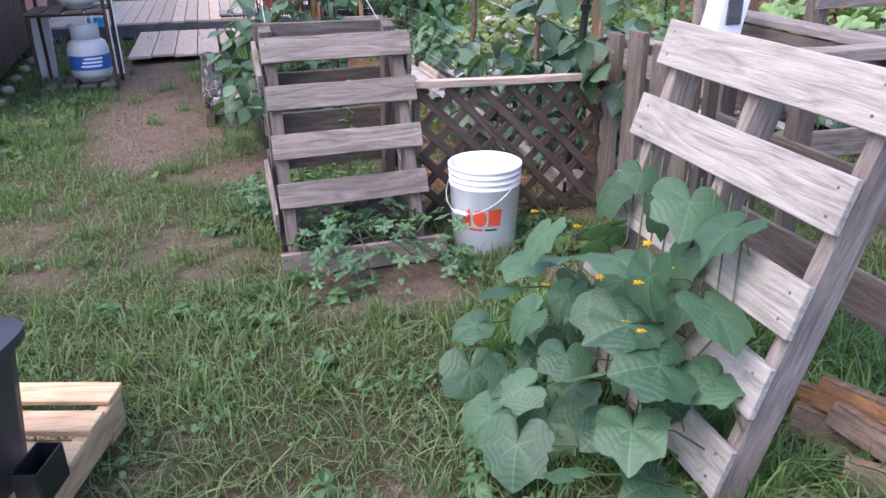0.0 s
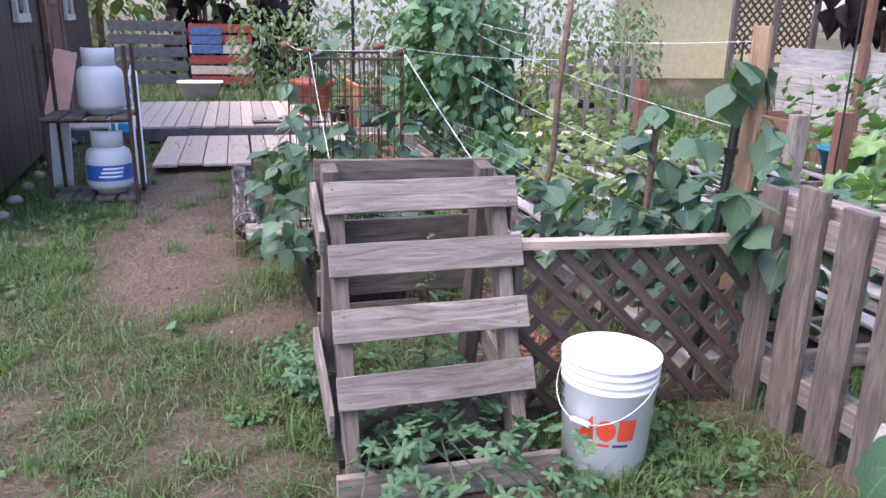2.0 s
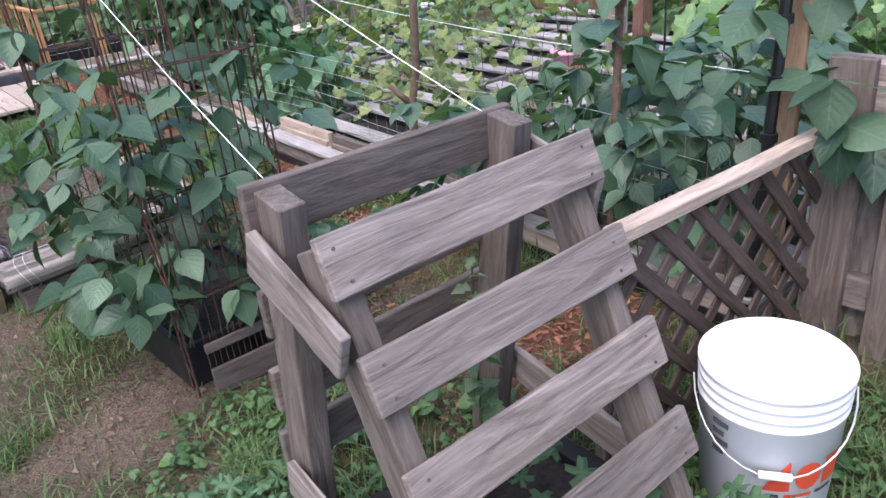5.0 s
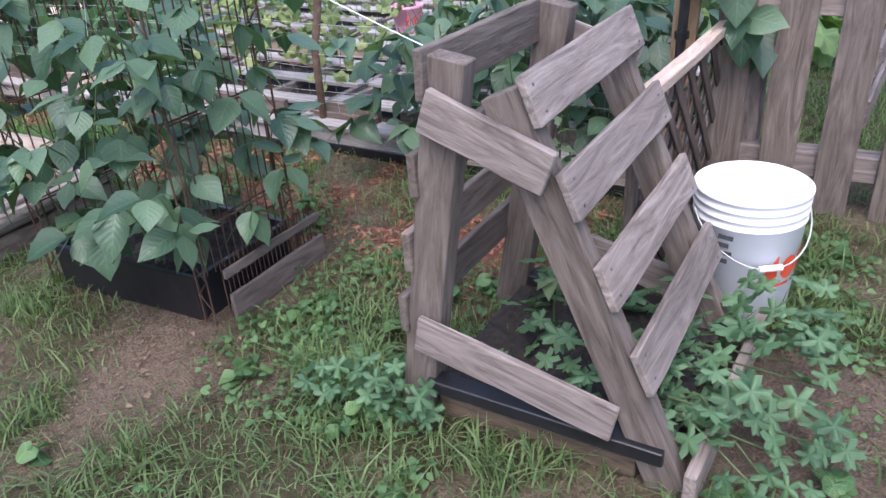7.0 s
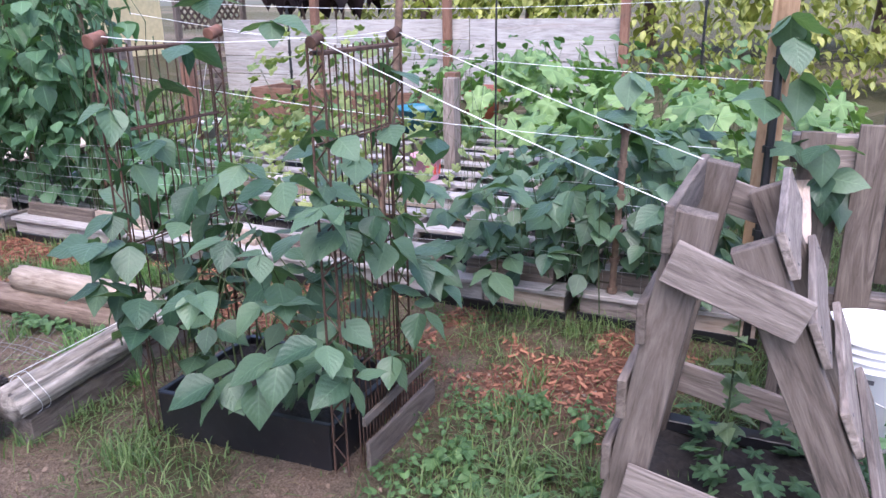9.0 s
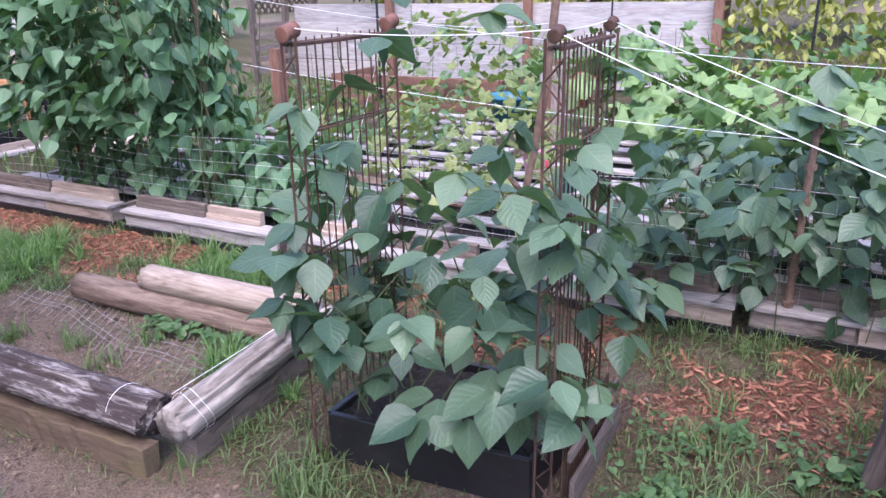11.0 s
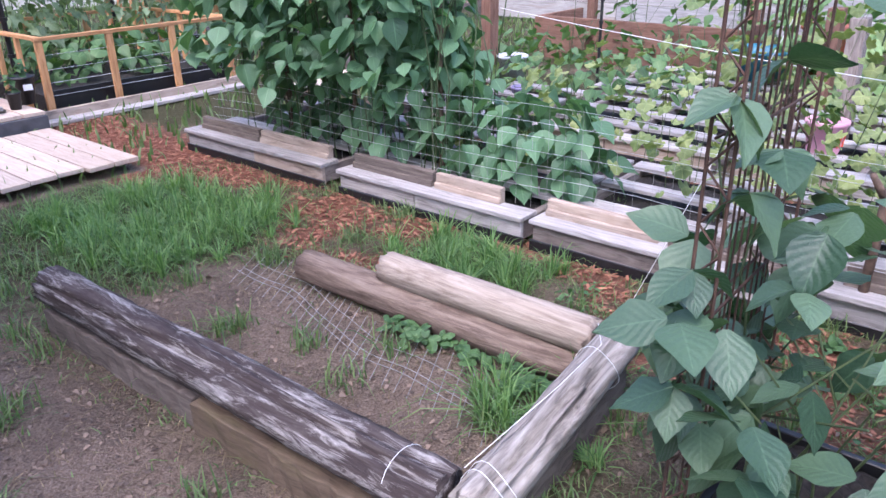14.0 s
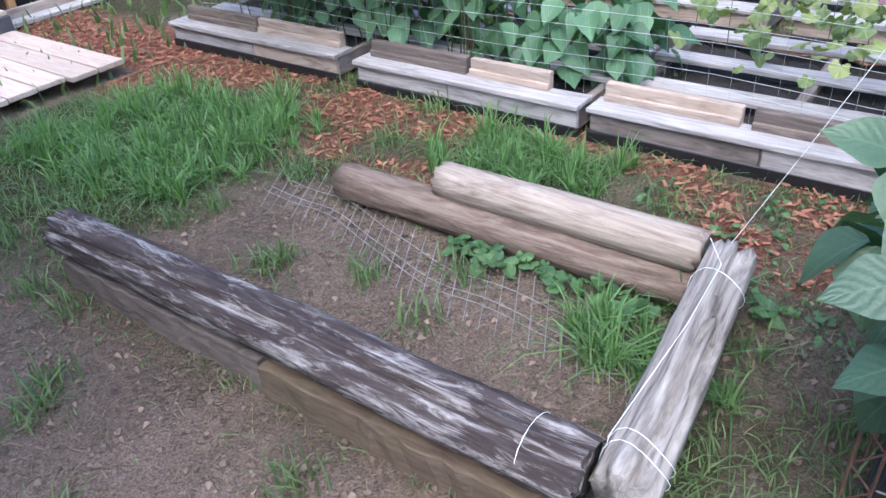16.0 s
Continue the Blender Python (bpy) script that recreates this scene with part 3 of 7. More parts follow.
def crowd(name, meshes, poses, parent, label="", kind="stuff"):
    """Many leaves joined into one mesh."""
    V, UV, LV, LS = [], [], [], []
    vo = lo = 0
    base = W[parent].inverted() if parent is not None else Matrix()
    cache = []
    for me in meshes:
        co = np.empty(len(me.vertices) * 3)
        me.vertices.foreach_get("co", co)
        uvc = np.empty(len(me.loops) * 2)
        me.uv_layers[0].data.foreach_get("uv", uvc)
        lv = np.empty(len(me.loops), dtype=np.int32)
        me.loops.foreach_get("vertex_index", lv)
        ls = np.empty(len(me.polygons), dtype=np.int32)
        me.polygons.foreach_get("loop_start", ls)
        cache.append((co.reshape(-1, 3), uvc, lv, ls))
    for m in poses:
        co, uvc, lv, ls = cache[rnd.randrange(len(cache))]
        mm = np.array(base @ m)
        V.append(co @ mm[:3, :3].T + mm[:3, 3])
        UV.append(uvc)
        LV.append(lv + vo)
        LS.append(ls + lo)
        vo += len(co)
        lo += len(lv)
    me = bpy.data.meshes.new(name)
    me.vertices.add(vo)
    me.vertices.foreach_set("co", np.concatenate(V).reshape(-1).astype(np.float32))
    me.loops.add(lo)
    me.loops.foreach_set("vertex_index", np.concatenate(LV).astype(np.int32))
    LS = np.concatenate(LS)
    me.polygons.add(len(LS))
    me.polygons.foreach_set("loop_start", LS.astype(np.int32))
    me.update()
    lay = me.uv_layers.new(name="UVMap")
    lay.data.foreach_set("uv", np.concatenate(UV).astype(np.float32))
    me.materials.append(meshes[0].materials[0])
    me.polygons.foreach_set("use_smooth", [True] * len(me.polygons))
    ob = new(name, me)
    if parent is not None:
        ob.parent = parent
    W[ob] = Matrix()
    return tagged(ob, label, kind=kind)


def box_points(n, u0, u1, v0, v1, z0, z1, edge=0.5, r=rnd):
    """Points in a rounded garden box, more towards its outside; with the outward way."""
    out = []
    while len(out) < n:
        a, b, c = r.uniform(-1, 1), r.uniform(-1, 1), r.uniform(-1, 1)
        d = (a ** 4 + b ** 4 + max(0, c) ** 4) ** 0.25
        if d > 1 or d < edge * r.random():
            continue
        p = G((u0 + u1) / 2 + a * (u1 - u0) / 2, (v0 + v1) / 2 + b * (v1 - v0) / 2, (z0 + z1) / 2 + c * (z1 - z0) / 2)
        o = G(a, b) - G(0, 0)
        out.append((p, o))
    return out


# ---- the house beside the path ----
HD = Vector((-0.515, 0.857, 0)).normalized()
HN = Vector((HD.y, -HD.x, 0))
HC = Vector((-3.40, 4.85, 0))


def H(a, z, out=0.0):
    return HC + HD * a + HN * out + Vector((0, 0, z))


def build_house():
    house = thing("house", HC, "dark brown sided house with cream corner trim", "house", turn=0)
    for k in range(34):
        a = k * 0.2
        board("siding_board", H(a + 0.1, 0.12, -0.02), H(a + 0.1, 3.1, -0.02), 0.196, 0.022, M_HOUSE, house, up=HN, seg=1)
    board("wall_core", H(3.4, 1.6, -0.09), H(3.4, 1.6, -0.2), 6.8, 3.0, M_HOUSE, house)
    for k in range(16):
        p = HC - HN * (0.1 + 0.2 * k) - HD * 0.012
        board("siding_board", p + Vector((0, 0, 0.12)), p + Vector((0, 0, 3.1)), 0.196, 0.022, M_HOUSE, house, up=-HD, seg=1)
    board("corner_trim", H(0.05, 0.1, 0.004), H(0.05, 3.1, 0.004), 0.11, 0.03, M_TRIM, house, up=HN, seg=2, label="cream painted corner board")
    q = HC - HN * 0.045 - HD * 0.035
    board("corner_trim", q + Vector((0, 0, 0.1)), q + Vector((0, 0, 3.1)), 0.12, 0.03, M_TRIM, house, up=-HD, seg=2, label="cream painted corner board")
    board("rear_wall", H(0.0, 1.6, -3.25), H(6.8, 1.6, -3.25), 0.15, 3.0, M_HOUSE, house)
    board("end_wall", H(6.74, 1.6, -0.25), H(6.74, 1.6, -3.15), 0.12, 3.0, M_HOUSE, house)
    board("front_core", H(0.09, 1.6, -0.1), H(0.09, 1.6, -3.15), 0.12, 3.0, M_HOUSE, house)
    board("roof", H(-0.25, 3.17, -1.6), H(7.0, 3.17, -1.6), 3.6, 0.12, M_DARKPAL, house)
    for a, w in ((2.05, 0.42), (4.75, 0.5)):
        win = child("window", mesh_of("pane", board_bm(1.1, w, 0.01, 1), M_GLASS), house, frame_of(H(a, 1.34, 0.005), H(a, 2.44, 0.005), HN)[0], "narrow cream-framed window")
        for da in (-w / 2, w / 2):
            board("window_frame", H(a + da, 1.28, 0.016), H(a + da, 2.5, 0.016), 0.07, 0.035, M_TRIM, win, up=HN, seg=1)
        for z in (1.28, 2.5):
            board("window_sill", H(a - w / 2 - 0.05, z, 0.02), H(a + w / 2 + 0.05, z, 0.02), 0.07, 0.045, M_TRIM, win, up=HN, seg=1)
    door = child("door", mesh_of("door", board_bm(2.05, 0.8, 0.04, 1), M_REDWOOD), house, frame_of(H(3.5, 0.3, 0.012), H(3.5, 2.35, 0.012), HN)[0], "reddish brown wooden door")
    for da in (-0.46, 0.46):
        board("door_frame", H(3.5 + da, 0.3, 0.025), H(3.5 + da, 2.45, 0.025), 0.1, 0.05, M_REDWOOD, door, up=HN, seg=1)
    for z0 in (0.5, 1.4):
        board("door_panel", H(3.5, z0, 0.036), H(3.5, z0 + 0.7, 0.036), 0.5, 0.016, M_REDWOOD, door, up=HN, seg=1)
    for k in range(14):
        a = 0.3 + k * 0.46
        bm = bmesh.new()
        bmesh.ops.create_icosphere(bm, subdivisions=2, radius=0.045)
        for vtx in bm.verts:
            vtx.co = Vector((vtx.co.x * rnd.uniform(1.2, 1.4), vtx.co.y, vtx.co.z * 0.8)) * rnd.uniform(0.94, 1.06)
        part("foundation_stone", bm, M_STONE, house, m=Matrix.Translation(H(a, 0.05, 0.05)) @ Matrix.Rotation(rnd.uniform(0, 3), 4, "Z"), smooth=True)
    return house


build_house()

# doorstep ramp beside the house
ramp_ob = thing("wooden_ramp", (-2.75, 3.95, 0), "low weathered plank step beside the house", "step", turn=0)
for k in range(4):
    o = Vector((-0.83, -0.557, 0)) * (0.16 * k)
    board("plank", Vector((-2.31, 3.39, 0.10)) + o, Vector((-2.97, 4.36, 0.10)) + o, 0.15, 0.035, M_PALE, ramp_ob)
    if k % 2 == 0:
        board("bearer", Vector((-2.31, 3.44, 0.04)) + o, Vector((-2.93, 4.34, 0.04)) + o, 0.05, 0.085, M_BROWNGREY, ramp_ob)
dish = thing("metal_pan", (-2.98, 4.07, 0.118), "shallow pale enamel pan on the plank step", "pan", turn=0)
bm = bmesh.new()
lathe(bm, [(0.10, 0), (0.125, 0.05), (0.135, 0.055), (0.13, 0.06), (0.118, 0.052), (0.095, 0.008)], 24)
part("bowl", bm, M_TANK, dish, smooth=True)


# ---- tanks on their rusty rack ----
def build_tank(name, at, label, band_mat):
    t = thing(name, at, label, "gas tank", "gas tanks")
    ms = W[t] @ Matrix.Scale(1.04, 4)
    bm = bmesh.new()
    lathe(bm, [(0.10, 0), (0.10, 0.03), (0.14, 0.035), (0.155, 0.07), (0.155, 0.25), (0.14, 0.30), (0.09, 0.335), (0.04, 0.345)], 28)
    part("body", bm, M_TANK, t, m=ms, smooth=True)
    bm = bmesh.new()
    lathe(bm, [(0.105, 0.315), (0.108, 0.44), (0.1, 0.445), (0.098, 0.33)], 24)
    for f in [f for f in bm.faces if len(f.verts) == 4 and f.calc_center_median().y > 0.02 and f.calc_center_median().z > 0.34]:
        bm.faces.remove(f)
    part("collar", bm, M_TANK, t, m=ms, smooth=True)
    bm = bmesh.new()
    lathe(bm, [(0.02, 0.34), (0.02, 0.40), (0.035, 0.405), (0.035, 0.42), (0.01, 0.425)], 12)
    part("valve", bm, M_RUSTCAN, t, m=ms)
    bm = bmesh.new()
    n = 24
    pr = [(0.1565, 0.10), (0.1565, 0.21)]
    for (r0, z0), (r1, z1) in zip(pr, pr[1:]):
        vs = [[bm.verts.new((r * math.cos(a), r * math.sin(a), z)) for a in np.linspace(-2.7, 0.1, n)] for r, z in ((r0, z0), (r1, z1))]
        for k in range(n - 1):
            bm.faces.new((vs[0][k], vs[0][k + 1], vs[1][k + 1], vs[1][k]))
    if band_mat:
        part("label_band", bm, band_mat, t, "printed wrap label", m=ms)
        for j in range(3):
            bm = bmesh.new()
            vs = [[bm.verts.new((0.158 * math.cos(a), 0.158 * math.sin(a), z)) for a in np.linspace(-1.9 + 0.1 * j, -0.9 + 0.05 * j, 9)] for z in (0.125 + j * 0.028, 0.138 + j * 0.028)]
            for k in range(8):
                bm.faces.new((vs[0][k], vs[0][k + 1], vs[1][k + 1], vs[1][k]))
            part("print_bar", bm, M_WHITE, t, m=ms)
    else:
        bm.free()
    return t


RK = G(-0.12, 6.83)
rack = thing("tank_rack", RK, "rusty steel rack holding two gas tanks", "rack")
for du, dv in ((-0.34, -0.2), (0.22, -0.2), (-0.34, 0.22), (0.22, 0.22)):
    bm = bmesh.new()
    p = G(-0.12 + du, 6.83 + dv)
    tube(bm, p, p + Vector((0, 0, 1.12)), 0.014, 8)
    part("leg", bm, M_RUST, rack, m=Matrix())
for z in (0.04, 0.62):
    for du in (-0.3, -0.15, 0.0, 0.15):
        board("shelf_slat", G(-0.12 + du, 6.59, z), G(-0.12 + du, 7.09, z), 0.12, 0.02, M_BROWNGREY, rack)
    for dv in (-0.2, 0.22):
        bm = bmesh.new()
        tube(bm, G(-0.47, 6.83 + dv, z - 0.02), G(0.11, 6.83 + dv, z - 0.02), 0.011, 6)
        part("rail", bm, M_RUST, rack, m=Matrix())
build_tank("gas_tank", G(-0.1, 6.83, 0.055), "grey gas tank with a blue label, on the lower shelf", M_BLUE)
build_tank("gas_tank", G(-0.1, 6.83, 0.635), "pale grey gas tank on the rack's top shelf", None)
bm = bmesh.new()
rope(bm, sag(H(2.5, 1.0, 0.03), G(-0.15, 6.83, 1.1), 0.03), 0.006)
hose = part("gas_hose", bm, M_BLACK, None, m=Matrix())
tagged(hose, "thin dark hose from house wall to tank", "hose")

# folded lawn chair leaning behind the rack
chair = thing("folding_chair", G(0.05, 7.37), "folded lawn chair with white tube frame, blue webbing", "chair")
for du in (-0.1, 0.08):
    bm = bmesh.new()
    rope(bm, [G(-0.05 + du, 7.32, 0.0), G(-0.07 + du, 7.47, 0.85), G(-0.05 + du, 7.54, 0.93), G(-0.01 + du, 7.42, 0.88), G(0.01 + du, 7.24, 0.02)], 0.013, 8)
    part("side_frame", bm, M_WHITE, chair, m=Matrix())
for z in (0.45, 0.55, 0.65, 0.75):
    board("webbing", G(-0.16, 7.38 + z * 0.06, z), G(0.02, 7.38 + z * 0.06, z), 0.004, 0.07, M_BLUEPOOL, chair)
kid = thing("toy_slide_panel", G(-0.45, 7.22), "peach plastic board leaning on the rack", "panel")
board("panel", G(-0.5, 7.17, 0.55), G(-0.4, 7.32, 1.05), 0.16, 0.03, plain("peach_plastic", (0.62, 0.33, 0.25), 0.5), kid, up=(0.5, -0.8, 0.2))
board("panel_foot", G(-0.5, 7.17, 0.0), G(-0.48, 7.22, 0.6), 0.14, 0.03, M_TANK, kid, up=(0.5, -0.8, 0.2))


# ---- plywood walk and deck ----
def plank_pad(name, u0, u1, v0, v1, z, along, n, mat, label, t=0.025):
    ob = thing(name, G((u0 + u1) / 2, (v0 + v1) / 2), label, "walkway", "plank walkway pads")
    for k in range(n):
        f = (k + 0.5) / n
        e = rnd.uniform(-0.03, 0.03)
        if along == "v":
            u = u0 + (u1 - u0) * f
            board("plank", G(u, v0 + e, z), G(u, v1 + e * 0.4, z), (u1 - u0) / n - 0.008, t, mat, ob)
        else:
            v = v0 + (v1 - v0) * f
            board("plank", G(u0 + e, v, z), G(u1 + e * 0.4, v, z), (v1 - v0) / n - 0.008, t, mat, ob)
    for f in (0.2, 0.8):
        if along == "v":
            board("bearer", G(u0, v0 + (v1 - v0) * f, z - 0.032), G(u1, v0 + (v1 - v0) * f, z - 0.032), 0.06, 0.036, M_BROWNGREY, ob)
        else:
            board("bearer", G(u0 + (u1 - u0) * f, v0, z - 0.032), G(u0 + (u1 - u0) * f, v1, z - 0.032), 0.06, 0.036, M_BROWNGREY, ob)
    return ob


plank_pad("plank_walkway", 0.95, 1.98, 8.32, 9.38, 0.07, "v", 7, M_BEIGE, "tan plank pad laid on the mulch")
plank_pad("plank_walkway", 0.1, 0.935, 7.72, 9.38, 0.075, "v", 4, M_BEIGE, "tan plank pad laid beside the path")
plank_pad("timber_deck", -1.1, 2.0, 9.46, 12.0, 0.17, "v", 22, M_BEIGE, "low pale timber deck")
fascia = thing("deck_fascia", G(1.4, 9.44), "dark weathered deck edge board", "deck edge")
board("edge_board", G(-1.1, 9.43, 0.09), G(2.0, 9.43, 0.09), 0.035, 0.13, M_DARKPAL, fascia)
lid = thing("plank_pallet", G(1.45, 9.9, 0.184), "short pallet of weathered planks on the deck", "pallet")
for k in range(5):
    board("plank", G(1.05 + 0.17 * k, 9.55, 0.215), G(1.05 + 0.17 * k, 10.0, 0.215), 0.13, 0.022, M_PALE, lid)
for v in (9.6, 9.95):
    board("bearer", G(1.0, v, 0.194), G(1.82, v, 0.194), 0.05, 0.02, M_BROWNGREY, lid)

pot = thing("terracotta_pot", G(1.72, 10.12, 0.185), "large terracotta plastic pot on the deck", "flower pot")
bm = bmesh.new()
lathe(bm, [(0.15, 0), (0.165, 0.02), (0.235, 0.37), (0.26, 0.375), (0.265, 0.43), (0.25, 0.445), (0.235, 0.43), (0.225, 0.39), (0.15, 0.36)], 40)
part("pot_body", bm, M_TERRA, pot, smooth=True)
bm = bmesh.new()
lathe(bm, [(0.22, 0.375), (0.21, 0.39), (0.05, 0.395)], 24)
part("soil", bm, M_SOIL, pot)
for u, v, r, h in ((2.02, 9.75, 0.08, 0.17), (1.9, 9.62, 0.045, 0.1)):
    sp = thing("nursery_pot", G(u, v, 0.185), "black nursery pot with a seedling", "flower pot", "nursery pots")
    bm = bmesh.new()
    lathe(bm, [(r * 0.75, 0), (r, h), (r * 1.1, h), (r * 1.1, h + 0.012), (r * 0.9, h), (r * 0.6, h - 0.03)], 20)
    part("pot_body", bm, M_BLACK, sp, smooth=True)
    if r > 0.06:
        board("tag", G(u - 0.03, v - 0.083, 0.30), G(u + 0.03, v - 0.083, 0.30), 0.003, 0.04, M_WHITE, sp, label="white plant tag")
    leaves(sp, weed_leaves[:1], [leaf_pose(G(u, v, 0.19 + h + rnd.uniform(0, 0.12)), (rnd.gauss(0, 1), rnd.gauss(0, 1)), 0.06, 0.2) for _ in range(12)])


# ---- painted pallet fence, tub, dark plants and the cream wall behind ----
def pallet_upright(name, a, b, z0, z1, n, mats, label, group="", post=M_BROWNGREY, vertical=False, t=0.02, w=0.1):
    a, b = Vector(a), Vector(b)
    d = (b - a).normalized()
    nrm = Vector((d.y, -d.x, 0))
    ob = thing(name, (a + b) / 2, label, "pallet", group, turn=math.degrees(math.atan2(d.y, d.x)))
    L = (b - a).length
    zv = Vector((0, 0, 1))
    if not vertical:
        for k in range(n):
            z = z0 + (z1 - z0) * (k + 0.5) / n
            mt = mats[k % len(mats)] if isinstance(mats, list) else mats
            board("slat", a + zv * z + nrm * 0.05, b + zv * (z + rnd.uniform(-0.01, 0.01)) + nrm * 0.05, w, t, mt, ob, up=nrm)
        for f in (0.04, 0.5, 0.96):
            board("stringer", a + d * L * f + zv * z0, a + d * L * f + zv * z1, 0.04, 0.09, post, ob, up=nrm)
    else:
        for k in range(n):
            f = (k + 0.5) / n
            mt = mats[k % len(mats)] if isinstance(mats, list) else mats
            board("slat", a + d * L * f + zv * z0 + nrm * 0.05, a + d * L * f + zv * (z1 + rnd.uniform(-0.02, 0.02)) + nrm * 0.05, w, t, mt, ob, up=nrm)
        for f in (0.2, 0.85):
            z = z0 + (z1 - z0) * f
            board("stringer", a + d * 0.05 + zv * z - nrm * 0.005, b - d * 0.05 + zv * z - nrm * 0.005, 0.09, 0.085, post, ob, up=nrm)
    return ob


PB = 15.7
pallet_upright("pallet_fence", G(-1.3, PB), G(0.0, PB), 0.1, 1.25, 5, M_DARKPAL, "dark grey stained pallet fence section", "pallet fence sections", w=0.17)
flag = pallet_upright("painted_pallet", G(0.05, PB - 0.02), G(1.15, PB - 0.02), 0.1, 1.2, 6, [M_REDPAINT, M_WHITEPAINT, M_REDPAINT, M_WHITEPAINT, M_REDPAINT, M_REDPAINT], "pallet painted in faded red, cream and blue", "pallet fence sections", w=0.15)
for k in range(3):
    board("blue_board", G(0.08, PB - 0.09, 0.74 + 0.16 * k), G(0.62, PB - 0.09, 0.74 + 0.16 * k), 0.02, 0.14, M_BLUEPAINT, flag)
tub = thing("white_tub", G(0.25, 14.25), "white plastic tub on the grass", "tub")
bm = bmesh.new()
rings = []
for hx, hy, z in ((0.27, 0.2, 0.0), (0.34, 0.26, 0.26), (0.37, 0.29, 0.265), (0.37, 0.29, 0.28), (0.33, 0.25, 0.275), (0.26, 0.19, 0.03)):
    rings.append([bm.verts.new((hx * math.copysign(abs(math.cos(a)) ** 0.5, math.cos(a)), hy * math.copysign(abs(math.sin(a)) ** 0.5, math.sin(a)), z)) for a in np.linspace(0, math.tau, 25)[:-1]])
for a, b in zip(rings, rings[1:]):
    for k in range(24):
        bm.faces.new((a[k], a[(k + 1) % 24], b[(k + 1) % 24], b[k]))
bm.faces.new(rings[0][::-1])
bm.faces.new(rings[-1])
part("basin", bm, M_WHITE, tub, smooth=True)


def dark_plant(u, v, h, w, n, label, low=0.3):
    ob = thing("dark_leaved_shrub", G(u, v), label, "shrub", "dark leaved shrubs")
    for k in range(7):
        a = rnd.uniform(-1, 1) * w * 0.4
        stem(ob, [G(u + a * 0.3, v, 0), G(u + a * 0.7, v + 0.05, h * 0.4), G(u + a, v + rnd.uniform(-0.2, 0.2), h * rnd.uniform(0.7, 0.95))], 0.025, 6, M_BARK)
    ps = []
    for p, o in box_points(n, u - w / 2, u + w / 2, v - 0.4, v + 0.4, low, h, 0.1):
        ps.append(leaf_pose(p, o, rnd.uniform(0.25, 0.42), 0.9))
    crowd("crown", dark_leaves, ps, ob, "large drooping black-purple leaves")


dark_plant(0.4, 16.4, 2.9, 1.4, 160, "tall shrub with black-purple leaves behind the pallets")
dark_plant(1.75, 16.5, 2.1, 1.1, 110, "shrub with black-purple leaves against the cream wall")
dark_plant(9.9, 9.8, 3.2, 2.8, 230, "dark purple-leaved shrub rising behind the sheet fence", 1.35)

wall = thing("cream_building", G(5.4, 17.6), "long cream-walled building behind the garden", "building")
for k in range(11):
    u = 1.35 + k * 0.73
    board("wall_panel", G(u + 0.365, 17.6, 0), G(u + 0.365, 17.6, 3.6), 0.724, 0.12, M_CREAM, wall, up=(SU, -CU, 0), seg=1)
board("roof", G(1.0, 17.9, 3.7), G(9.8, 17.9, 3.7), 1.6, 0.12, M_BROWNGREY, wall)
annex = thing("yellow_building", G(12, 19.0), "pale yellow building with white eave beyond the lattice", "building")
board("wall", G(9.6, 19.2, 1.5), G(16, 19.2, 1.5), 0.2, 3.0, plain("yellow_wall", (0.62, 0.52, 0.30), 0.8), annex)
board("eave", G(9.4, 18.9, 3.05), G(16.2, 18.9, 3.05), 0.8, 0.14, M_WHITE, annex)
board("roof", G(9.4, 19.6, 3.35), G(16.2, 19.6, 3.35), 2.0, 0.1, M_BROWNGREY, annex)


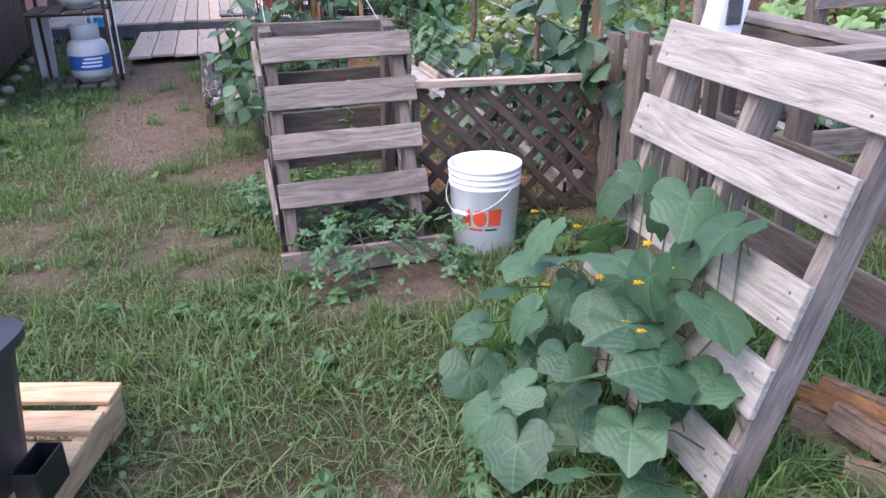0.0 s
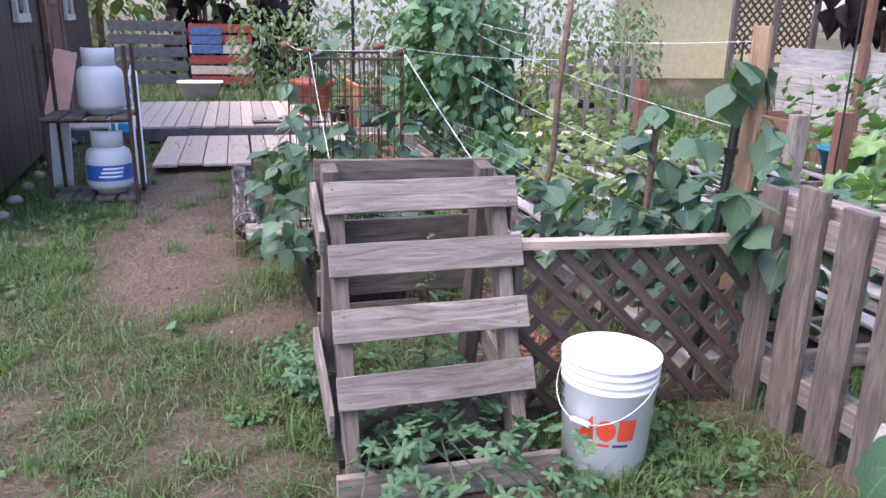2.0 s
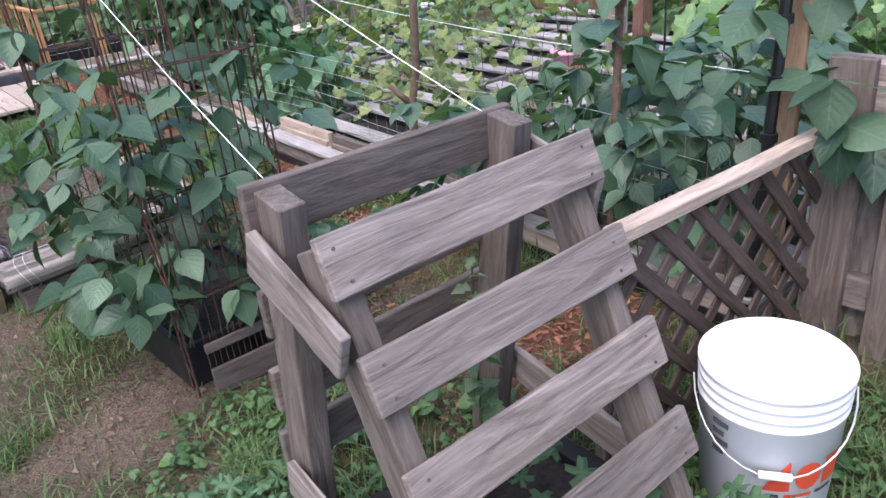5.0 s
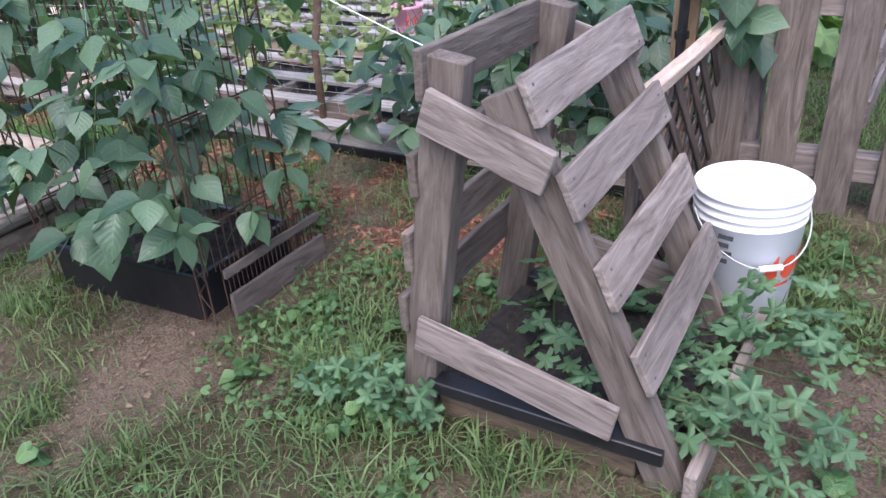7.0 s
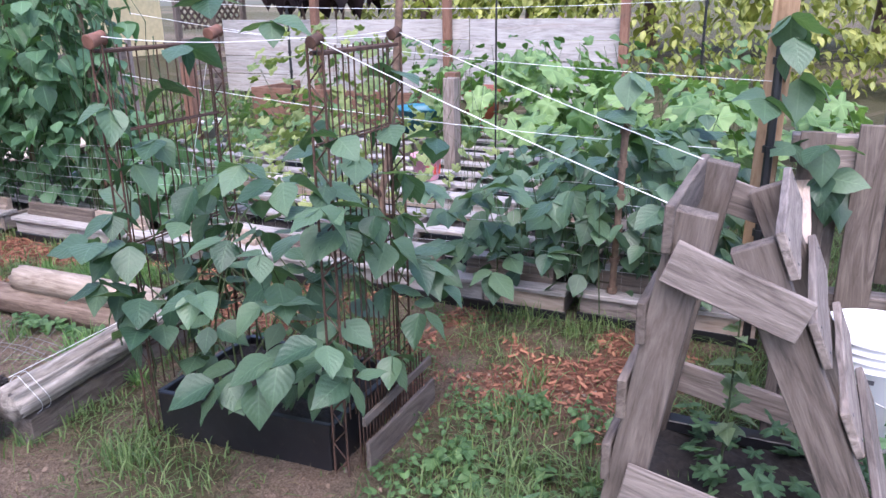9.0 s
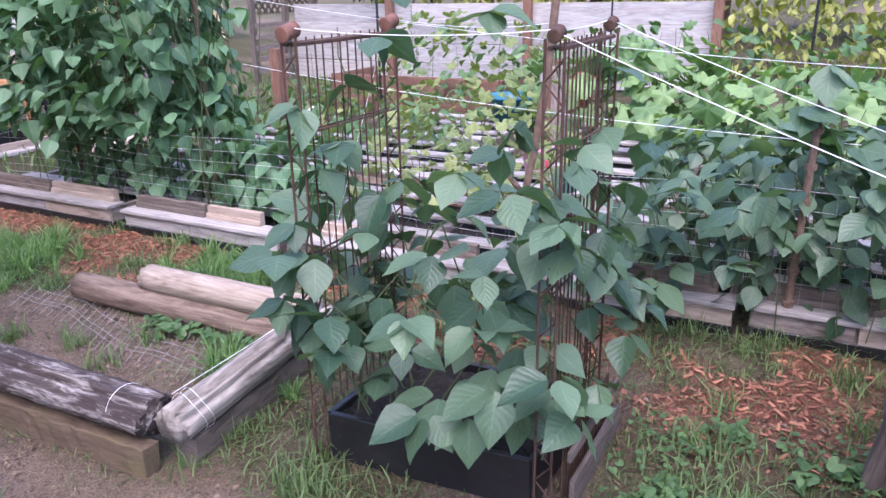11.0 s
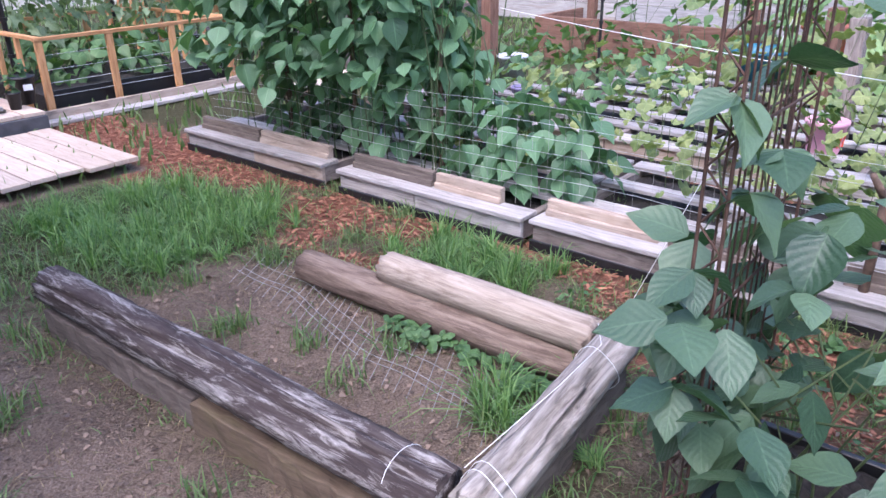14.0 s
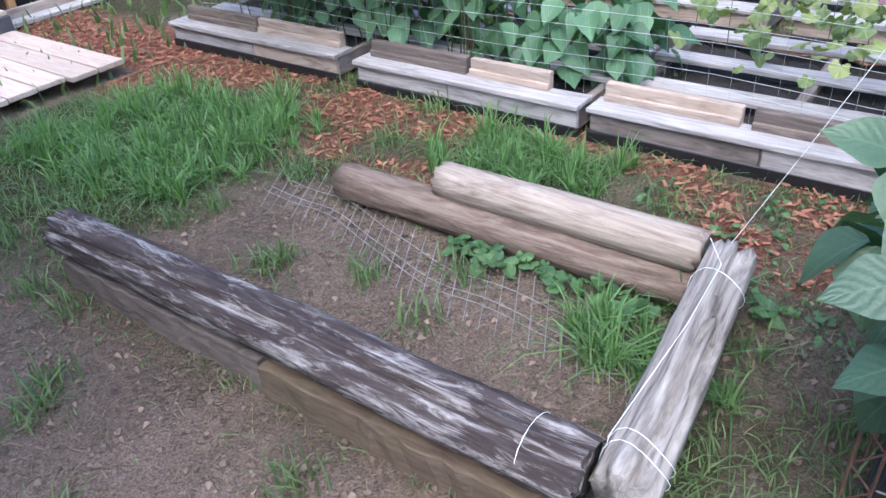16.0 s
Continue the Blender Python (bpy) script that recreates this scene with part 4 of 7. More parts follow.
# ---- pallet planter frame with its sloping ladder of slats ----
def build_planter_frame():
    ob = thing("pallet_planter", G(1.38, 3.05), "weathered pallet planter frame with sloping slatted front", "planter")
    UL, UR = 1.085, 1.67
    fn = Vector(G(0, -0.56, 0.24) - G(0, 0, 0)).normalized()

    def F(u, z, out=0.0):
        return G(u, 3.055 - 0.45 * (0.84 - z), z) + fn * out

    for u in (UL + 0.035, UR - 0.035):
        board("front_leg", F(u, -0.01, -0.045), F(u, 0.842, -0.045), 0.045, 0.085, M_BROWNGREY, ob, up=fn)
        board("back_leg", G(u, 3.345, -0.01), G(u, 3.205, 0.88), 0.05, 0.085, M_BROWNGREY, ob, up=(-SU, CU, 0))
    nails = []
    for z, l, r, m in ((0.812, 0.0, 0.02, M_GREY), (0.64, 0.0, 0.02, M_GREY), (0.466, 0.0, 0.02, M_GREY), (0.292, 0.0, 0.02, M_GREY)):
        board("slat", F(UL + l, z + rnd.uniform(-0.004, 0.004), 0.012), F(UR + r, z + 0.005, 0.012), 0.098, 0.018, m, ob, up=fn, seg=6)
        for u in (UL + 0.03, UR - 0.02):
            for dz in (-0.025, 0.025):
                nails.append(F(u + rnd.uniform(-0.006, 0.006), z + dz, 0.0215))
    for p in nails:
        bm = bmesh.new()
        tube(bm, p, p + fn * 0.0015, 0.0035, 6)
        part("nail", bm, M_INK, ob, m=Matrix())
    board("top_rail", G(UL - 0.01, 3.252, 0.848), G(UR + 0.005, 3.252, 0.84), 0.02, 0.1, M_BROWNGREY, ob, up=(0, 0, 1), seg=6)
    for z in (0.635, 0.45, 0.285):
        vb = 3.395 - 0.16 * z
        board("back_slat", G(UL, vb, z), G(UR, vb, z + 0.004), 0.02, 0.095, M_BROWNGREY, ob)
    sn = (-CU, -SU, 0)
    board("side_brace", G(UL - 0.014, 3.245, 0.788), G(UL - 0.014, 2.985, 0.694), 0.09, 0.018, M_GREY, ob, up=sn)
    board("side_brace", G(UL - 0.012, 3.305, 0.258), G(UL - 0.012, 2.84, 0.166), 0.09, 0.018, M_GREY, ob, up=sn)
    board("side_brace", G(UR + 0.012, 3.265, 0.805), G(UR + 0.012, 3.02, 0.735), 0.09, 0.018, M_GREY, ob, up=sn)
    board("side_brace", G(UR + 0.012, 3.35, 0.25), G(UR + 0.012, 2.85, 0.15), 0.09, 0.018, M_GREY, ob, up=sn)
    board("base_board", G(UL + 0.03, 3.28, 0.04), G(UL + 0.03, 2.8, 0.04), 0.022, 0.07, M_MOSSY, ob)
    board("base_board", G(UR, 3.3, 0.045), G(UR, 2.72, 0.045), 0.022, 0.075, M_BROWNGREY, ob)
    board("base_board", G(UL - 0.02, 2.68, 0.05), G(UR + 0.06, 2.66, 0.06), 0.025, 0.1, M_GREY, ob)
    for u in (UL + 0.02, UR - 0.03):
        board("liner_edge", G(u, 3.3, 0.1), G(u, 2.74, 0.1), 0.05, 0.035, M_BLACK, ob, label="folded black plastic liner")
    bm = bmesh.new()
    bmesh.ops.create_grid(bm, x_segments=16, y_segments=14, size=0.5)
    for vt in bm.verts:
        vt.co = Vector((vt.co.x * 0.5, vt.co.y * 0.56, 0.08 + rnd.uniform(-0.008, 0.012)))
    part("soil", bm, M_SOIL, ob, "dark potting soil", m=Matrix.Translation(G(1.375, 3.02)) @ Matrix.Rotation(radians(28), 4, "Z"))


build_planter_frame()

melon = thing("melon_vine", G(1.4, 2.6), "lobed-leaf melon vine spilling from the planter", "vine")
ps = [leaf_pose(p, o, rnd.uniform(0.05, 0.085), 0.3) for p, o in box_points(110, 1.08, 1.78, 2.42, 2.8, 0.04, 0.24, 0.2)]
ps += [leaf_pose(p, o, rnd.uniform(0.05, 0.085), 0.2) for p, o in box_points(60, 1.12, 1.62, 2.75, 3.25, 0.1, 0.26, 0.0)]
ps += [leaf_pose(p, o, rnd.uniform(0.045, 0.075), 0.2) for p, o in box_points(36, 0.95, 1.12, 3.25, 3.6, 0.05, 0.16, 0.0)]
leaves(melon, melon_leaves, ps)
for k in range(10):
    a = G(1.2 + 0.04 * k, 2.85, 0.08)
    stem(melon, [a, a + Vector((rnd.uniform(-.1, .1), -0.12, 0.08)), G(1.1 + 0.07 * k, 2.5 + rnd.uniform(-0.1, 0.1), 0.06)], 0.0035)
herb = thing("tall_weed", G(1.42, 3.12, 0.08), "single upright feathery weed inside the planter", "weed")
bm = bmesh.new()
tube(bm, G(1.42, 3.12, 0.07), G(1.43, 3.11, 0.66), 0.004, 5, 0.002)
part("stem", bm, M_STEM, herb, m=Matrix())
leaves(herb, tomato_leaves, [leaf_pose(G(1.425, 3.115, 0.2 + 0.47 * k / 26), (rnd.gauss(0, 1), rnd.gauss(0, 1)), 0.07 * (1.1 - k / 40), -0.3) for k in range(26)])

# ---- bucket ----
BK = G(1.925, 2.755)
bucket = thing("plastic_bucket", BK, "white plastic bucket with red print and wire bail", "bucket")
bm = bmesh.new()
lathe(bm, [(0.128, 0.0), (0.131, 0.004), (0.146, 0.285), (0.1495, 0.287), (0.1495, 0.293), (0.146, 0.296), (0.147, 0.31), (0.1505, 0.312), (0.1505, 0.318), (0.147, 0.321),
           (0.148, 0.335), (0.1515, 0.337), (0.1515, 0.343), (0.148, 0.346), (0.149, 0.36), (0.153, 0.362), (0.153, 0.37), (0.149, 0.372), (0.145, 0.368), (0.142, 0.29), (0.127, 0.012)], 56)
part("pail", bm, M_WHITE, bucket, smooth=True)
rad = lambda z: 0.1314 + 0.0513 * z


def on_bucket(pts, mat, name, lift=0.0012):
    """A printed patch: corner points as (degrees round, height) wrapped on the pail."""
    bm = bmesh.new()
    n = 8
    (a0, z0), (a1, z1), (a2, z2), (a3, z3) = pts
    grid = [[None] * (n + 1) for _ in range(n + 1)]
    for i in range(n + 1):
        for j in range(n + 1):
            s, t = i / n, j / n
            a = (a0 * (1 - s) + a1 * s) * (1 - t) + (a3 * (1 - s) + a2 * s) * t
            z = (z0 * (1 - s) + z1 * s) * (1 - t) + (z3 * (1 - s) + z2 * s) * t
            r = rad(z) + lift
            grid[i][j] = bm.verts.new((r * math.cos(radians(a)), r * math.sin(radians(a)), z))
    for i in range(n):
        for j in range(n):
            bm.faces.new((grid[i][j], grid[i + 1][j], grid[i + 1][j + 1], grid[i][j + 1]))
    part(name, bm, mat, bucket)


PA = -118
on_bucket([(PA - 37, 0.135), (PA - 14, 0.135), (PA - 16, 0.215), (PA - 17, 0.215)], M_RED, "print_patch")
disc = [(PA + 1 + 12 * math.cos(a), 0.172 + 0.036 * math.sin(a)) for a in np.linspace(0, math.tau, 13)]
for k in range(0, 12, 2):
    on_bucket([disc[k], disc[k + 1], disc[k + 2], (PA + 1, 0.172)], M_RED, "print_patch")
on_bucket([(PA + 15, 0.138), (PA + 36, 0.138), (PA + 38, 0.21), (PA + 16, 0.21)], M_RED, "print_patch")
on_bucket([(PA - 32, 0.117), (PA - 22, 0.117), (PA - 22, 0.126), (PA - 32, 0.126)], M_INK, "print_bar")
on_bucket([(PA - 18, 0.117), (PA + 6, 0.117), (PA + 6, 0.126), (PA - 18, 0.126)], M_RED, "print_bar")
on_bucket([(PA + 10, 0.117), (PA + 30, 0.117), (PA + 30, 0.126), (PA + 10, 0.126)], M_INK, "print_bar")
for k in range(4):
    on_bucket([(PA - 82, 0.185 + 0.024 * k), (PA - 70 + 4 * (k % 2), 0.185 + 0.024 * k), (PA - 70 + 4 * (k % 2), 0.199 + 0.024 * k), (PA - 82, 0.199 + 0.024 * k)], M_INK, "print_bar")
bm = bmesh.new()
bail = []
for k in range(17):
    a = math.pi * k / 16
    bail.append((BK.x, BK.y, 0.0))
    c, s_ = math.cos(a), math.sin(a)
    q = Matrix.Rotation(radians(PA + 90), 4, "Z") @ Vector((0.158 * c, -0.158 * s_ - 0.004, 0.315 - 0.125 * s_))
    bail[-1] = q
rope(bm, bail, 0.002, 6)
part("bail", bm, M_WIRE, bucket, m=Matrix.Translation(BK))
bm = bmesh.new()
tube(bm, bail[7], bail[9], 0.009, 10)
part("grip", bm, M_WHITE, bucket, m=Matrix.Translation(BK))

# ---- lattice panel and upright pallet corner ----
lat = thing("lattice_fence", G(2.14, 3.01), "low brown diagonal lattice panel with pale top rail", "lattice")
LA, LB, LZ0, LZ1 = 1.70, 2.575, 0.03, 0.635
for lay, sgn in ((0, -1), (1, 1)):
    for k in range(-6, 9):
        u0, u1 = LA + 0.137 * k, LA + 0.137 * k + sgn * 0.6
        z0, z1 = LZ0, LZ0 + 0.6
        if sgn < 0:
            u0, u1 = u0 + 0.6, u1 + 0.6
        pts = []
        for f in np.linspace(0, 1, 61):
            u = u0 + (u1 - u0) * f
            if LA <= u <= LB:
                pts.append(f)
        if len(pts) < 6:
            continue
        f0, f1 = pts[0], pts[-1]
        board("lath", G(u0 + (u1 - u0) * f0, 3.0 + 0.009 * lay, z0 + (z1 - z0) * f0), G(u0 + (u1 - u0) * f1, 3.0 + 0.009 * lay, z0 + (z1 - z0) * f1), 0.037, 0.008, M_LATTICE, lat, up=(SU, -CU, 0), seg=1)
board("top_rail", G(LA - 0.01, 2.995, 0.655), G(LB + 0.02, 2.995, 0.632), 0.045, 0.03, M_TAN, lat, label="pale sawn top rail")
board("bottom_rail", G(LA, 3.02, 0.03), G(LB, 3.02, 0.03), 0.02, 0.07, M_LATTICE, lat)
board("end_post", G(LA + 0.005, 3.022, 0), G(LA + 0.005, 3.022, 0.64), 0.03, 0.03, M_BROWNGREY, lat, up=(SU, -CU, 0))

pallet_upright("upright_pallet", G(2.64, 3.06), G(2.68, 1.95), 0.0, 0.84, 6, M_BROWNGREY, "weathered upright pallet forming the bed's corner", post=M_GREY, vertical=True, t=0.03, w=0.115)
cap = thing("pallet_top_board", G(2.66, 2.5, 0.8), "weathered rail along the upright pallet's top", "rail")
board("rail", G(2.68, 3.05, 0.75), G(2.72, 1.95, 0.75), 0.09, 0.1, M_GREY, cap)
board("rail_foot", G(2.70, 2.9, 0.0), G(2.70, 2.9, 0.72), 0.07, 0.08, M_GREY, cap, up=(CU, SU, 0))
ct = thing("corner_stake", G(2.5, 3.06), "tan wooden stake beside the pallet corner", "stake")
board("stake", G(2.60, 3.14, 0), G(2.58, 3.12, 1.34), 0.085, 0.02, M_STAKE, ct, up=(CU, SU, 0))


def stake(u, v, h, r, mat, label, du=0.0, dv=0.0):
    ob = thing("garden_stake", G(u, v), label, "stake", "garden stakes")
    bm = bmesh.new()
    tube(bm, G(u, v, 0), G(u + du, v + dv, h), r, 8)
    part("rod", bm, mat, ob, m=Matrix())
    for z in np.linspace(0.15, h - 0.05, 7):
        p = G(u, v, 0).lerp(G(u + du, v + dv, h), z / h)
        bm = bmesh.new()
        tube(bm, p - Vector((0, 0, 0.012)), p + Vector((0, 0, 0.012)), r * 1.5, 8)
        part("stud", bm, mat, ob, m=Matrix())
    return ob


stake(2.47, 3.12, 1.12, 0.016, M_BLACK, "black steel garden stake by the lattice", 0.06, 0.0)
stake(2.5, 3.65, 0.98, 0.014, M_BARK, "dark knobbly stake in the bean bed", 0.02, -0.02)
stake(2.72, 2.35, 0.75, 0.012, M_BLACK, "black steel stake behind the pallet slats")
stake(2.25, 10.4, 1.75, 0.02, M_BLACK, "tall black stake in the tomato bed")
stake(3.6, 11.4, 1.6, 0.015, M_BLACK, "black stake among the tomatoes", 0.05)
stake(4.7, 11.0, 1.6, 0.014, M_BLACK, "black stake at the tomato bed's end")
stake(5.6, 7.4, 1.25, 0.012, M_BLACK, "thin black stake near the lattice screen")
stake(7.2, 3.9, 1.5, 0.013, M_BLACK, "thin black stake near the far fence")


# ---- slatted lean-to with cucumbers ----
lean = thing("leaning_pallet", G(2.1, 1.6), "silvery slatted pallet leaning as a cucumber trellis", "pallet")
ln = (G(-0.96, 0, 0.28) - G(0, 0, 0)).normalized()


def Lp(v, z, out=0.0):
    return G(2.19 - 0.30 * (1.025 - z), v, z) + ln * out


for v in (1.09, 1.47, 1.82):
    board("stringer", Lp(v, -0.01, -0.045), Lp(v, 1.02, -0.045), 0.04, 0.085, M_GREY, lean, up=ln)
for z0, z1, va, vb in ((0.902, 1.025, 0.85, 1.88), (0.699, 0.821, 1.065, 1.888), (0.469, 0.595, 1.06, 1.88), (0.277, 0.406, 1.06, 1.88), (0.07, 0.2, 1.06, 1.88)):
    z = (z0 + z1) / 2
    board("slat", Lp(vb, z, 0.012), Lp(va, z, 0.012), z1 - z0, 0.02, M_SILVER, lean, up=ln, seg=5)
    for v in (1.1, 1.84):
        for dz in (-0.03, 0.03):
            bm = bmesh.new()
            tube(bm, Lp(v, z + dz, 0.0215), Lp(v, z + dz, 0.0235), 0.004, 6)
            part("nail", bm, M_INK, lean, m=Matrix())
back = thing("back_pallet", G(2.75, 1.5), "dark weathered pallet standing behind the trellis", "pallet")
for z in (0.35, 0.62, 0.92):
    board("slat", G(2.52, 2.16, z), G(2.58, 0.5, z - 0.03), 0.02, 0.13, M_BROWNGREY, back)
for v in (0.6, 1.2, 1.75, 2.12):
    board("stringer", G(2.575, v, 0), G(2.56, v, 0.98), 0.04, 0.06, M_BROWNGREY, back, up=(CU, SU, 0))
board("top_board", G(2.55, 2.16, 1.0), G(2.62, 0.5, 0.97), 0.09, 0.02, M_GREY, back)
cross = thing("cross_strut", G(2.35, 1.7, 0.9), "short grey strut bridging the two pallets", "strut")
board("strut", G(2.2, 1.47, 0.985), G(2.56, 1.47, 0.985), 0.07, 0.03, M_GREY, cross)

cuke = thing("cucumber_plant", G(1.85, 1.75), "broad-leaved cucumber plant climbing the leaning pallet", "plant")
ps, spots = [], []
for k in range(1500):
    z = rnd.uniform(0.08, 0.68)
    v = rnd.uniform(1.1, 1.86)
    if v < 1.02 + 0.28 * z or v > 1.95 - 0.25 * z or len(spots) >= 46:
        continue
    out = rnd.random() ** 0.6 * (0.38 * (1 - z / 0.85) + 0.05)
    p = G(2.19 - 0.30 * (1.025 - z) - 0.05 - out, v, z)
    if any((p - q).length < 0.125 for q in spots):
        continue
    spots.append(p)
    ps.append(leaf_pose(p, G(-1.0, -0.5) - G(0, 0), rnd.uniform(0.11, 0.19), rnd.uniform(0.05, 0.9), spread=0.8))
leaves(cuke, cuke_leaves, ps)
for p in spots:
    a = G(2.19 - 0.30 * (1.025 - p.z) - 0.03, uv_of(p.x, p.y)[1] + rnd.uniform(-0.08, 0.08), max(0.0, p.z - 0.1))
    stem(cuke, [a, a.lerp(p, 0.5) + Vector((0, 0, 0.03)), p], 0.003, 4, name="leaf_stalk")
for k in range(9):
    v = 1.25 + 0.06 * k
    stem(cuke, [G(1.86, v, 0), G(1.9, v + 0.03, 0.25), G(1.98, v - 0.04, 0.45), G(2.05, v + 0.05, 0.7)], 0.004, 5)
for k in range(14):
    p = G(1.94 - rnd.uniform(0, 0.24), rnd.uniform(1.2, 1.8), rnd.uniform(0.2, 0.66))
    bm = bmesh.new()
    for j in range(5):
        a = j * math.tau / 5
        vs = [bm.verts.new(q) for q in ((0, 0, 0), (0.018 * math.cos(a - 0.5), 0.018 * math.sin(a - 0.5), 0.008), (0.028 * math.cos(a), 0.028 * math.sin(a), 0.004), (0.018 * math.cos(a + 0.5), 0.018 * math.sin(a + 0.5), 0.008))]
        bm.faces.new(vs)
    part("flower", bm, M_FLOWER, cuke, "yellow cucumber blossom", m=Matrix.Translation(p) @ Matrix.Rotation(rnd.uniform(-1, 1) - 0.8, 4, "X") @ Matrix.Scale(0.5, 4))

# feeder on a post by the lean-to
feeder = thing("bird_feeder", G(2.38, 1.95, 0.96), "white plastic jug feeder on the pallet top", "bird feeder")
board("box", G(2.38, 1.95, 0.96), G(2.40, 1.94, 1.11), 0.09, 0.08, M_WHITE, feeder, up=(SU, -CU, 0))
board("label_patch", G(2.39, 1.902, 1.0), G(2.39, 1.902, 1.08), 0.05, 0.004, M_INK, feeder, up=(SU, -CU, 0))
for du in (-0.04, 0.05):
    bm = bmesh.new()
    lathe(bm, [(0.02, 0), (0.036, 0.015), (0.04, 0.03), (0.036, 0.055), (0.015, 0.062)], 20)
    part("jug", bm, M_WHITE, feeder, m=Matrix.Translation(G(2.39 + du, 1.95, 1.12)), smooth=True)
board("bracket", G(2.38, 1.95, 0.0), G(2.38, 1.95, 0.96), 0.04, 0.03, M_BROWNGREY, feeder, up=(SU, -CU, 0))

# pale pallet, dark bin and blue pool at the start
low = thing("low_pallet", G(0.45, 1.75), "fresh pine pallet lying on the grass", "pallet")
for k in range(4):
    d = Vector((0.03, -0.125, 0)) * k
    board("deck_board", Vector((-0.38, 1.88, 0.125)) + d, Vector((-1.0, 1.76, 0.125)) + d, 0.088, 0.018, M_FRESH, low)
for p in ((-0.40, 1.8), (-0.68, 1.74), (-0.95, 1.7)):
    board("stringer", Vector((p[0], p[1] + 0.1, 0.07)), Vector((p[0] + 0.09, p[1] - 0.42, 0.07)), 0.036, 0.09, M_FRESH, low)
for k in range(2):
    d = Vector((0.03, -0.3, 0)) * k
    board("base_board", Vector((-0.38, 1.86, 0.012)) + d, Vector((-1.0, 1.74, 0.012)) + d, 0.09, 0.018, M_FRESH, low)
binx = thing("plastic_bin", (-0.50, 1.45, 0.136), "dark grey plastic bin standing by the pallet", "bin", turn=10)
bm = bmesh.new()
rings = []
for hx, hy, z in ((0.13, 0.12, 0.0), (0.165, 0.15, 0.33), (0.185, 0.17, 0.335), (0.185, 0.17, 0.36), (0.1, 0.08, 0.375)):
    rings.append([bm.verts.new((hx * math.copysign(abs(math.cos(a)) ** 0.4, math.cos(a)), hy * math.copysign(abs(math.sin(a)) ** 0.4, math.sin(a)), z)) for a in np.linspace(0, math.tau, 29)[:-1]])
for a, b in zip(rings, rings[1:]):
    for k in range(28):
        bm.faces.new((a[k], a[(k + 1) % 28], b[(k + 1) % 28], b[k]))
bm.faces.new(rings[0][::-1])
bm.faces.new(rings[-1])
part("bin_body", bm, plain("dark_grey_plastic", (0.035, 0.035, 0.045), 0.4), binx, smooth=False)
tray = thing("seedling_tray", (-0.305, 1.5, 0.136), "small glossy black plastic seedling tray on the pallet", "tray", turn=10)
for dx, dy, lx, ly in ((-0.028, 0, 0.004, 0.11), (0.028, 0, 0.004, 0.11), (0, -0.055, 0.052, 0.004), (0, 0.055, 0.052, 0.004)):
    bm = bmesh.new()
    bmesh.ops.create_cube(bm, size=1.0)
    for vt in bm.verts:
        vt.co = Vector((dx + vt.co.x * lx, dy + vt.co.y * ly, 0.045 + vt.co.z * 0.09))
    part("tray_side", bm, M_BLACK, tray)
bm = bmesh.new()
bmesh.ops.create_cube(bm, size=1.0)
for vt in bm.verts:
    vt.co = Vector((vt.co.x * 0.05, vt.co.y * 0.105, 0.012 + vt.co.z * 0.02))
part("tray_floor", bm, M_BLACK, tray)
pool = thing("wading_pool", G(2.02, 0.40), "bright blue plastic wading pool edge", "pool")
bm = bmesh.new()
lathe(bm, [(0.36, 0), (0.40, 0.2), (0.43, 0.205), (0.43, 0.225), (0.39, 0.215), (0.35, 0.02)], 40)
part("basin", bm, M_BLUEPOOL, pool, smooth=True)


# ---- bean planter with rusty wire trellises ----
bp = thing("black_planter", G(1.32, 4.43), "black plastic planter bed full of soil", "planter")
for a, b in ((G(1.16, 4.14, 0.075), G(1.12, 4.74, 0.075)), (G(1.56, 4.14, 0.075), G(1.56, 4.74, 0.075)), (G(1.16, 4.14, 0.075), G(1.56, 4.14, 0.075)), (G(1.12, 4.74, 0.075), G(1.56, 4.74, 0.075))):
    board("side_wall", a, b, 0.02, 0.15, M_BLACK, bp, seg=6)
bm = bmesh.new()
bmesh.ops.create_grid(bm, x_segments=14, y_segments=18, size=0.5)
for vt in bm.verts:
    vt.co = Vector((vt.co.x * 0.4, vt.co.y * 0.58, 0.125 + rnd.uniform(-0.01, 0.012)))
part("soil", bm, M_SOIL, bp, m=Matrix.Translation(G(1.35, 4.44)) @ Matrix.Rotation(radians(28), 4, "Z"))
grate = thing("rusty_grate", G(1.38, 4.02), "small rusty wire grate leaning on the planter", "grate")
for k in range(22):
    bm = bmesh.new()
    p = G(1.2 + 0.019 * k, 4.07, 0.0)
    tube(bm, p, p + Vector((0, 0, 0.2)), 0.0022, 5)
    part("bar", bm, M_RUST, grate, m=Matrix())
board("rail", G(1.19, 4.05, 0.16), G(1.62, 4.05, 0.16), 0.012, 0.03, M_BROWNGREY, grate)
board("foot_board", G(1.19, 4.04, 0.05), G(1.62, 4.04, 0.05), 0.014, 0.09, M_BROWNGREY, grate)


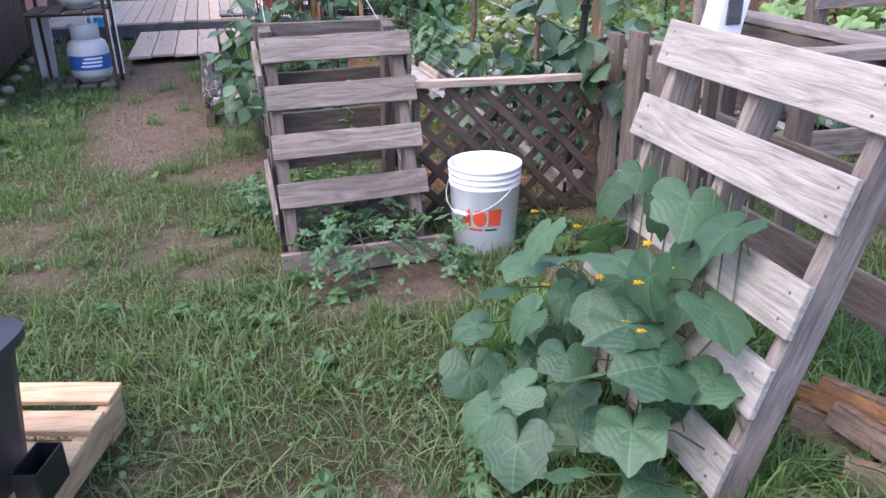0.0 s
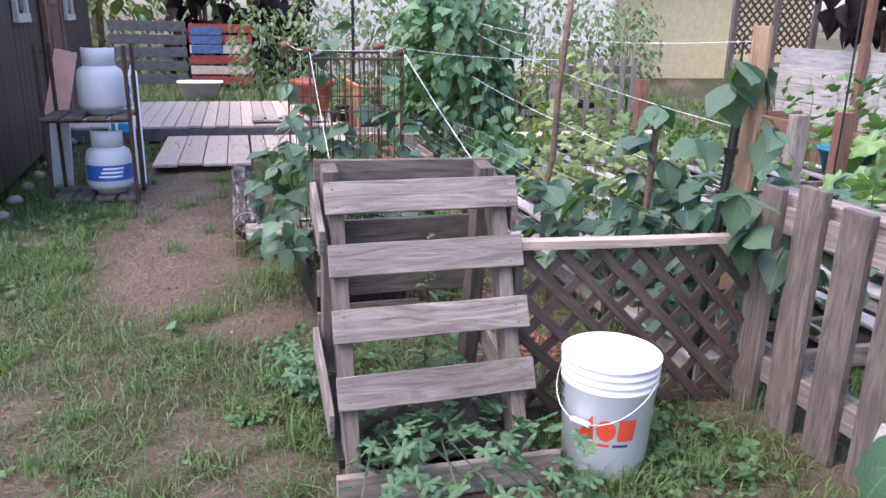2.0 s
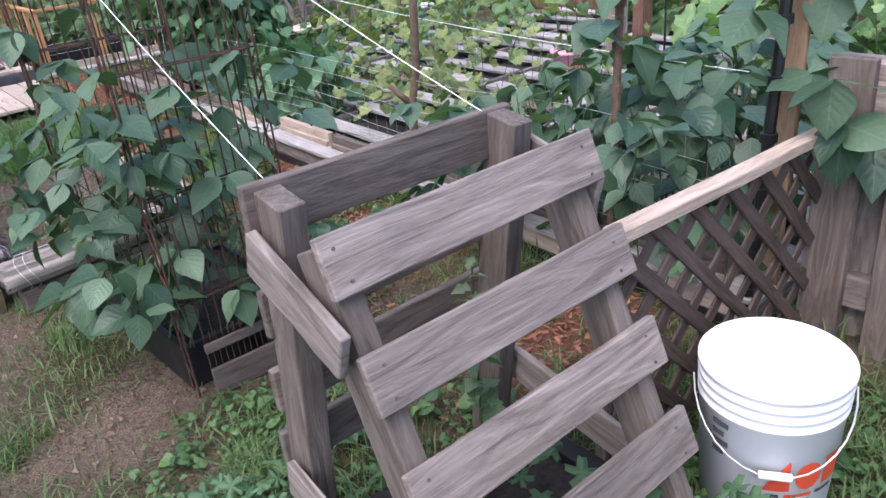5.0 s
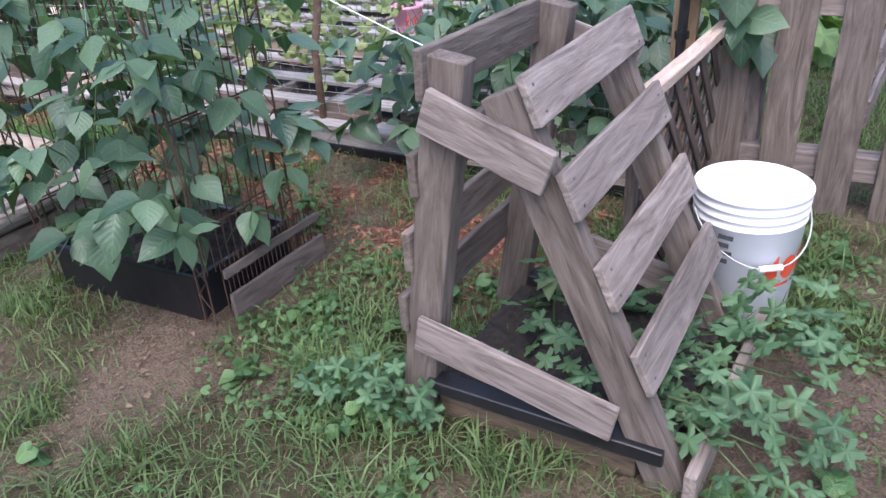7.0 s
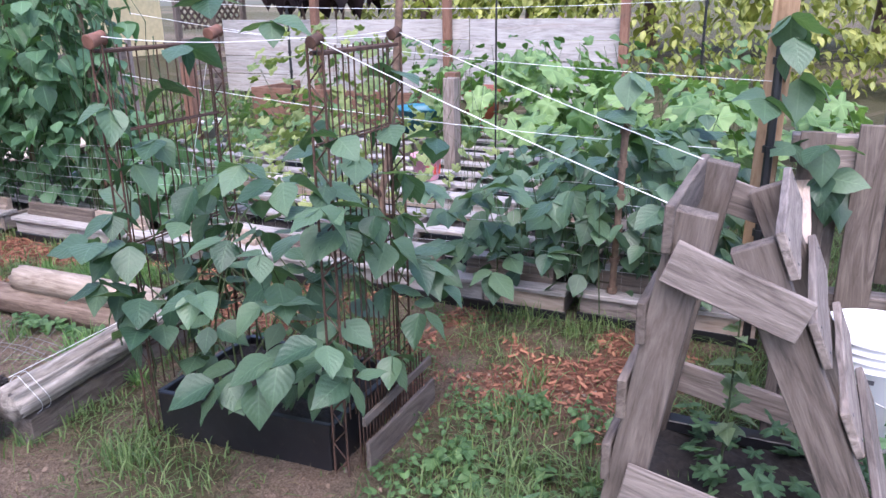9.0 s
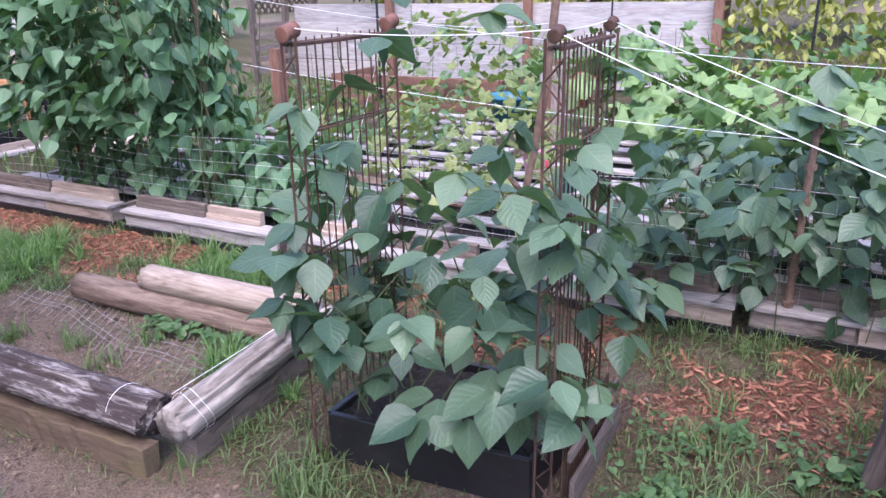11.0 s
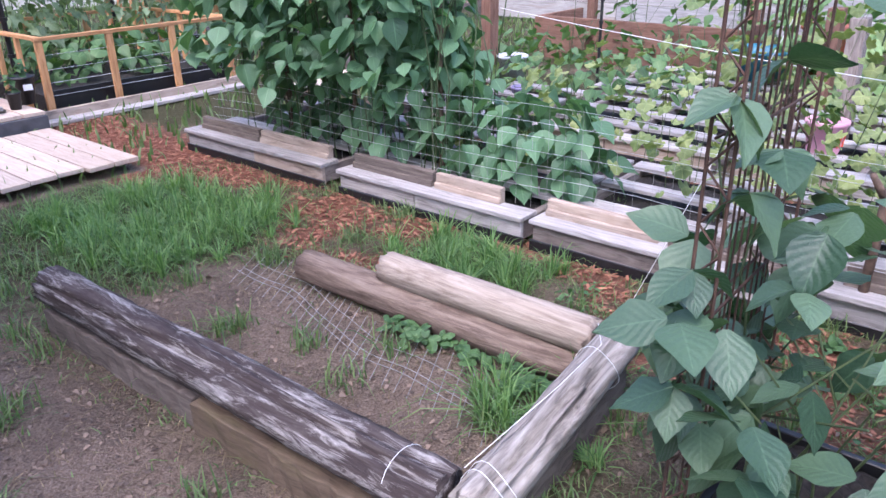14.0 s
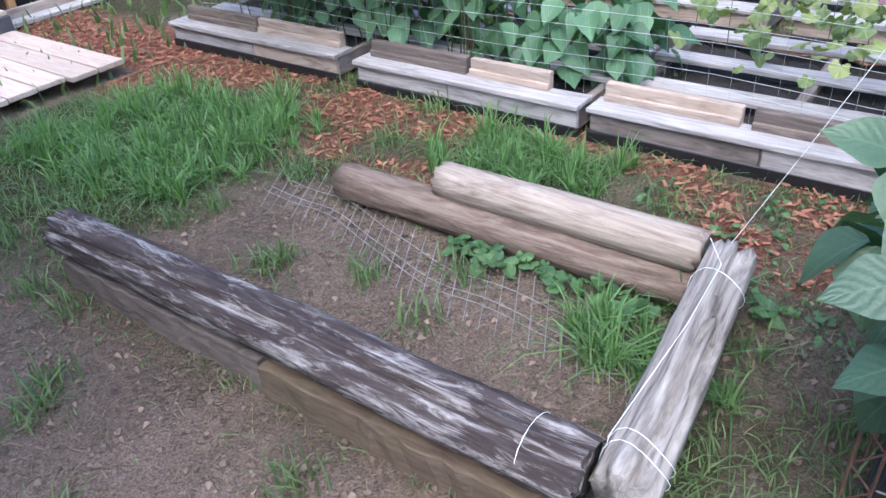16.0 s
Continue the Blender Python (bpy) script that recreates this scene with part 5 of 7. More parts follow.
def wire_trellis(u0, u1, v, ztop, cans, can_mat=None, can_size=1.0):
    ob = thing("wire_trellis", G((u0 + u1) / 2, v), "tall rusty ladder-wire trellis panel", "trellis", "wire trellises")
    for u in (u0, u1):
        bm = bmesh.new()
        for dv in (-0.022, 0.022):
            tube(bm, G(u, v + dv, 0), G(u, v + dv, ztop), 0.0035, 6)
        for k in range(int(ztop / 0.05)):
            s = 1 if k % 2 else -1
            tube(bm, G(u, v - 0.022 * s, 0.05 * k), G(u, v + 0.022 * s, 0.05 * k + 0.05), 0.0024, 4)
        part("edge_truss", bm, M_RUST, ob, m=Matrix())
    n = 13
    for k in range(1, n):
        u = u0 + (u1 - u0) * k / n
        bm = bmesh.new()
        tube(bm, G(u, v + rnd.uniform(-0.004, 0.004), 0.15), G(u + rnd.uniform(-0.006, 0.006), v, ztop - 0.005), 0.0024, 5)
        part("vertical_wire", bm, M_RUST, ob, m=Matrix())
    for z in (0.3, 0.62, 0.95, ztop - 0.02):
        bm = bmesh.new()
        for dv in (-0.012, 0.012):
            tube(bm, G(u0, v + dv, z), G(u1, v + dv, z), 0.003 if z < ztop - 0.1 else 0.006, 5)
        part("cross_wire", bm, M_RUST, ob, m=Matrix())
    for u in cans:
        c = thing("tin_can", G(u, v, ztop - 0.03), "small rusty tin can capping the trellis", "tin can", "tin cans")
        bm = bmesh.new()
        lathe(bm, [(0.017, 0), (0.0205, 0.002), (0.019, 0.005), (0.019, 0.046), (0.0205, 0.049), (0.0205, 0.052), (0.016, 0.052), (0.016, 0.03)], 20)
        m = Matrix.Translation(G(u - 0.005, v - 0.005, ztop + 0.01)) @ Matrix.Rotation(radians(28), 4, "Z") @ Matrix.Rotation(radians(78), 4, "Y") @ Matrix.Scale(can_size, 4) @ Matrix.Translation((0, 0, -0.026))
        part("can_body", bm, can_mat or M_RUSTCAN, c, m=m)


wire_trellis(1.15, 1.545, 4.105, 1.19, (1.15, 1.545), M_RUST, 0.75)
wire_trellis(1.10, 1.56, 4.765, 1.19, (1.10, 1.56))

keep_state = rnd.getstate()
rnd.seed(23)
bean = thing("bean_plant", G(1.3, 4.4), "leafy bean plant climbing the rusty trellises", "plant")
ps = []
for k in range(84):
    u, v, z = rnd.uniform(0.95, 1.66), rnd.uniform(3.98, 4.85), rnd.choice((rnd.uniform(0.31, 0.52), rnd.uniform(0.34, 0.88), rnd.uniform(0.4, 0.8)))
    o = G(u - 1.32, v - 4.42)
    for j in range(3):
        a = (j - 1) * 1.3
        oo = Matrix.Rotation(a, 3, "Z") @ o
        ps.append(leaf_pose(G(u, v, z) + oo.normalized() * 0.02, oo, rnd.uniform(0.08, 0.135), rnd.uniform(0.05, 0.75), spread=0.25))
for u, v, z in ((1.1, 4.75, 1.02), (1.13, 4.72, 0.86), (1.3, 4.74, 1.05), (1.2, 4.7, 0.92), (1.08, 4.78, 0.72), (1.25, 4.6, 1.18), (1.42, 4.65, 1.3), (1.15, 4.1, 0.85), (1.18, 4.08, 0.72),
                (1.3, 4.1, 0.9), (1.48, 4.1, 0.95), (1.5, 4.08, 1.1), (1.54, 4.1, 0.8), (1.6, 4.0, 0.9), (1.45, 4.05, 0.7), (1.25, 4.3, 1.24), (0.98, 4.75, 0.55), (0.95, 4.6, 0.45), (1.05, 4.05, 0.82), (1.1, 4.02, 0.98), (1.22, 4.0, 0.76), (1.38, 4.0, 0.84), (1.0, 4.2, 0.7), (1.08, 4.3, 0.9), (1.4, 4.3, 0.95), (0.92, 4.35, 0.6), (1.56, 4.4, 0.85)):
    o = G(rnd.gauss(-0.3, 0.6), rnd.gauss(-0.2, 0.6))
    for j in range(3):
        oo = Matrix.Rotation((j - 1) * 1.4, 3, "Z") @ o
        ps.append(leaf_pose(G(u, v, z), oo, rnd.uniform(0.08, 0.125), rnd.uniform(0.1, 0.9), spread=0.3))
leaves(bean, bean_leaves, ps)
low_leaves = []
for k in range(7):
    u, v, z = rnd.choice((rnd.uniform(1.02, 1.2), rnd.uniform(1.1, 1.6))), rnd.uniform(4.02, 4.85), rnd.uniform(0.17, 0.38)
    o = G(u - 1.4, v - 4.42)
    for j in range(3):
        oo = Matrix.Rotation((j - 1) * 1.3, 3, "Z") @ o
        low_leaves.append(leaf_pose(G(u, v, z), oo, rnd.uniform(0.07, 0.12), rnd.uniform(0.1, 0.8), spread=0.3))
crowd("low_foliage", bean_leaves, low_leaves, bean)
for k in range(20):
    u, v = rnd.uniform(1.15, 1.5), rnd.uniform(4.2, 4.7)
    stem(bean, [G(u, v, 0.15), G(u + rnd.uniform(-0.1, 0.1), v + rnd.uniform(-0.12, 0.12), 0.35), G(u + rnd.uniform(-0.2, 0.2), v + rnd.uniform(-0.25, 0.25), rnd.uniform(0.5, 0.75))], 0.0035)
for u, v in ((1.12, 4.76), (1.17, 4.1), (1.52, 4.1), (1.3, 4.75)):
    stem(bean, [G(u + 0.015 * math.sin(k * 1.7), v + 0.015 * math.cos(k * 1.7), 0.15 + 0.07 * k) for k in range(16)], 0.003)
rnd.setstate(keep_state)


def string_thing(pts, label, r=0.0011, mat=M_STRING):
    bm = bmesh.new()
    rope(bm, pts, r, 5)
    ob = part("string", bm, mat, None, m=Matrix())
    return tagged(ob, label, "string", "garden strings")


T2, T3, T1 = G(1.545, 4.105, 1.21), G(1.15, 4.105, 1.205), G(1.10, 4.765, 1.21)
string_thing(sag(G(1.13, 3.25, 0.885), T3, 0.008), "white string from planter to trellis can")
string_thing(sag(G(1.605, 3.25, 0.89), T2, 0.008), "white string from planter to trellis can")
string_thing(sag(T3, T2, 0.004), "white string between two rusty cans")
string_thing(sag(T1, T3 + Vector((0, 0, 0.004)), 0.015), "white string along the trellis tops")
string_thing(sag(G(1.56, 4.765, 1.21), G(2.49, 4.62, 1.15), 0.02), "white string from trellis to branch")
string_thing(sag(G(2.5, 3.06, 1.29), G(2.52, 6.1, 1.32), 0.05), "white string stretched above the bean bed", 0.001)
string_thing(sag(G(2.52, 3.12, 1.0), G(2.5, 6.1, 1.25), 0.04), "white string stretched through the bean bed", 0.001)
string_thing(sag(G(2.7, 3.3, 0.72), G(2.5, 6.2, 0.95), 0.04), "white string low over the bean bed", 0.0012)
string_thing(sag(G(1.65, 5.18, 0.21), G(1.56, 4.78, 1.18), 0.01), "white string from grey log to trellis", 0.0009)


# ---- log bed ----
def log(name, a, b, r, mat, label, rough=0.06, flat=1.0, split=0, seg=14):
    m, n = frame_of(a, b)
    ob = thing(name, (Vector(a) + Vector(b)) / 2, label, "log", "bed edging logs")
    bm = bmesh.new()
    k = 40
    seg = int(n / 0.035)
    ph = [rnd.uniform(0, 6) for _ in range(6)]
    rows = []
    for i in range(seg + 1):
        x = n * i / seg
        row = []
        for j in range(k):
            th = math.tau * j / k
            rr = r * (1 + rough * (math.sin(2 * th + ph[0] + x * 2) * 0.5 + math.sin(5 * th + ph[1] - x * 3) * 0.35 + math.sin(9 * x + ph[2] + th) * 0.3 + rnd.uniform(-0.35, 0.35)))
            rr += r * 0.035 * math.sin(23 * th + 3 * math.sin(4 * x + ph[3]))
            for c in (split or ()):
                dj = abs(j - (c * 40 / 18 + 1.8 * math.sin(2.2 * x + ph[4] + c)))
                if dj < 0.9:
                    rr *= 0.62 + 0.12 * math.sin(7 * x + c)
            row.append(bm.verts.new((x + (rnd.uniform(-0.012, 0.012) if i in (0, seg) else 0), rr * math.cos(th), rr * math.sin(th) * flat)))
        rows.append(row)
    for p, q in zip(rows, rows[1:]):
        for j in range(k):
            bm.faces.new((p[j], q[j], q[(j + 1) % k], p[(j + 1) % k]))
    bm.faces.new(rows[0])
    bm.faces.new(rows[-1][::-1])
    bmesh.ops.recalc_face_normals(bm, faces=bm.faces)
    part("trunk", bm, mat, ob, m=m, smooth=True)
    return ob


dl = log("dark_log", G(0.868, 5.17, 0.16), G(0.833, 6.85, 0.165), 0.071, M_LOGDARK, "rotting dark log with flaking white patches", 0.11, 0.85, (2.5, 6, 9), 26)
for a, b, mt in ((5.15, 5.97, M_MOSSY), (5.99, 6.83, M_BROWNGREY)):
    bt = thing("bed_timber", G(0.8, (a + b) / 2), "old mossy timber under the dark log", "timber", "bed timbers")
    board("timber", G(0.845 - 0.025, a, 0.045), G(0.815 - 0.012, b, 0.05), 0.06, 0.1, mt, bt, seg=22, wave=0.006)
gl = log("grey_log", G(0.865, 5.095, 0.15), G(1.675, 5.18, 0.15), 0.06, M_LOGGREY, "cracked silver-grey log tied with string", 0.06, 0.95, (3, 5, 7), 14)
bt = thing("bed_timber", G(1.3, 5.05), "old timber under the grey log", "timber", "bed timbers")
board("timber", G(0.9, 5.1, 0.045), G(1.66, 5.175, 0.045), 0.08, 0.09, M_BROWNGREY, bt, seg=14, wave=0.006)
log("pale_round_log", G(1.655, 5.25, 0.155), G(1.655, 6.07, 0.148), 0.058, M_LOGPALE, "pale peeled round log lying on another", 0.03, 1.0, 0, 10)
log("brown_log", G(1.625, 5.24, 0.055), G(1.615, 6.47, 0.06), 0.062, M_LOGBARK, "light brown log edging the bed", 0.08, 0.95, (14,), 12)
bm = bmesh.new()
for x in (0.07, 0.11, 0.8):
    c = G(0.865, 5.095, 0.15).lerp(G(1.675, 5.18, 0.15), x)
    d = (G(0.81, 0.085) - G(0, 0)).normalized()
    e = Vector((-d.y, d.x, 0))
    pts = [c + (e * math.cos(a) + Vector((0, 0, 1)) * math.sin(a)) * 0.067 + d * 0.015 * math.sin(a * 2) for a in np.linspace(0, math.tau, 19)]
    rope(bm, pts, 0.0008, 4)
c = G(0.866, 5.28, 0.165)
pts = [c + (G(1, 0) * math.cos(a) + Vector((0, 0, 1)) * math.sin(a) * 0.9) * 0.072 for a in np.linspace(0, math.tau, 19)]
rope(bm, pts, 0.0008, 4)
rope(bm, [G(0.93, 5.16, 0.2), G(1.3, 5.155, 0.212), G(1.55, 5.17, 0.21), G(1.64, 5.23, 0.215)], 0.0011, 4)
tagged(part("tied_string", bm, M_STRING, None, m=Matrix()), "white string wound round the bed logs", "string", "garden strings")

# loose wire mesh on the mud
mesh_ob = thing("wire_mesh", G(1.3, 5.9), "bent piece of galvanised wire mesh lying in the mud", "wire mesh")
for k in range(30):
    v = 5.28 + 0.05 * k
    um = 1.28 + 0.24 * k / 29 + 0.025 * math.sin(k * 0.35)
    bm = bmesh.new()
    tube(bm, G(um - 0.11, v - 0.06, 0.008), G(um + 0.15, v + 0.07, 0.010 + 0.02 * abs(math.sin(k * 0.7))), 0.0012, 4)
    part("wire", bm, M_WIREDULL, mesh_ob, m=Matrix())
for o in (-0.03, 0.0, 0.07):
    bm = bmesh.new()
    rope(bm, [G(1.28 + 0.24 * k / 29 + o + 0.025 * math.sin(k * 0.35), 5.28 + 0.05 * k, 0.012 + 0.006 * math.sin(k * 0.9)) for k in range(30)], 0.0012, 4)
    part("wire", bm, M_WIREDULL, mesh_ob, m=Matrix())


# ---- pallet beds ----
def cap_board(u, v0, v1, mat, ob):
    board("cap_board", G(u, v0, 0.165), G(u, v1, 0.165), 0.034, 0.075, mat, ob)
    board("cap_lip", G(u - 0.022, v0, 0.148), G(u - 0.022, v1, 0.148), 0.016, 0.03, mat, ob)


def pallet_bed(u, v0, v1, caps, label, soil_z=0.075, depth=1.02):
    ob = thing("pallet_bed", G(u + 0.5, (v0 + v1) / 2), label, "garden bed", "pallet garden beds")
    mid = (v0 + v1) / 2 + rnd.uniform(-0.15, 0.15)
    board("front_board", G(u, v0 + 0.01, 0.065), G(u, mid, 0.062), 0.022, 0.1, rnd.choice((M_TAN, M_PALE)), ob)
    board("front_board", G(u + 0.004, mid + 0.01, 0.062), G(u + 0.004, v1 - 0.01, 0.066), 0.022, 0.1, rnd.choice((M_TAN, M_GREY, M_PALE)), ob)
    board("deck_plank", G(u + 0.035, v0, 0.125), G(u + 0.035, v1, 0.125), 0.125, 0.02, M_PALE, ob, seg=6)
    for k in (1, 2, 3):
        board("deck_plank", G(u + 0.32 * k, v0, 0.125), G(u + 0.32 * k, v1, 0.125), 0.1, 0.02, M_PALE, ob, seg=6)
    for v in (v0 + 0.03, mid, v1 - 0.03):
        board("stringer", G(u + 0.012, v, 0.07), G(u + depth, v, 0.07), 0.036, 0.088, M_GREY, ob)
    board("bottom_liner", G(u - 0.012, v0, 0.02), G(u - 0.012, v1, 0.02), 0.012, 0.05, M_BLACK, ob)
    bm = bmesh.new()
    bmesh.ops.create_grid(bm, x_segments=16, y_segments=16, size=0.5)
    for vt in bm.verts:
        vt.co = Vector((vt.co.x * (depth - 0.04), vt.co.y * abs(v1 - v0 - 0.04), soil_z + rnd.uniform(-0.01, 0.012)))
    part("soil", bm, M_SOIL, ob, m=Matrix.Translation(G(u + depth / 2, (v0 + v1) / 2)) @ Matrix.Rotation(radians(28), 4, "Z"))
    for a, b, mt in caps:
        cap_board(u + 0.085, a, b, mt, ob)
    return ob


pallet_bed(2.40, 7.22, 8.45, ((7.26, 7.82, M_TAN), (7.84, 8.38, M_BROWNGREY)), "grey pallet bed planted with pole beans")
pallet_bed(2.39, 5.98, 7.10, ((6.15, 6.52, M_TAN), (6.54, 7.06, M_BROWNGREY)), "grey pallet bed with pole beans behind wire")
pallet_bed(2.40, 4.88, 5.95, ((5.42, 5.92, M_TAN), (4.92, 5.38, M_BROWNGREY)), "grey pallet bed with bare dark soil cells")
pallet_bed(2.45, 3.82, 4.85, ((4.42, 4.78, M_BROWNGREY), (3.9, 4.3, M_BROWNGREY)), "grey pallet bed planted with bush beans")
pallet_bed(2.48, 3.08, 3.78, ((3.2, 3.72, M_BROWNGREY),), "grey pallet bed behind the lattice")
for v0, v1 in ((7.0, 8.1), (5.7, 6.85), (4.5, 5.6), (3.3, 4.4)):
    pallet_bed(3.75, v0, v1, (), "pale weathered pallet bed in the second row")
for v0, v1 in ((6.0, 7.1), (4.6, 5.75)):
    pallet_bed(5.0, v0, v1, (), "pale weathered pallet bed in the third row")

# low wire fence along the beds
fence = thing("wire_fence", G(2.52, 6.0), "thin galvanised wire fence along the pallet beds", "wire fence")
for z in (0.22, 0.27, 0.32, 0.38, 0.44, 0.5, 0.57):
    bm = bmesh.new()
    rope(bm, [G(2.51 + 0.012 * math.sin(k * 1.3 + z * 9), 3.3 + 0.25 * k, z + 0.012 * math.sin(k * 0.8)) for k in range(21)], 0.0009, 4)
    part("line_wire", bm, M_WIRE, fence, m=Matrix())
for k in range(64):
    v = 3.3 + 0.078 * k
    bm = bmesh.new()
    tube(bm, G(2.51, v, 0.13), G(2.51, v, 0.575), 0.0006, 4)
    part("upright_wire", bm, M_WIREDULL, fence, m=Matrix())

# ---- pole bean thicket ----
bush = thing("pole_bean_thicket", G(2.78, 6.85), "dense pole bean thicket with heart-shaped leaves", "bean plants")
ps = []
for p, o in box_points(300, 2.28, 3.15, 6.6, 8.4, 0.6, 1.62, 0.95):
    ps.append(leaf_pose(p, o + G(-0.4, -0.15), rnd.uniform(0.08, 0.15), rnd.uniform(0.2, 0.95), spread=1.1))
leaves(bush, bush_leaves, ps[:290])
ps = []
for p, o in box_points(1000, 2.35, 3.1, 6.62, 8.35, 0.6, 1.6, 0.7):
    ps.append(leaf_pose(p, o, rnd.uniform(0.07, 0.14), rnd.uniform(0.2, 0.9), spread=1.2))
for p, o in box_points(420, 2.54, 3.05, 6.5, 8.0, 0.18, 0.8, 0.6):
    ps.append(leaf_pose(p, o, rnd.uniform(0.08, 0.14), 0.7))
for p, o in box_points(170, 2.56, 3.05, 5.85, 6.6, 0.15, 0.52, 0.5):
    ps.append(leaf_pose(p, o, rnd.uniform(0.09, 0.15), 0.7))
for k in range(260):
    a, hgt = rnd.uniform(0, 6.28), rnd.uniform(0.5, 1.75)
    ps.append(leaf_pose(G(2.75 + rnd.uniform(0.2, 0.56) * math.cos(a), 7.48 + rnd.uniform(0.3, 1.0) * math.sin(a), hgt), G(math.cos(a), math.sin(a)), rnd.uniform(0.07, 0.13), 0.6))
crowd("crown", bush_leaves, ps, bush, "crowded bean foliage")
for k in range(46):
    u, v = rnd.uniform(2.5, 3.0), rnd.uniform(6.45, 8.05)
    stem(bush, [G(u, v, 0.08), G(u + rnd.uniform(-0.05, 0.05), v + rnd.uniform(-0.08, 0.08), 0.6), G(u + rnd.uniform(-0.1, 0.1), v + rnd.uniform(-0.15, 0.15), 1.2), G(u + rnd.uniform(-0.25, 0.2), v + rnd.uniform(-0.25, 0.25), rnd.uniform(1.5, 1.85))], 0.0035)
for v in (6.7, 7.3, 7.85):
    stake(2.72, v, 1.5, 0.013, M_BARK, "dark pole inside the bean thicket")

# ---- bush beans behind the lattice ----
bb = thing("bush_bean_row", G(2.55, 3.9), "row of bush beans behind the lattice", "bean plants")
ps = []
for k in range(86):
    u, v = rnd.uniform(2.15, 3.25), rnd.uniform(3.12, 4.35)
    if v < 3.4 and u < 2.3:
        continue
    z = rnd.uniform(0.3, 0.72) + 0.12 * math.sin(v * 4)
    o = G(u - 2.65, v - 3.95) + G(-0.2, -0.4)
    for j in range(3):
        oo = Matrix.Rotation((j - 1) * 1.3, 3, "Z") @ o
        ps.append(leaf_pose(G(u, v, z), oo, rnd.uniform(0.09, 0.15), rnd.uniform(0.05, 0.6), spread=0.3))
for u, v, z in ((2.5, 3.1, 1.22), (2.45, 3.08, 1.15), (2.58, 3.1, 1.2), (2.62, 3.05, 1.0), (2.42, 3.15, 0.95), (2.5, 3.62, 1.02), (2.48, 3.68, 0.88), (2.55, 3.6, 0.8), (2.5, 2.93, 0.68), (2.62, 2.9, 0.62), (2.55, 3.05, 0.78), (2.45, 2.95, 0.8)):
    o = G(rnd.gauss(-0.3, 0.7), rnd.gauss(-0.6, 0.5))
    for j in range(3):
        oo = Matrix.Rotation((j - 1) * 1.4, 3, "Z") @ o
        ps.append(leaf_pose(G(u, v, z), oo, rnd.uniform(0.11, 0.17), rnd.uniform(0.2, 0.9), spread=0.3))
leaves(bb, bean_leaves, ps)
crowd("lower_foliage", bean_leaves, [leaf_pose(p, o, rnd.uniform(0.08, 0.13), 0.6) for p, o in box_points(400, 2.4, 3.3, 3.15, 4.35, 0.12, 0.68, 0.2)], bb)
for k in range(60):
    u, v = rnd.uniform(2.4, 3.2), rnd.uniform(3.15, 4.3)
    stem(bb, [G(u, v, 0.07), G(u + rnd.uniform(-0.05, 0.05), v + rnd.uniform(-0.05, 0.05), 0.35), G(u + rnd.uniform(-0.12, 0.12), v + rnd.uniform(-0.12, 0.12), 0.6)], 0.003)

# dead branch used as a pole
br = thing("branch_pole", G(2.5, 4.7), "bent dead branch standing in the bed", "branch")
bm = bmesh.new()
rope(bm, [G(2.5, 4.72, 0), G(2.5, 4.71, 0.45), G(2.52, 4.68, 0.62), G(2.5, 4.62, 0.95), G(2.51, 4.6, 1.2), G(2.53, 4.58, 1.55)], 0.017, 8)
tube(bm, G(2.5, 4.71, 0.45), G(2.42, 4.75, 0.55), 0.016, 7, 0.01)
part("limb", bm, M_BARK, br, m=Matrix(), smooth=True)

# yellowing vines on the wire and in the second row
vy = thing("cucumber_vine", G(3.3, 5.6), "thin yellowing cucumber vines over the beds", "vine")
ps = [leaf_pose(p, o, rnd.uniform(0.05, 0.09), 0.5) for p, o in box_points(230, 2.75, 4.6, 4.7, 7.0, 0.15, 0.62, 0.0)]
ps += [leaf_pose(p, o, rnd.uniform(0.04, 0.08), 0.5) for p, o in box_points(300, 2.55, 3.0, 4.6, 5.6, 0.25, 1.2, 0.0)]
crowd("foliage", vine_leaves, ps, vy, "small yellow-green leaves")
for k in range(40):
    u, v = rnd.uniform(2.6, 4.4), rnd.uniform(4.6, 6.8)
    stem(vy, [G(u, v, 0.08), G(u + rnd.uniform(-.1, .1), v, 0.4), G(u + rnd.uniform(-.3, .3), v + rnd.uniform(-.3, .3), rnd.uniform(0.5, 1.0))], 0.002)


def greens(name, n, box, meshes, size, label, category="plants"):
    u0, u1, v0, v1, z0, z1 = box
    ob = thing(name, G((u0 + u1) / 2, (v0 + v1) / 2), label, category)
    crowd("foliage", meshes, [leaf_pose(p, o, rnd.uniform(*size), 0.45) for p, o in box_points(n, u0, u1, v0, v1, z0, z1, 0.15)], ob)
    for k in range(max(6, n // 14)):
        u, v = rnd.uniform(u0, u1), rnd.uniform(v0, v1)
        stem(ob, [G(u, v, 0), G(u + rnd.uniform(-.05, .05), v, (z0 + z1) / 2), G(u + rnd.uniform(-.1, .1), v + rnd.uniform(-.1, .1), z1 * 0.9)], 0.004)
    return ob


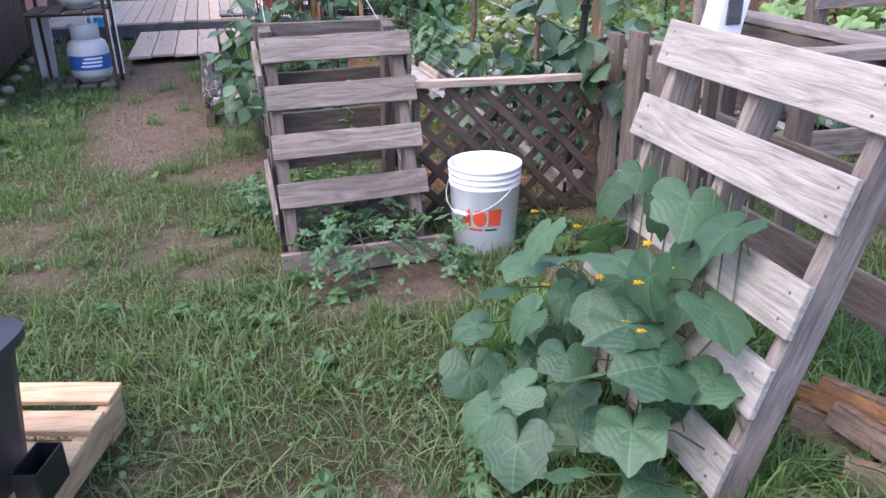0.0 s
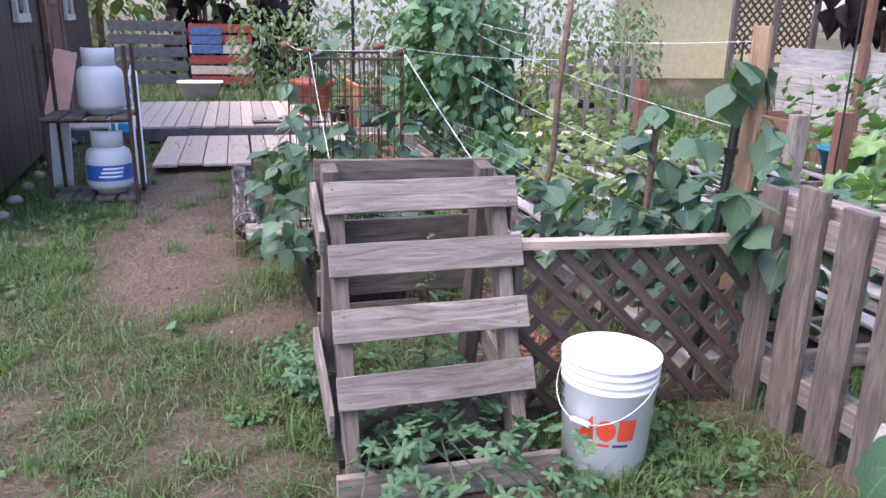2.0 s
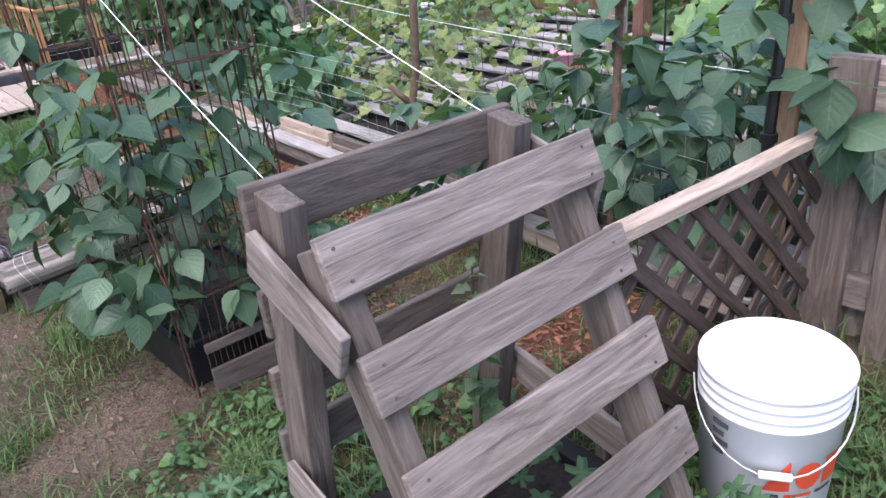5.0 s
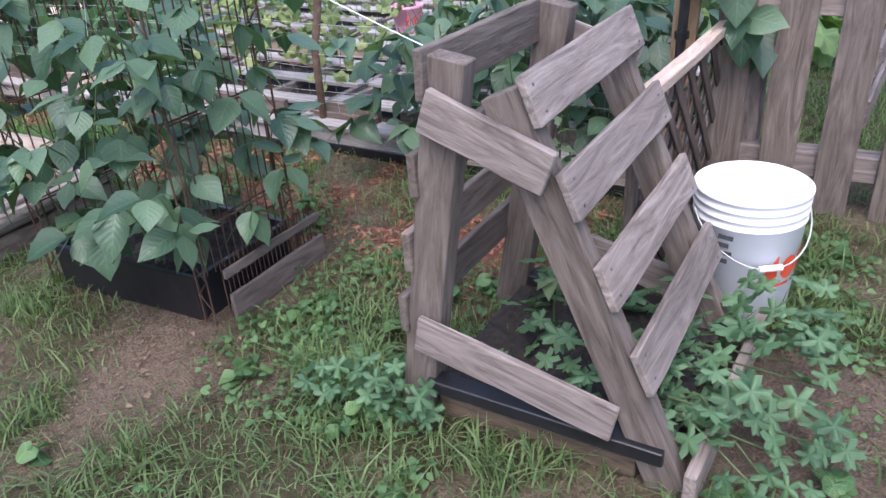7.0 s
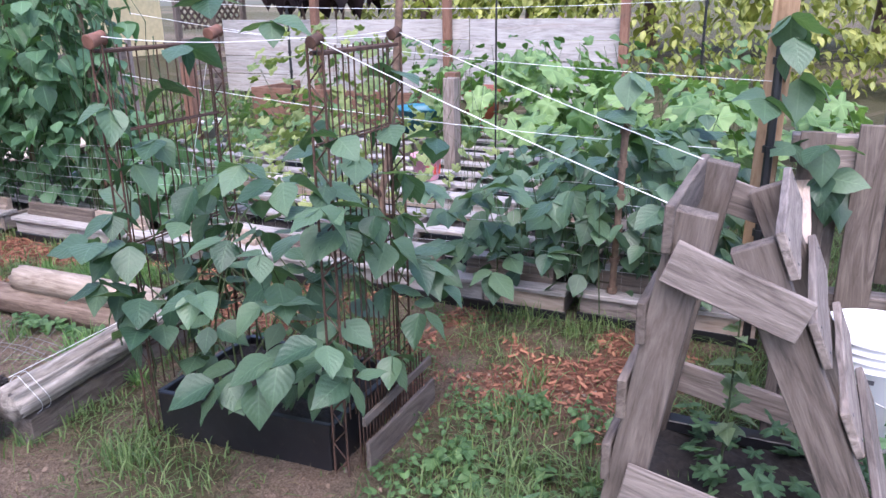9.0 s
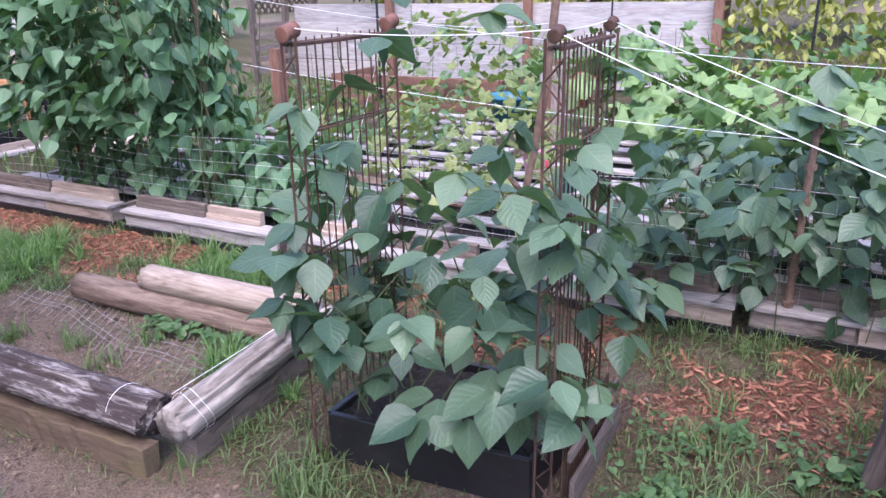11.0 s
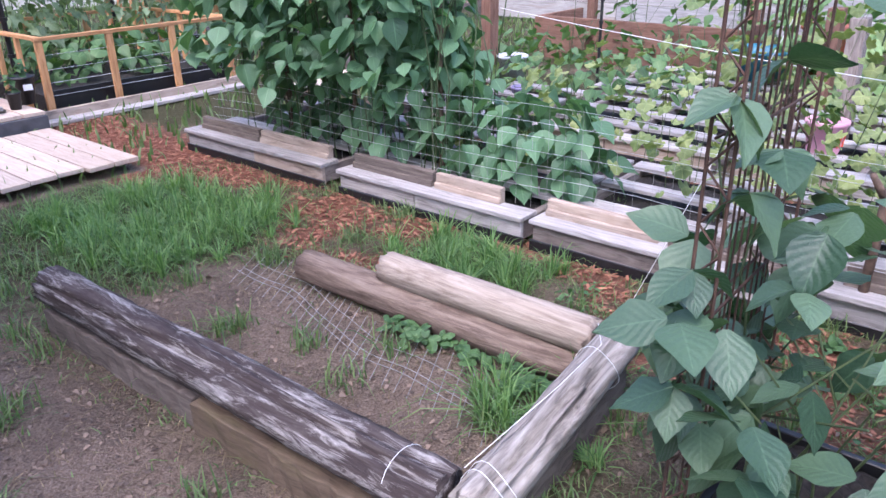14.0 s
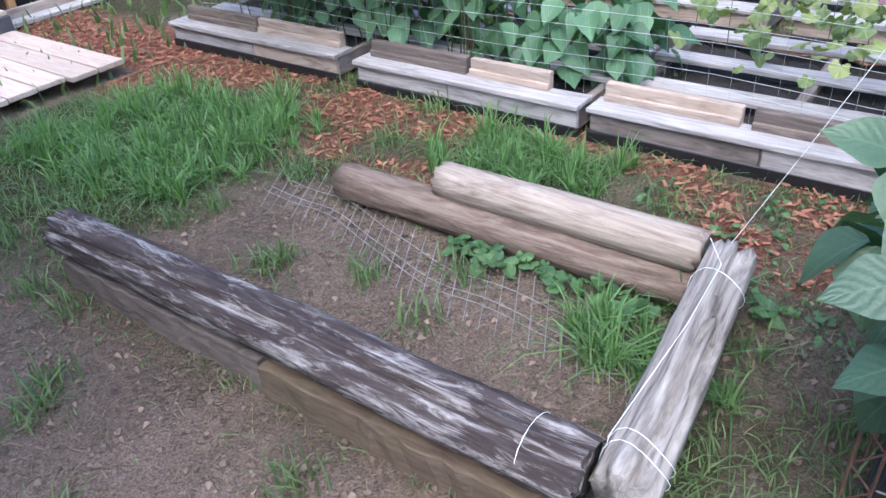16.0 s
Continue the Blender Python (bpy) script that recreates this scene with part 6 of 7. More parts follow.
greens("squash_patch", 260, (4.2, 6.6, 2.6, 4.9, 0.1, 0.68), squash_leaves, (0.16, 0.26), "sprawling squash plants with lobed leaves", "squash plants")
greens("squash_patch", 150, (5.3, 6.8, 4.4, 6.2, 0.1, 0.85), squash_leaves, (0.16, 0.26), "bright green squash leaves by the far fence", "squash plants")
greens("leafy_bed", 420, (3.8, 6.6, 6.2, 8.8, 0.05, 0.45), weed_leaves, (0.07, 0.12), "low leafy greens in the far beds", "vegetables")
greens("pepper_row", 300, (6.3, 7.6, 3.0, 8.2, 0.3, 0.95), weed_leaves, (0.08, 0.13), "pepper plants along the far fence", "vegetables")
greens("bed_greens", 160, (3.75, 4.7, 3.3, 4.6, 0.1, 0.55), bean_leaves, (0.09, 0.14), "young bean plants in the second row", "bean plants")
for k, (u, v, h) in enumerate(((2.5, 10.9, 1.7), (3.1, 11.2, 1.85), (3.8, 11.0, 1.75), (4.5, 11.4, 1.9), (5.2, 11.2, 1.8), (2.0, 12.4, 1.6), (6.0, 11.6, 1.7), (6.9, 12.0, 1.75), (1.2, 12.8, 1.5))):
    ob = thing("tomato_plant", G(u, v), "tall airy tomato plant with pale green leaflets", "tomato plant", "tomato plants")
    ps = [leaf_pose(p, o, rnd.uniform(0.06, 0.125), 0.35) for p, o in box_points(400, u - 0.42, u + 0.42, v - 0.38, v + 0.38, 0.25, h, 0.1)]
    crowd("foliage", tomato_leaves, ps, ob)
    for j in range(6):
        stem(ob, [G(u, v, 0), G(u + rnd.uniform(-.15, .15), v + rnd.uniform(-.1, .1), h * 0.5), G(u + rnd.uniform(-.35, .35), v + rnd.uniform(-.3, .3), h * rnd.uniform(0.7, 0.92))], 0.005, 5)


# ---- cedar frame beds ----
def cedar_frame(u0, u1, v0, v1, label):
    ob = thing("cedar_bed_frame", G((u0 + u1) / 2, (v0 + v1) / 2), label, "bed frame", "cedar bed frames")
    zt = 0.56
    n = 4
    for v in (v0, v1):
        for k in range(n):
            u = u0 + (u1 - u0) * k / (n - 1)
            board("post", G(u, v, 0), G(u, v, zt), 0.05, 0.03, M_ORANGE, ob, up=(SU, -CU, 0), seg=2)
        board("top_rail", G(u0 - 0.03, v, zt + 0.01), G(u1 + 0.03, v, zt + 0.01), 0.045, 0.025, M_ORANGE, ob, seg=2)
        board("base_board", G(u0 - 0.1, v - 0.045, 0.05), G(u1 + 0.1, v - 0.045, 0.05), 0.03, 0.09, M_TAN, ob)
        board("sill", G(u0 - 0.12, v - 0.12, 0.025), G(u1 + 0.12, v - 0.12, 0.025), 0.12, 0.025, M_PALE, ob)
    for u in (u0, u1):
        for k in range(1, 4):
            v = v0 + (v1 - v0) * k / 4
            board("post", G(u, v, 0), G(u, v, zt), 0.04, 0.03, M_ORANGE, ob, up=(CU, SU, 0), seg=2)
        board("top_rail", G(u, v0, zt + 0.012), G(u, v1, zt + 0.012), 0.04, 0.025, M_ORANGE, ob, seg=2)
    bm = bmesh.new()
    for z in (0.18, 0.27, 0.36, 0.46):
        tube(bm, G(u0, v0, z), G(u1, v0, z), 0.0015, 4)
    part("wires", bm, M_WIRE, ob, m=Matrix())
    board("liner", G(u0, v0 + 0.08, 0.1), G(u1, v0 + 0.08, 0.1), 0.02, 0.2, M_BLACK, ob, label="black plastic bed liner")
    board("soil", G(u0 + 0.02, (v0 + v1) / 2, 0.1), G(u1 - 0.02, (v0 + v1) / 2, 0.1), v1 - v0 - 0.2, 0.14, M_SOIL, ob)


cedar_frame(2.22, 3.75, 9.85, 11.2, "orange cedar rail frame round a vegetable bed")
cedar_frame(4.2, 6.2, 11.6, 12.6, "orange cedar rail frame at the back")
greens("pepper_plants", 190, (2.35, 3.7, 9.95, 11.1, 0.15, 0.5), weed_leaves, (0.09, 0.15), "low pepper plants inside the cedar frame", "vegetables")

# ---- far side: fence, lattice screen, posts ----
ff = thing("sheet_fence", G(8.8, 7.9), "grey weathered board and sheet fence", "fence")
for k in range(4):
    for j in range(3):
        v0 = 4.95 + j * 1.98
        board("fence_board", G(8.8 + 0.006 * (k % 2), v0, 0.17 + 0.255 * k), G(8.8 + 0.006 * (k % 2), v0 + 1.97, 0.17 + 0.255 * k + rnd.uniform(-0.01, 0.01)), 0.025, 0.25, M_METALSHEET, ff)
for v in (4.95, 7.2, 9.2):
    board("fence_post", G(8.72, v, 0), G(8.72, v, 1.9), 0.1, 0.09, M_REDWOOD, ff, up=(CU, SU, 0))
board("rear_rail", G(8.83, 4.95, 0.7), G(8.83, 10.9, 0.7), 0.03, 0.1, M_GREY, ff)
sc = thing("lattice_screen", G(8.7, 11.0), "tall brown lattice screen between posts", "lattice")
for lay, sgn in ((0, 1), (1, -1)):
    for k in range(-12, 14):
        u0 = 8.0 + 0.13 * k
        pts = [f for f in np.linspace(0, 1, 81) if 8.0 <= u0 + sgn * 1.4 * f + (1.4 if sgn < 0 else 0) <= 9.35]
        if len(pts) < 5:
            continue
        a, b = pts[0], pts[-1]
        base = u0 + (1.4 if sgn < 0 else 0)
        board("lath", G(base + sgn * 1.4 * a, 11.0 + 0.01 * lay, 0.95 + 1.4 * a), G(base + sgn * 1.4 * b, 11.0 + 0.01 * lay, 0.95 + 1.4 * b), 0.035, 0.009, M_LATTICE, sc, up=(SU, -CU, 0), seg=1)
for u in (7.97, 8.68, 9.38):
    board("post", G(u, 10.96, 0), G(u, 10.96, 2.45), 0.09, 0.06, M_BROWNGREY, sc, up=(SU, -CU, 0))
for k in range(5):
    board("low_slat", G(7.97, 10.93, 0.2 + 0.15 * k), G(9.38, 10.93, 0.2 + 0.15 * k), 0.02, 0.07, M_GREY, sc)
pallet_upright("far_pallet", G(4.4, 9.4), G(5.6, 9.4), 0.0, 0.95, 8, M_GREY, "grey picket-like pallet behind the far beds", "far pallets", vertical=True, w=0.07)
pallet_upright("far_pallet", G(3.25, 2.6), G(4.45, 2.55), 0.05, 1.1, 5, M_GREY, "grey slatted pallet standing beyond the corner", "far pallets", w=0.12)
mo = thing("crescent_ornament", G(8.2, 10.88, 1.9), "dark crescent moon ornament hung on the screen", "ornament")
bm = bmesh.new()
pts = [Vector((0.13 * math.cos(a), 0, 0.13 * math.sin(a))) for a in np.linspace(0.9, 5.4, 16)]
for k, (a, b) in enumerate(zip(pts, pts[1:])):
    tube(bm, a, b, 0.008 + 0.02 * math.sin(math.pi * k / 15), 8, 0.008 + 0.02 * math.sin(math.pi * (k + 1) / 15))
part("crescent", bm, M_INK, mo, m=Matrix.Translation(G(8.2, 10.88, 1.95)) @ Matrix.Rotation(radians(28), 4, "Z"), smooth=True)
for u, v, h in ((4.62, 5.31, 0.76), (5.25, 5.58, 0.74), (4.9, 8.0, 0.8)):
    ob = thing("timber_post", G(u, v), "short red-brown square timber post in the beds", "post", "timber posts")
    board("post", G(u, v, 0), G(u, v, h), 0.11, 0.09, M_REDWOOD if v > 5.5 else M_GREY, ob, up=(SU, -CU, 0))
pp = thing("pink_pot", G(4.11, 5.27, 0.137), "pink flower pot with ribbon shapes on a board", "flower pot")
bm = bmesh.new()
lathe(bm, [(0.075, 0), (0.08, 0.01), (0.1, 0.15), (0.108, 0.152), (0.108, 0.17), (0.1, 0.172), (0.09, 0.14)], 28)
part("pot_body", bm, M_PINK, pp, smooth=True)
for k in range(5):
    a = radians(-150 + k * 34)
    bm = bmesh.new()
    q = [Vector(((0.089 + 0.06 * z) * math.cos(a + d), (0.089 + 0.06 * z) * math.sin(a + d), 0.04 + z)) for d, z in ((-0.12, 0), (0.08, 0.05), (0.0, 0.075), (-0.08, 0.05), (0.12, 0))]
    rope(bm, q, 0.004, 5)
    part("ribbon_mark", bm, M_RED, pp)
leaves(pp, weed_leaves[:1], [leaf_pose(G(4.11, 5.27, 0.3 + rnd.uniform(0, 0.1)), (rnd.gauss(0, 1), rnd.gauss(0, 1)), 0.08, 0.1) for _ in range(14)])
tp = thing("teal_trug", G(5.9, 6.2, 0.135), "dark teal plastic trug among the beds", "tub")
bm = bmesh.new()
lathe(bm, [(0.16, 0), (0.22, 0.2), (0.235, 0.2), (0.235, 0.225), (0.21, 0.2), (0.15, 0.03)], 30)
part("tub_body", bm, M_TEAL, tp, smooth=True)
rp = thing("clay_bowl", G(6.7, 5.9), "shallow clay planter bowl near the fence", "flower pot")
bm = bmesh.new()
lathe(bm, [(0.15, 0.0), (0.16, 0.3), (0.24, 0.42), (0.26, 0.43), (0.26, 0.46), (0.22, 0.44)], 28)
part("pot_body", bm, M_TERRA, rp, smooth=True)
rb = thing("raised_bed_box", G(6.9, 7.6), "red-brown raised board bed", "garden bed")
board("front_board", G(6.5, 6.6, 0.2), G(6.5, 8.6, 0.2), 0.04, 0.4, M_REDWOOD, rb)
board("end_board", G(6.52, 6.6, 0.2), G(7.4, 6.6, 0.2), 0.04, 0.38, M_REDWOOD, rb)
board("end_board", G(6.52, 8.6, 0.2), G(7.4, 8.6, 0.2), 0.04, 0.38, M_REDWOOD, rb)
for u, v, z, r_, h, mt, lab in ((5.0, 7.85, 0.1, 0.12, 0.18, M_TANK, "pale blue-grey glazed pot among the far beds"), (4.42, 7.38, 0.06, 0.06, 0.12, M_PURPLE, "small dull purple pot beside the far bed")):
    fp = thing("garden_pot", G(u, v, 0.0), lab, "flower pot", "far pots")
    bm = bmesh.new()
    lathe(bm, [(r_ * 0.75, 0), (r_, h + z - 0.02), (r_ * 1.08, h + z - 0.02), (r_ * 1.08, h + z), (r_ * 0.92, h + z), (r_ * 0.8, h * 0.8 + z)], 24)
    part("pot_body", bm, mt, fp, smooth=True)
    bm = bmesh.new()
    lathe(bm, [(r_ * 0.86, h * 0.85 + z), (r_ * 0.8, h * 0.88 + z), (0.01, h * 0.9 + z)], 16)
    part("soil", bm, M_SOIL, fp)
hook = thing("hanging_feeder", G(4.64, 5.0), "grey tube feeder on a thin shepherd's hook", "bird feeder")
bm = bmesh.new()
rope(bm, [G(4.7, 5.0, 0), G(4.7, 5.0, 1.9), G(4.67, 5.0, 1.98), G(4.64, 5.0, 1.9)], 0.007, 6)
part("hook_pole", bm, M_BLACK, hook, m=Matrix())
bm = bmesh.new()
lathe(bm, [(0.03, 0), (0.045, 0.02), (0.045, 0.26), (0.02, 0.3)], 16)
part("tube", bm, M_TANK, hook, m=Matrix.Translation(G(4.64, 5.0, 1.6)))
deck2 = plank_pad("far_boardwalk", 3.6, 4.9, 8.9, 9.25, 0.08, "v", 9, M_BEIGE, "pale slatted boardwalk beyond the far beds")


# ---- trees ----
def tree(x, y, h, w, n, meshes, label, leaf=(0.3, 0.5)):
    ob = thing("tree", (x, y, 0), label, "tree", "background trees", turn=0)
    r = random.Random(x * 7 + y)
    bm = bmesh.new()
    tube(bm, (x, y, 0), (x + 0.2, y, h * 0.55), 0.22, 9, 0.12)
    blobs = []
    for k in range(9):
        a, z = r.uniform(0, 6.28), h * r.uniform(0.3, 0.9)
        tip = Vector((x + w * 0.4 * math.cos(a), y + w * 0.4 * math.sin(a), z))
        tube(bm, (x + 0.1, y, z * 0.55), tip, 0.08, 6, 0.03)
        blobs.append((tip, w * r.uniform(0.2, 0.34)))
    part("trunk", bm, M_BARK, ob, m=Matrix())
    ps = []
    for k in range(n):
        c, rr = r.choice(blobs)
        d = Vector((r.gauss(0, 1), r.gauss(0, 1), r.gauss(0, 0.8))).normalized() * rr * r.uniform(0.5, 1.05)
        ps.append(leaf_pose(c + d, d, r.uniform(*leaf), 0.6, r))
    crowd("crown", meshes, ps, ob)


tree(-13.5, 19.5, 9, 8, 2600, tree_leaves, "leafy green tree behind the pallet fence")
tree(-9.5, 21.0, 8, 6, 2000, tree_leaves, "green tree beside the cream building")
# these trees and the hedge get their sunlit look from the leaf colour
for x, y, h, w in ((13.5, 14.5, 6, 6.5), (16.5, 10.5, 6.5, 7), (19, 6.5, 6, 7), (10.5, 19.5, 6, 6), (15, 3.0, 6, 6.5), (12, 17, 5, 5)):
    tree(x, y, h, w, 1900, treeyel_leaves, "yellow-green tree beyond the fence, sunlight painted into its leaf colour")
hedge = thing("hedge", (12.5, 10.5, 0), "rough hedge behind the far fence, sunlight painted into its leaf colour", "hedge", turn=0)
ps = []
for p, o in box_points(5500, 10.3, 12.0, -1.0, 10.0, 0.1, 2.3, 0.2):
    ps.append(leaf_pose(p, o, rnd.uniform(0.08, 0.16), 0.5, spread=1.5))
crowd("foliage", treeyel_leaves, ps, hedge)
hl = thing("hedge", G(-3.6, 17.0), "dark green hedge beside the house end", "hedge")
ps = [leaf_pose(p, o, rnd.uniform(0.12, 0.22), 0.5) for p, o in box_points(1800, -7.0, 0.2, 17.0, 18.6, 0.1, 3.2, 0.3)]
crowd("foliage", tree_leaves, ps, hl)


# ---- grass, chips and weeds ----
def scatter(n, u0, u1, v0, v1, r):
    u, v = r.uniform(u0, u1, n), r.uniform(v0, v1, n)
    return CU * u - SU * v, SU * u + CU * v


def blades(name, x, y, hgt, wid, mat, label, bend=0.6, r=rng, heading=None):
    n = len(x)
    z = height(x, y)
    a = r.uniform(0, math.tau, n) if heading is None else heading
    lean_ = np.abs(r.normal(0, bend, n))
    dx, dy = np.cos(a), np.sin(a)
    px, py = -dy, dx
    V = np.zeros((n, 7, 3))
    for k, (t, w) in enumerate(((0.0, 1.0), (0.4, 0.8), (0.75, 0.5))):
        off = hgt * lean_ * t * t
        for s, j in ((-1, 2 * k), (1, 2 * k + 1)):
            V[:, j, 0] = x + dx * off + px * wid * w * s * 0.5
            V[:, j, 1] = y + dy * off + py * wid * w * s * 0.5
            V[:, j, 2] = z + hgt * t * np.sqrt(np.clip(1 - 0.35 * lean_ * t, 0.1, 1)) - 0.003
    off = hgt * lean_
    V[:, 6, 0], V[:, 6, 1], V[:, 6, 2] = x + dx * off, y + dy * off, z + hgt * np.sqrt(np.clip(1 - 0.75 * np.minimum(lean_, 1.2), 0.08, 1))
    F = np.array([[0, 1, 3], [0, 3, 2], [2, 3, 5], [2, 5, 4], [4, 5, 6]])
    faces = (F[None] + 7 * np.arange(n)[:, None, None]).reshape(-1, 3)
    me = bpy.data.meshes.new(name)
    me.vertices.add(n * 7)
    me.vertices.foreach_set("co", V.reshape(-1).astype(np.float32))
    me.loops.add(faces.size)
    me.loops.foreach_set("vertex_index", faces.reshape(-1).astype(np.int32))
    me.polygons.add(len(faces))
    me.polygons.foreach_set("loop_start", np.arange(0, faces.size, 3, dtype=np.int32))
    me.update()
    me.uv_layers.new(name="UVMap")
    me.materials.append(mat)
    me.polygons.foreach_set("use_smooth", [True] * len(me.polygons))
    return tagged(new(name, me), label, "grass", kind="stuff")


x, y = scatter(300000, -3.2, 4.5, 0.3, 8.3, rng)
g, mu, we, lu = cover(x, y)
keep = rng.random(len(x)) < 0.62 * g
x, y, g, lu = x[keep], y[keep], g[keep], lu[keep]
blades("lawn_grass", x, y, (0.018 + 0.05 * rng.random(len(x)) ** 1.5) * (0.45 + 0.8 * g), 0.0035 + 0.003 * rng.random(len(x)), L_GRASS, "patchy short lawn grass", 1.3)
x, y = scatter(90000, -3.2, 3.0, 0.3, 8.0, rng)
g, mu, we, lu = cover(x, y)
keep = rng.random(len(x)) < 0.16 + 0.3 * g
x, y = x[keep], y[keep]
blades("thatch", x, y, 0.012 + 0.03 * rng.random(len(x)), 0.0025 + 0.0015 * rng.random(len(x)), L_THATCH, "flattened dead brown grass between the tufts", 2.6)
cx, cy = scatter(5200, 0.95, 2.9, 0.5, 8.2, rng)
g, mu, we, lu = cover(cx, cy)
cv = -SU * cx + CU * cy
keep = (rng.random(len(cx)) < 0.95 * lu ** 1.5) & ((cv < 2.2) | (cv > 4.95))
cx, cy = cx[keep], cy[keep]
size = 0.5 + 0.9 * rng.random(len(cx)) ** 1.4
n_blade = 26
cx, cy, size = np.repeat(cx, n_blade), np.repeat(cy, n_blade), np.repeat(size, n_blade)
way = rng.uniform(0, math.tau, len(cx))
off = 0.022 * rng.random(len(cx))
blades("tall_grass", cx + off * np.cos(way), cy + off * np.sin(way), (0.05 + 0.10 * rng.random(len(cx))) * size, 0.004 + 0.005 * rng.random(len(cx)), L_LUSH, "lush tall grass clumps beside the log bed", 0.95, heading=way)
x, y = scatter(16000, -3.0, 4.2, 0.5, 8.2, rng)
g, mu, we, lu = cover(x, y)
keep = rng.random(len(x)) < 0.35 + 0.3 * (1 - g)
x, y = x[keep], y[keep]
blades("dry_straw", x, y, 0.012 + 0.02 * rng.random(len(x)), 0.003 + 0 * x, L_DRY, "dry straw bits on bare earth", 2.2)
# tufts of coarser grass
tx, ty = scatter(1500, -2.5, 3.2, 0.6, 7.5, rng)
g, mu, we, lu = cover(tx, ty)
tk = rng.random(len(tx)) < 0.05 + 0.8 * g ** 2
tx, ty = np.repeat(tx[tk], 38), np.repeat(ty[tk], 38)
tx, ty = tx + rng.normal(0, 0.035, len(tx)), ty + rng.normal(0, 0.035, len(ty))
for tu, tv in ((0.5, 6.46), (0.42, 6.4), (0.28, 6.05), (0.62, 5.72), (0.45, 5.35), (1.15, 6.39), (1.2, 6.36), (1.27, 6.08), (0.12, 6.2), (0.05, 5.9), (0.7, 6.9), (1.3, 6.8)):
    q = G(tu, tv)
    tx = np.concatenate([tx, q.x + rng.normal(0, 0.03, 46)])
    ty = np.concatenate([ty, q.y + rng.normal(0, 0.03, 46)])
blades("grass_tufts", tx, ty, 0.04 + 0.075 * rng.random(len(tx)), 0.0045 + 0.003 * rng.random(len(tx)), L_GRASS, "coarse grass tufts in the lawn", 1.0)
x, y = scatter(30000, -9, 9, 8.3, 22, rng)
blades("far_grass", x, y, 0.06 + 0.08 * rng.random(len(x)), 0.02 + 0 * x, L_GRASS, "grass beyond the garden", 0.6)

chip = bpy.data.meshes.new("chip")
chip.from_pydata([(0, -0.2, 0), (1, -0.12, 0.02), (1, 0.15, 0), (0, 0.2, 0.03), (0.1, -0.1, 0.12), (0.9, -0.02, 0.1)], [], [(0, 1, 5, 4), (4, 5, 2, 3), (0, 4, 3), (1, 2, 5)])
chip.uv_layers.new(name="UVMap")
chip.materials.append(M_CHIP)
x, y = scatter(44000, 1.5, 3.7, 3.2, 10.3, rng)
g, mu, we, lu = cover(x, y)
keep = rng.random(len(x)) < 0.75 * mu
chips = [Matrix.Translation((a, b, float(height(a, b)) + 0.006)) @ Euler((rnd.uniform(-.3, .3), rnd.uniform(-.3, .3), rnd.uniform(0, 6.28))).to_matrix().to_4x4() @ Matrix.Scale(0.01 + 0.03 * rnd.random() ** 1.6, 4) for a, b in zip(x[keep], y[keep])]
tagged(crowd("mulch_chips", [chip], chips, None), "loose red-brown wood chip mulch", "mulch")
clod_mat = leafy("earth_clod", (0.09, 0.062, 0.045), (0.27, 0.195, 0.145), trans=0.0, vein=0.0, rough=0.95, spec=0.1)
clod = bpy.data.meshes.new("clod")
clod.from_pydata([(-0.5, -0.4, 0), (0.5, -0.3, 0), (0.45, 0.45, 0), (-0.4, 0.5, 0), (0.05, 0.1, 0.6), (-0.2, -0.1, 0.5)], [], [(0, 1, 4, 5), (1, 2, 4), (2, 3, 4), (3, 5, 4), (3, 0, 5)])
clod.uv_layers.new(name="UVMap")
clod.materials.append(clod_mat)
x, y = scatter(30000, -0.9, 1.9, 3.2, 7.6, rng)
g, mu, we, lu = cover(x, y)
keep = rng.random(len(x)) < 0.8 * (1 - g) ** 2
cl_ = [Matrix.Translation((a, b, float(height(a, b)) + 0.001)) @ Matrix.Rotation(rnd.uniform(0, 6.28), 4, "Z") @ Matrix.Scale(0.002 + 0.006 * rnd.random() ** 4, 4) for a, b in zip(x[keep], y[keep])]
tagged(crowd("earth_crumbs", [clod], cl_, None), "small crumbs and clods of bare earth", "soil")
dead = strip_leaf("dead_leaf", leafy("brown_dead_leaf", (0.075, 0.05, 0.036), (0.29, 0.205, 0.145), trans=0.1, vein=0.05), BEANW, 1.0, 0.3, 0.2, 2)
x, y = scatter(13000, -0.8, 1.9, 3.2, 7.6, rng)
g, mu, we, lu = cover(x, y)
keep = rng.random(len(x)) < 0.9 * (1 - g) ** 2
dl_ = [Matrix.Translation((a, b, float(height(a, b)) + 0.006)) @ Euler((rnd.uniform(-.4, .4), rnd.uniform(-.2, .3), rnd.uniform(0, 6.28))).to_matrix().to_4x4() @ Matrix.Scale(0.007 + 0.018 * rnd.random() ** 2, 4) for a, b in zip(x[keep], y[keep])]
tagged(crowd("leaf_litter", [dead], dl_, None), "brown leaf litter on bare earth", "leaf litter")

twig = bpy.data.meshes.new("twig")
tv, tf = [], []
for k in range(4):
    for j in range(3):
        tv.append((k / 3, 0.05 * math.sin(k * 1.7) + 0.011 * math.cos(j * 2.094), 0.012 + 0.011 * math.sin(j * 2.094)))
for k in range(3):
    for j in range(3):
        tf.append((3 * k + j, 3 * k + (j + 1) % 3, 3 * k + 3 + (j + 1) % 3, 3 * k + 3 + j))
twig.from_pydata(tv, [], tf)
twig.uv_layers.new(name="UVMap")
twig.materials.append(leafy("dry_twig", (0.07, 0.045, 0.032), (0.30, 0.22, 0.15), trans=0.0, vein=0.0, rough=0.9))
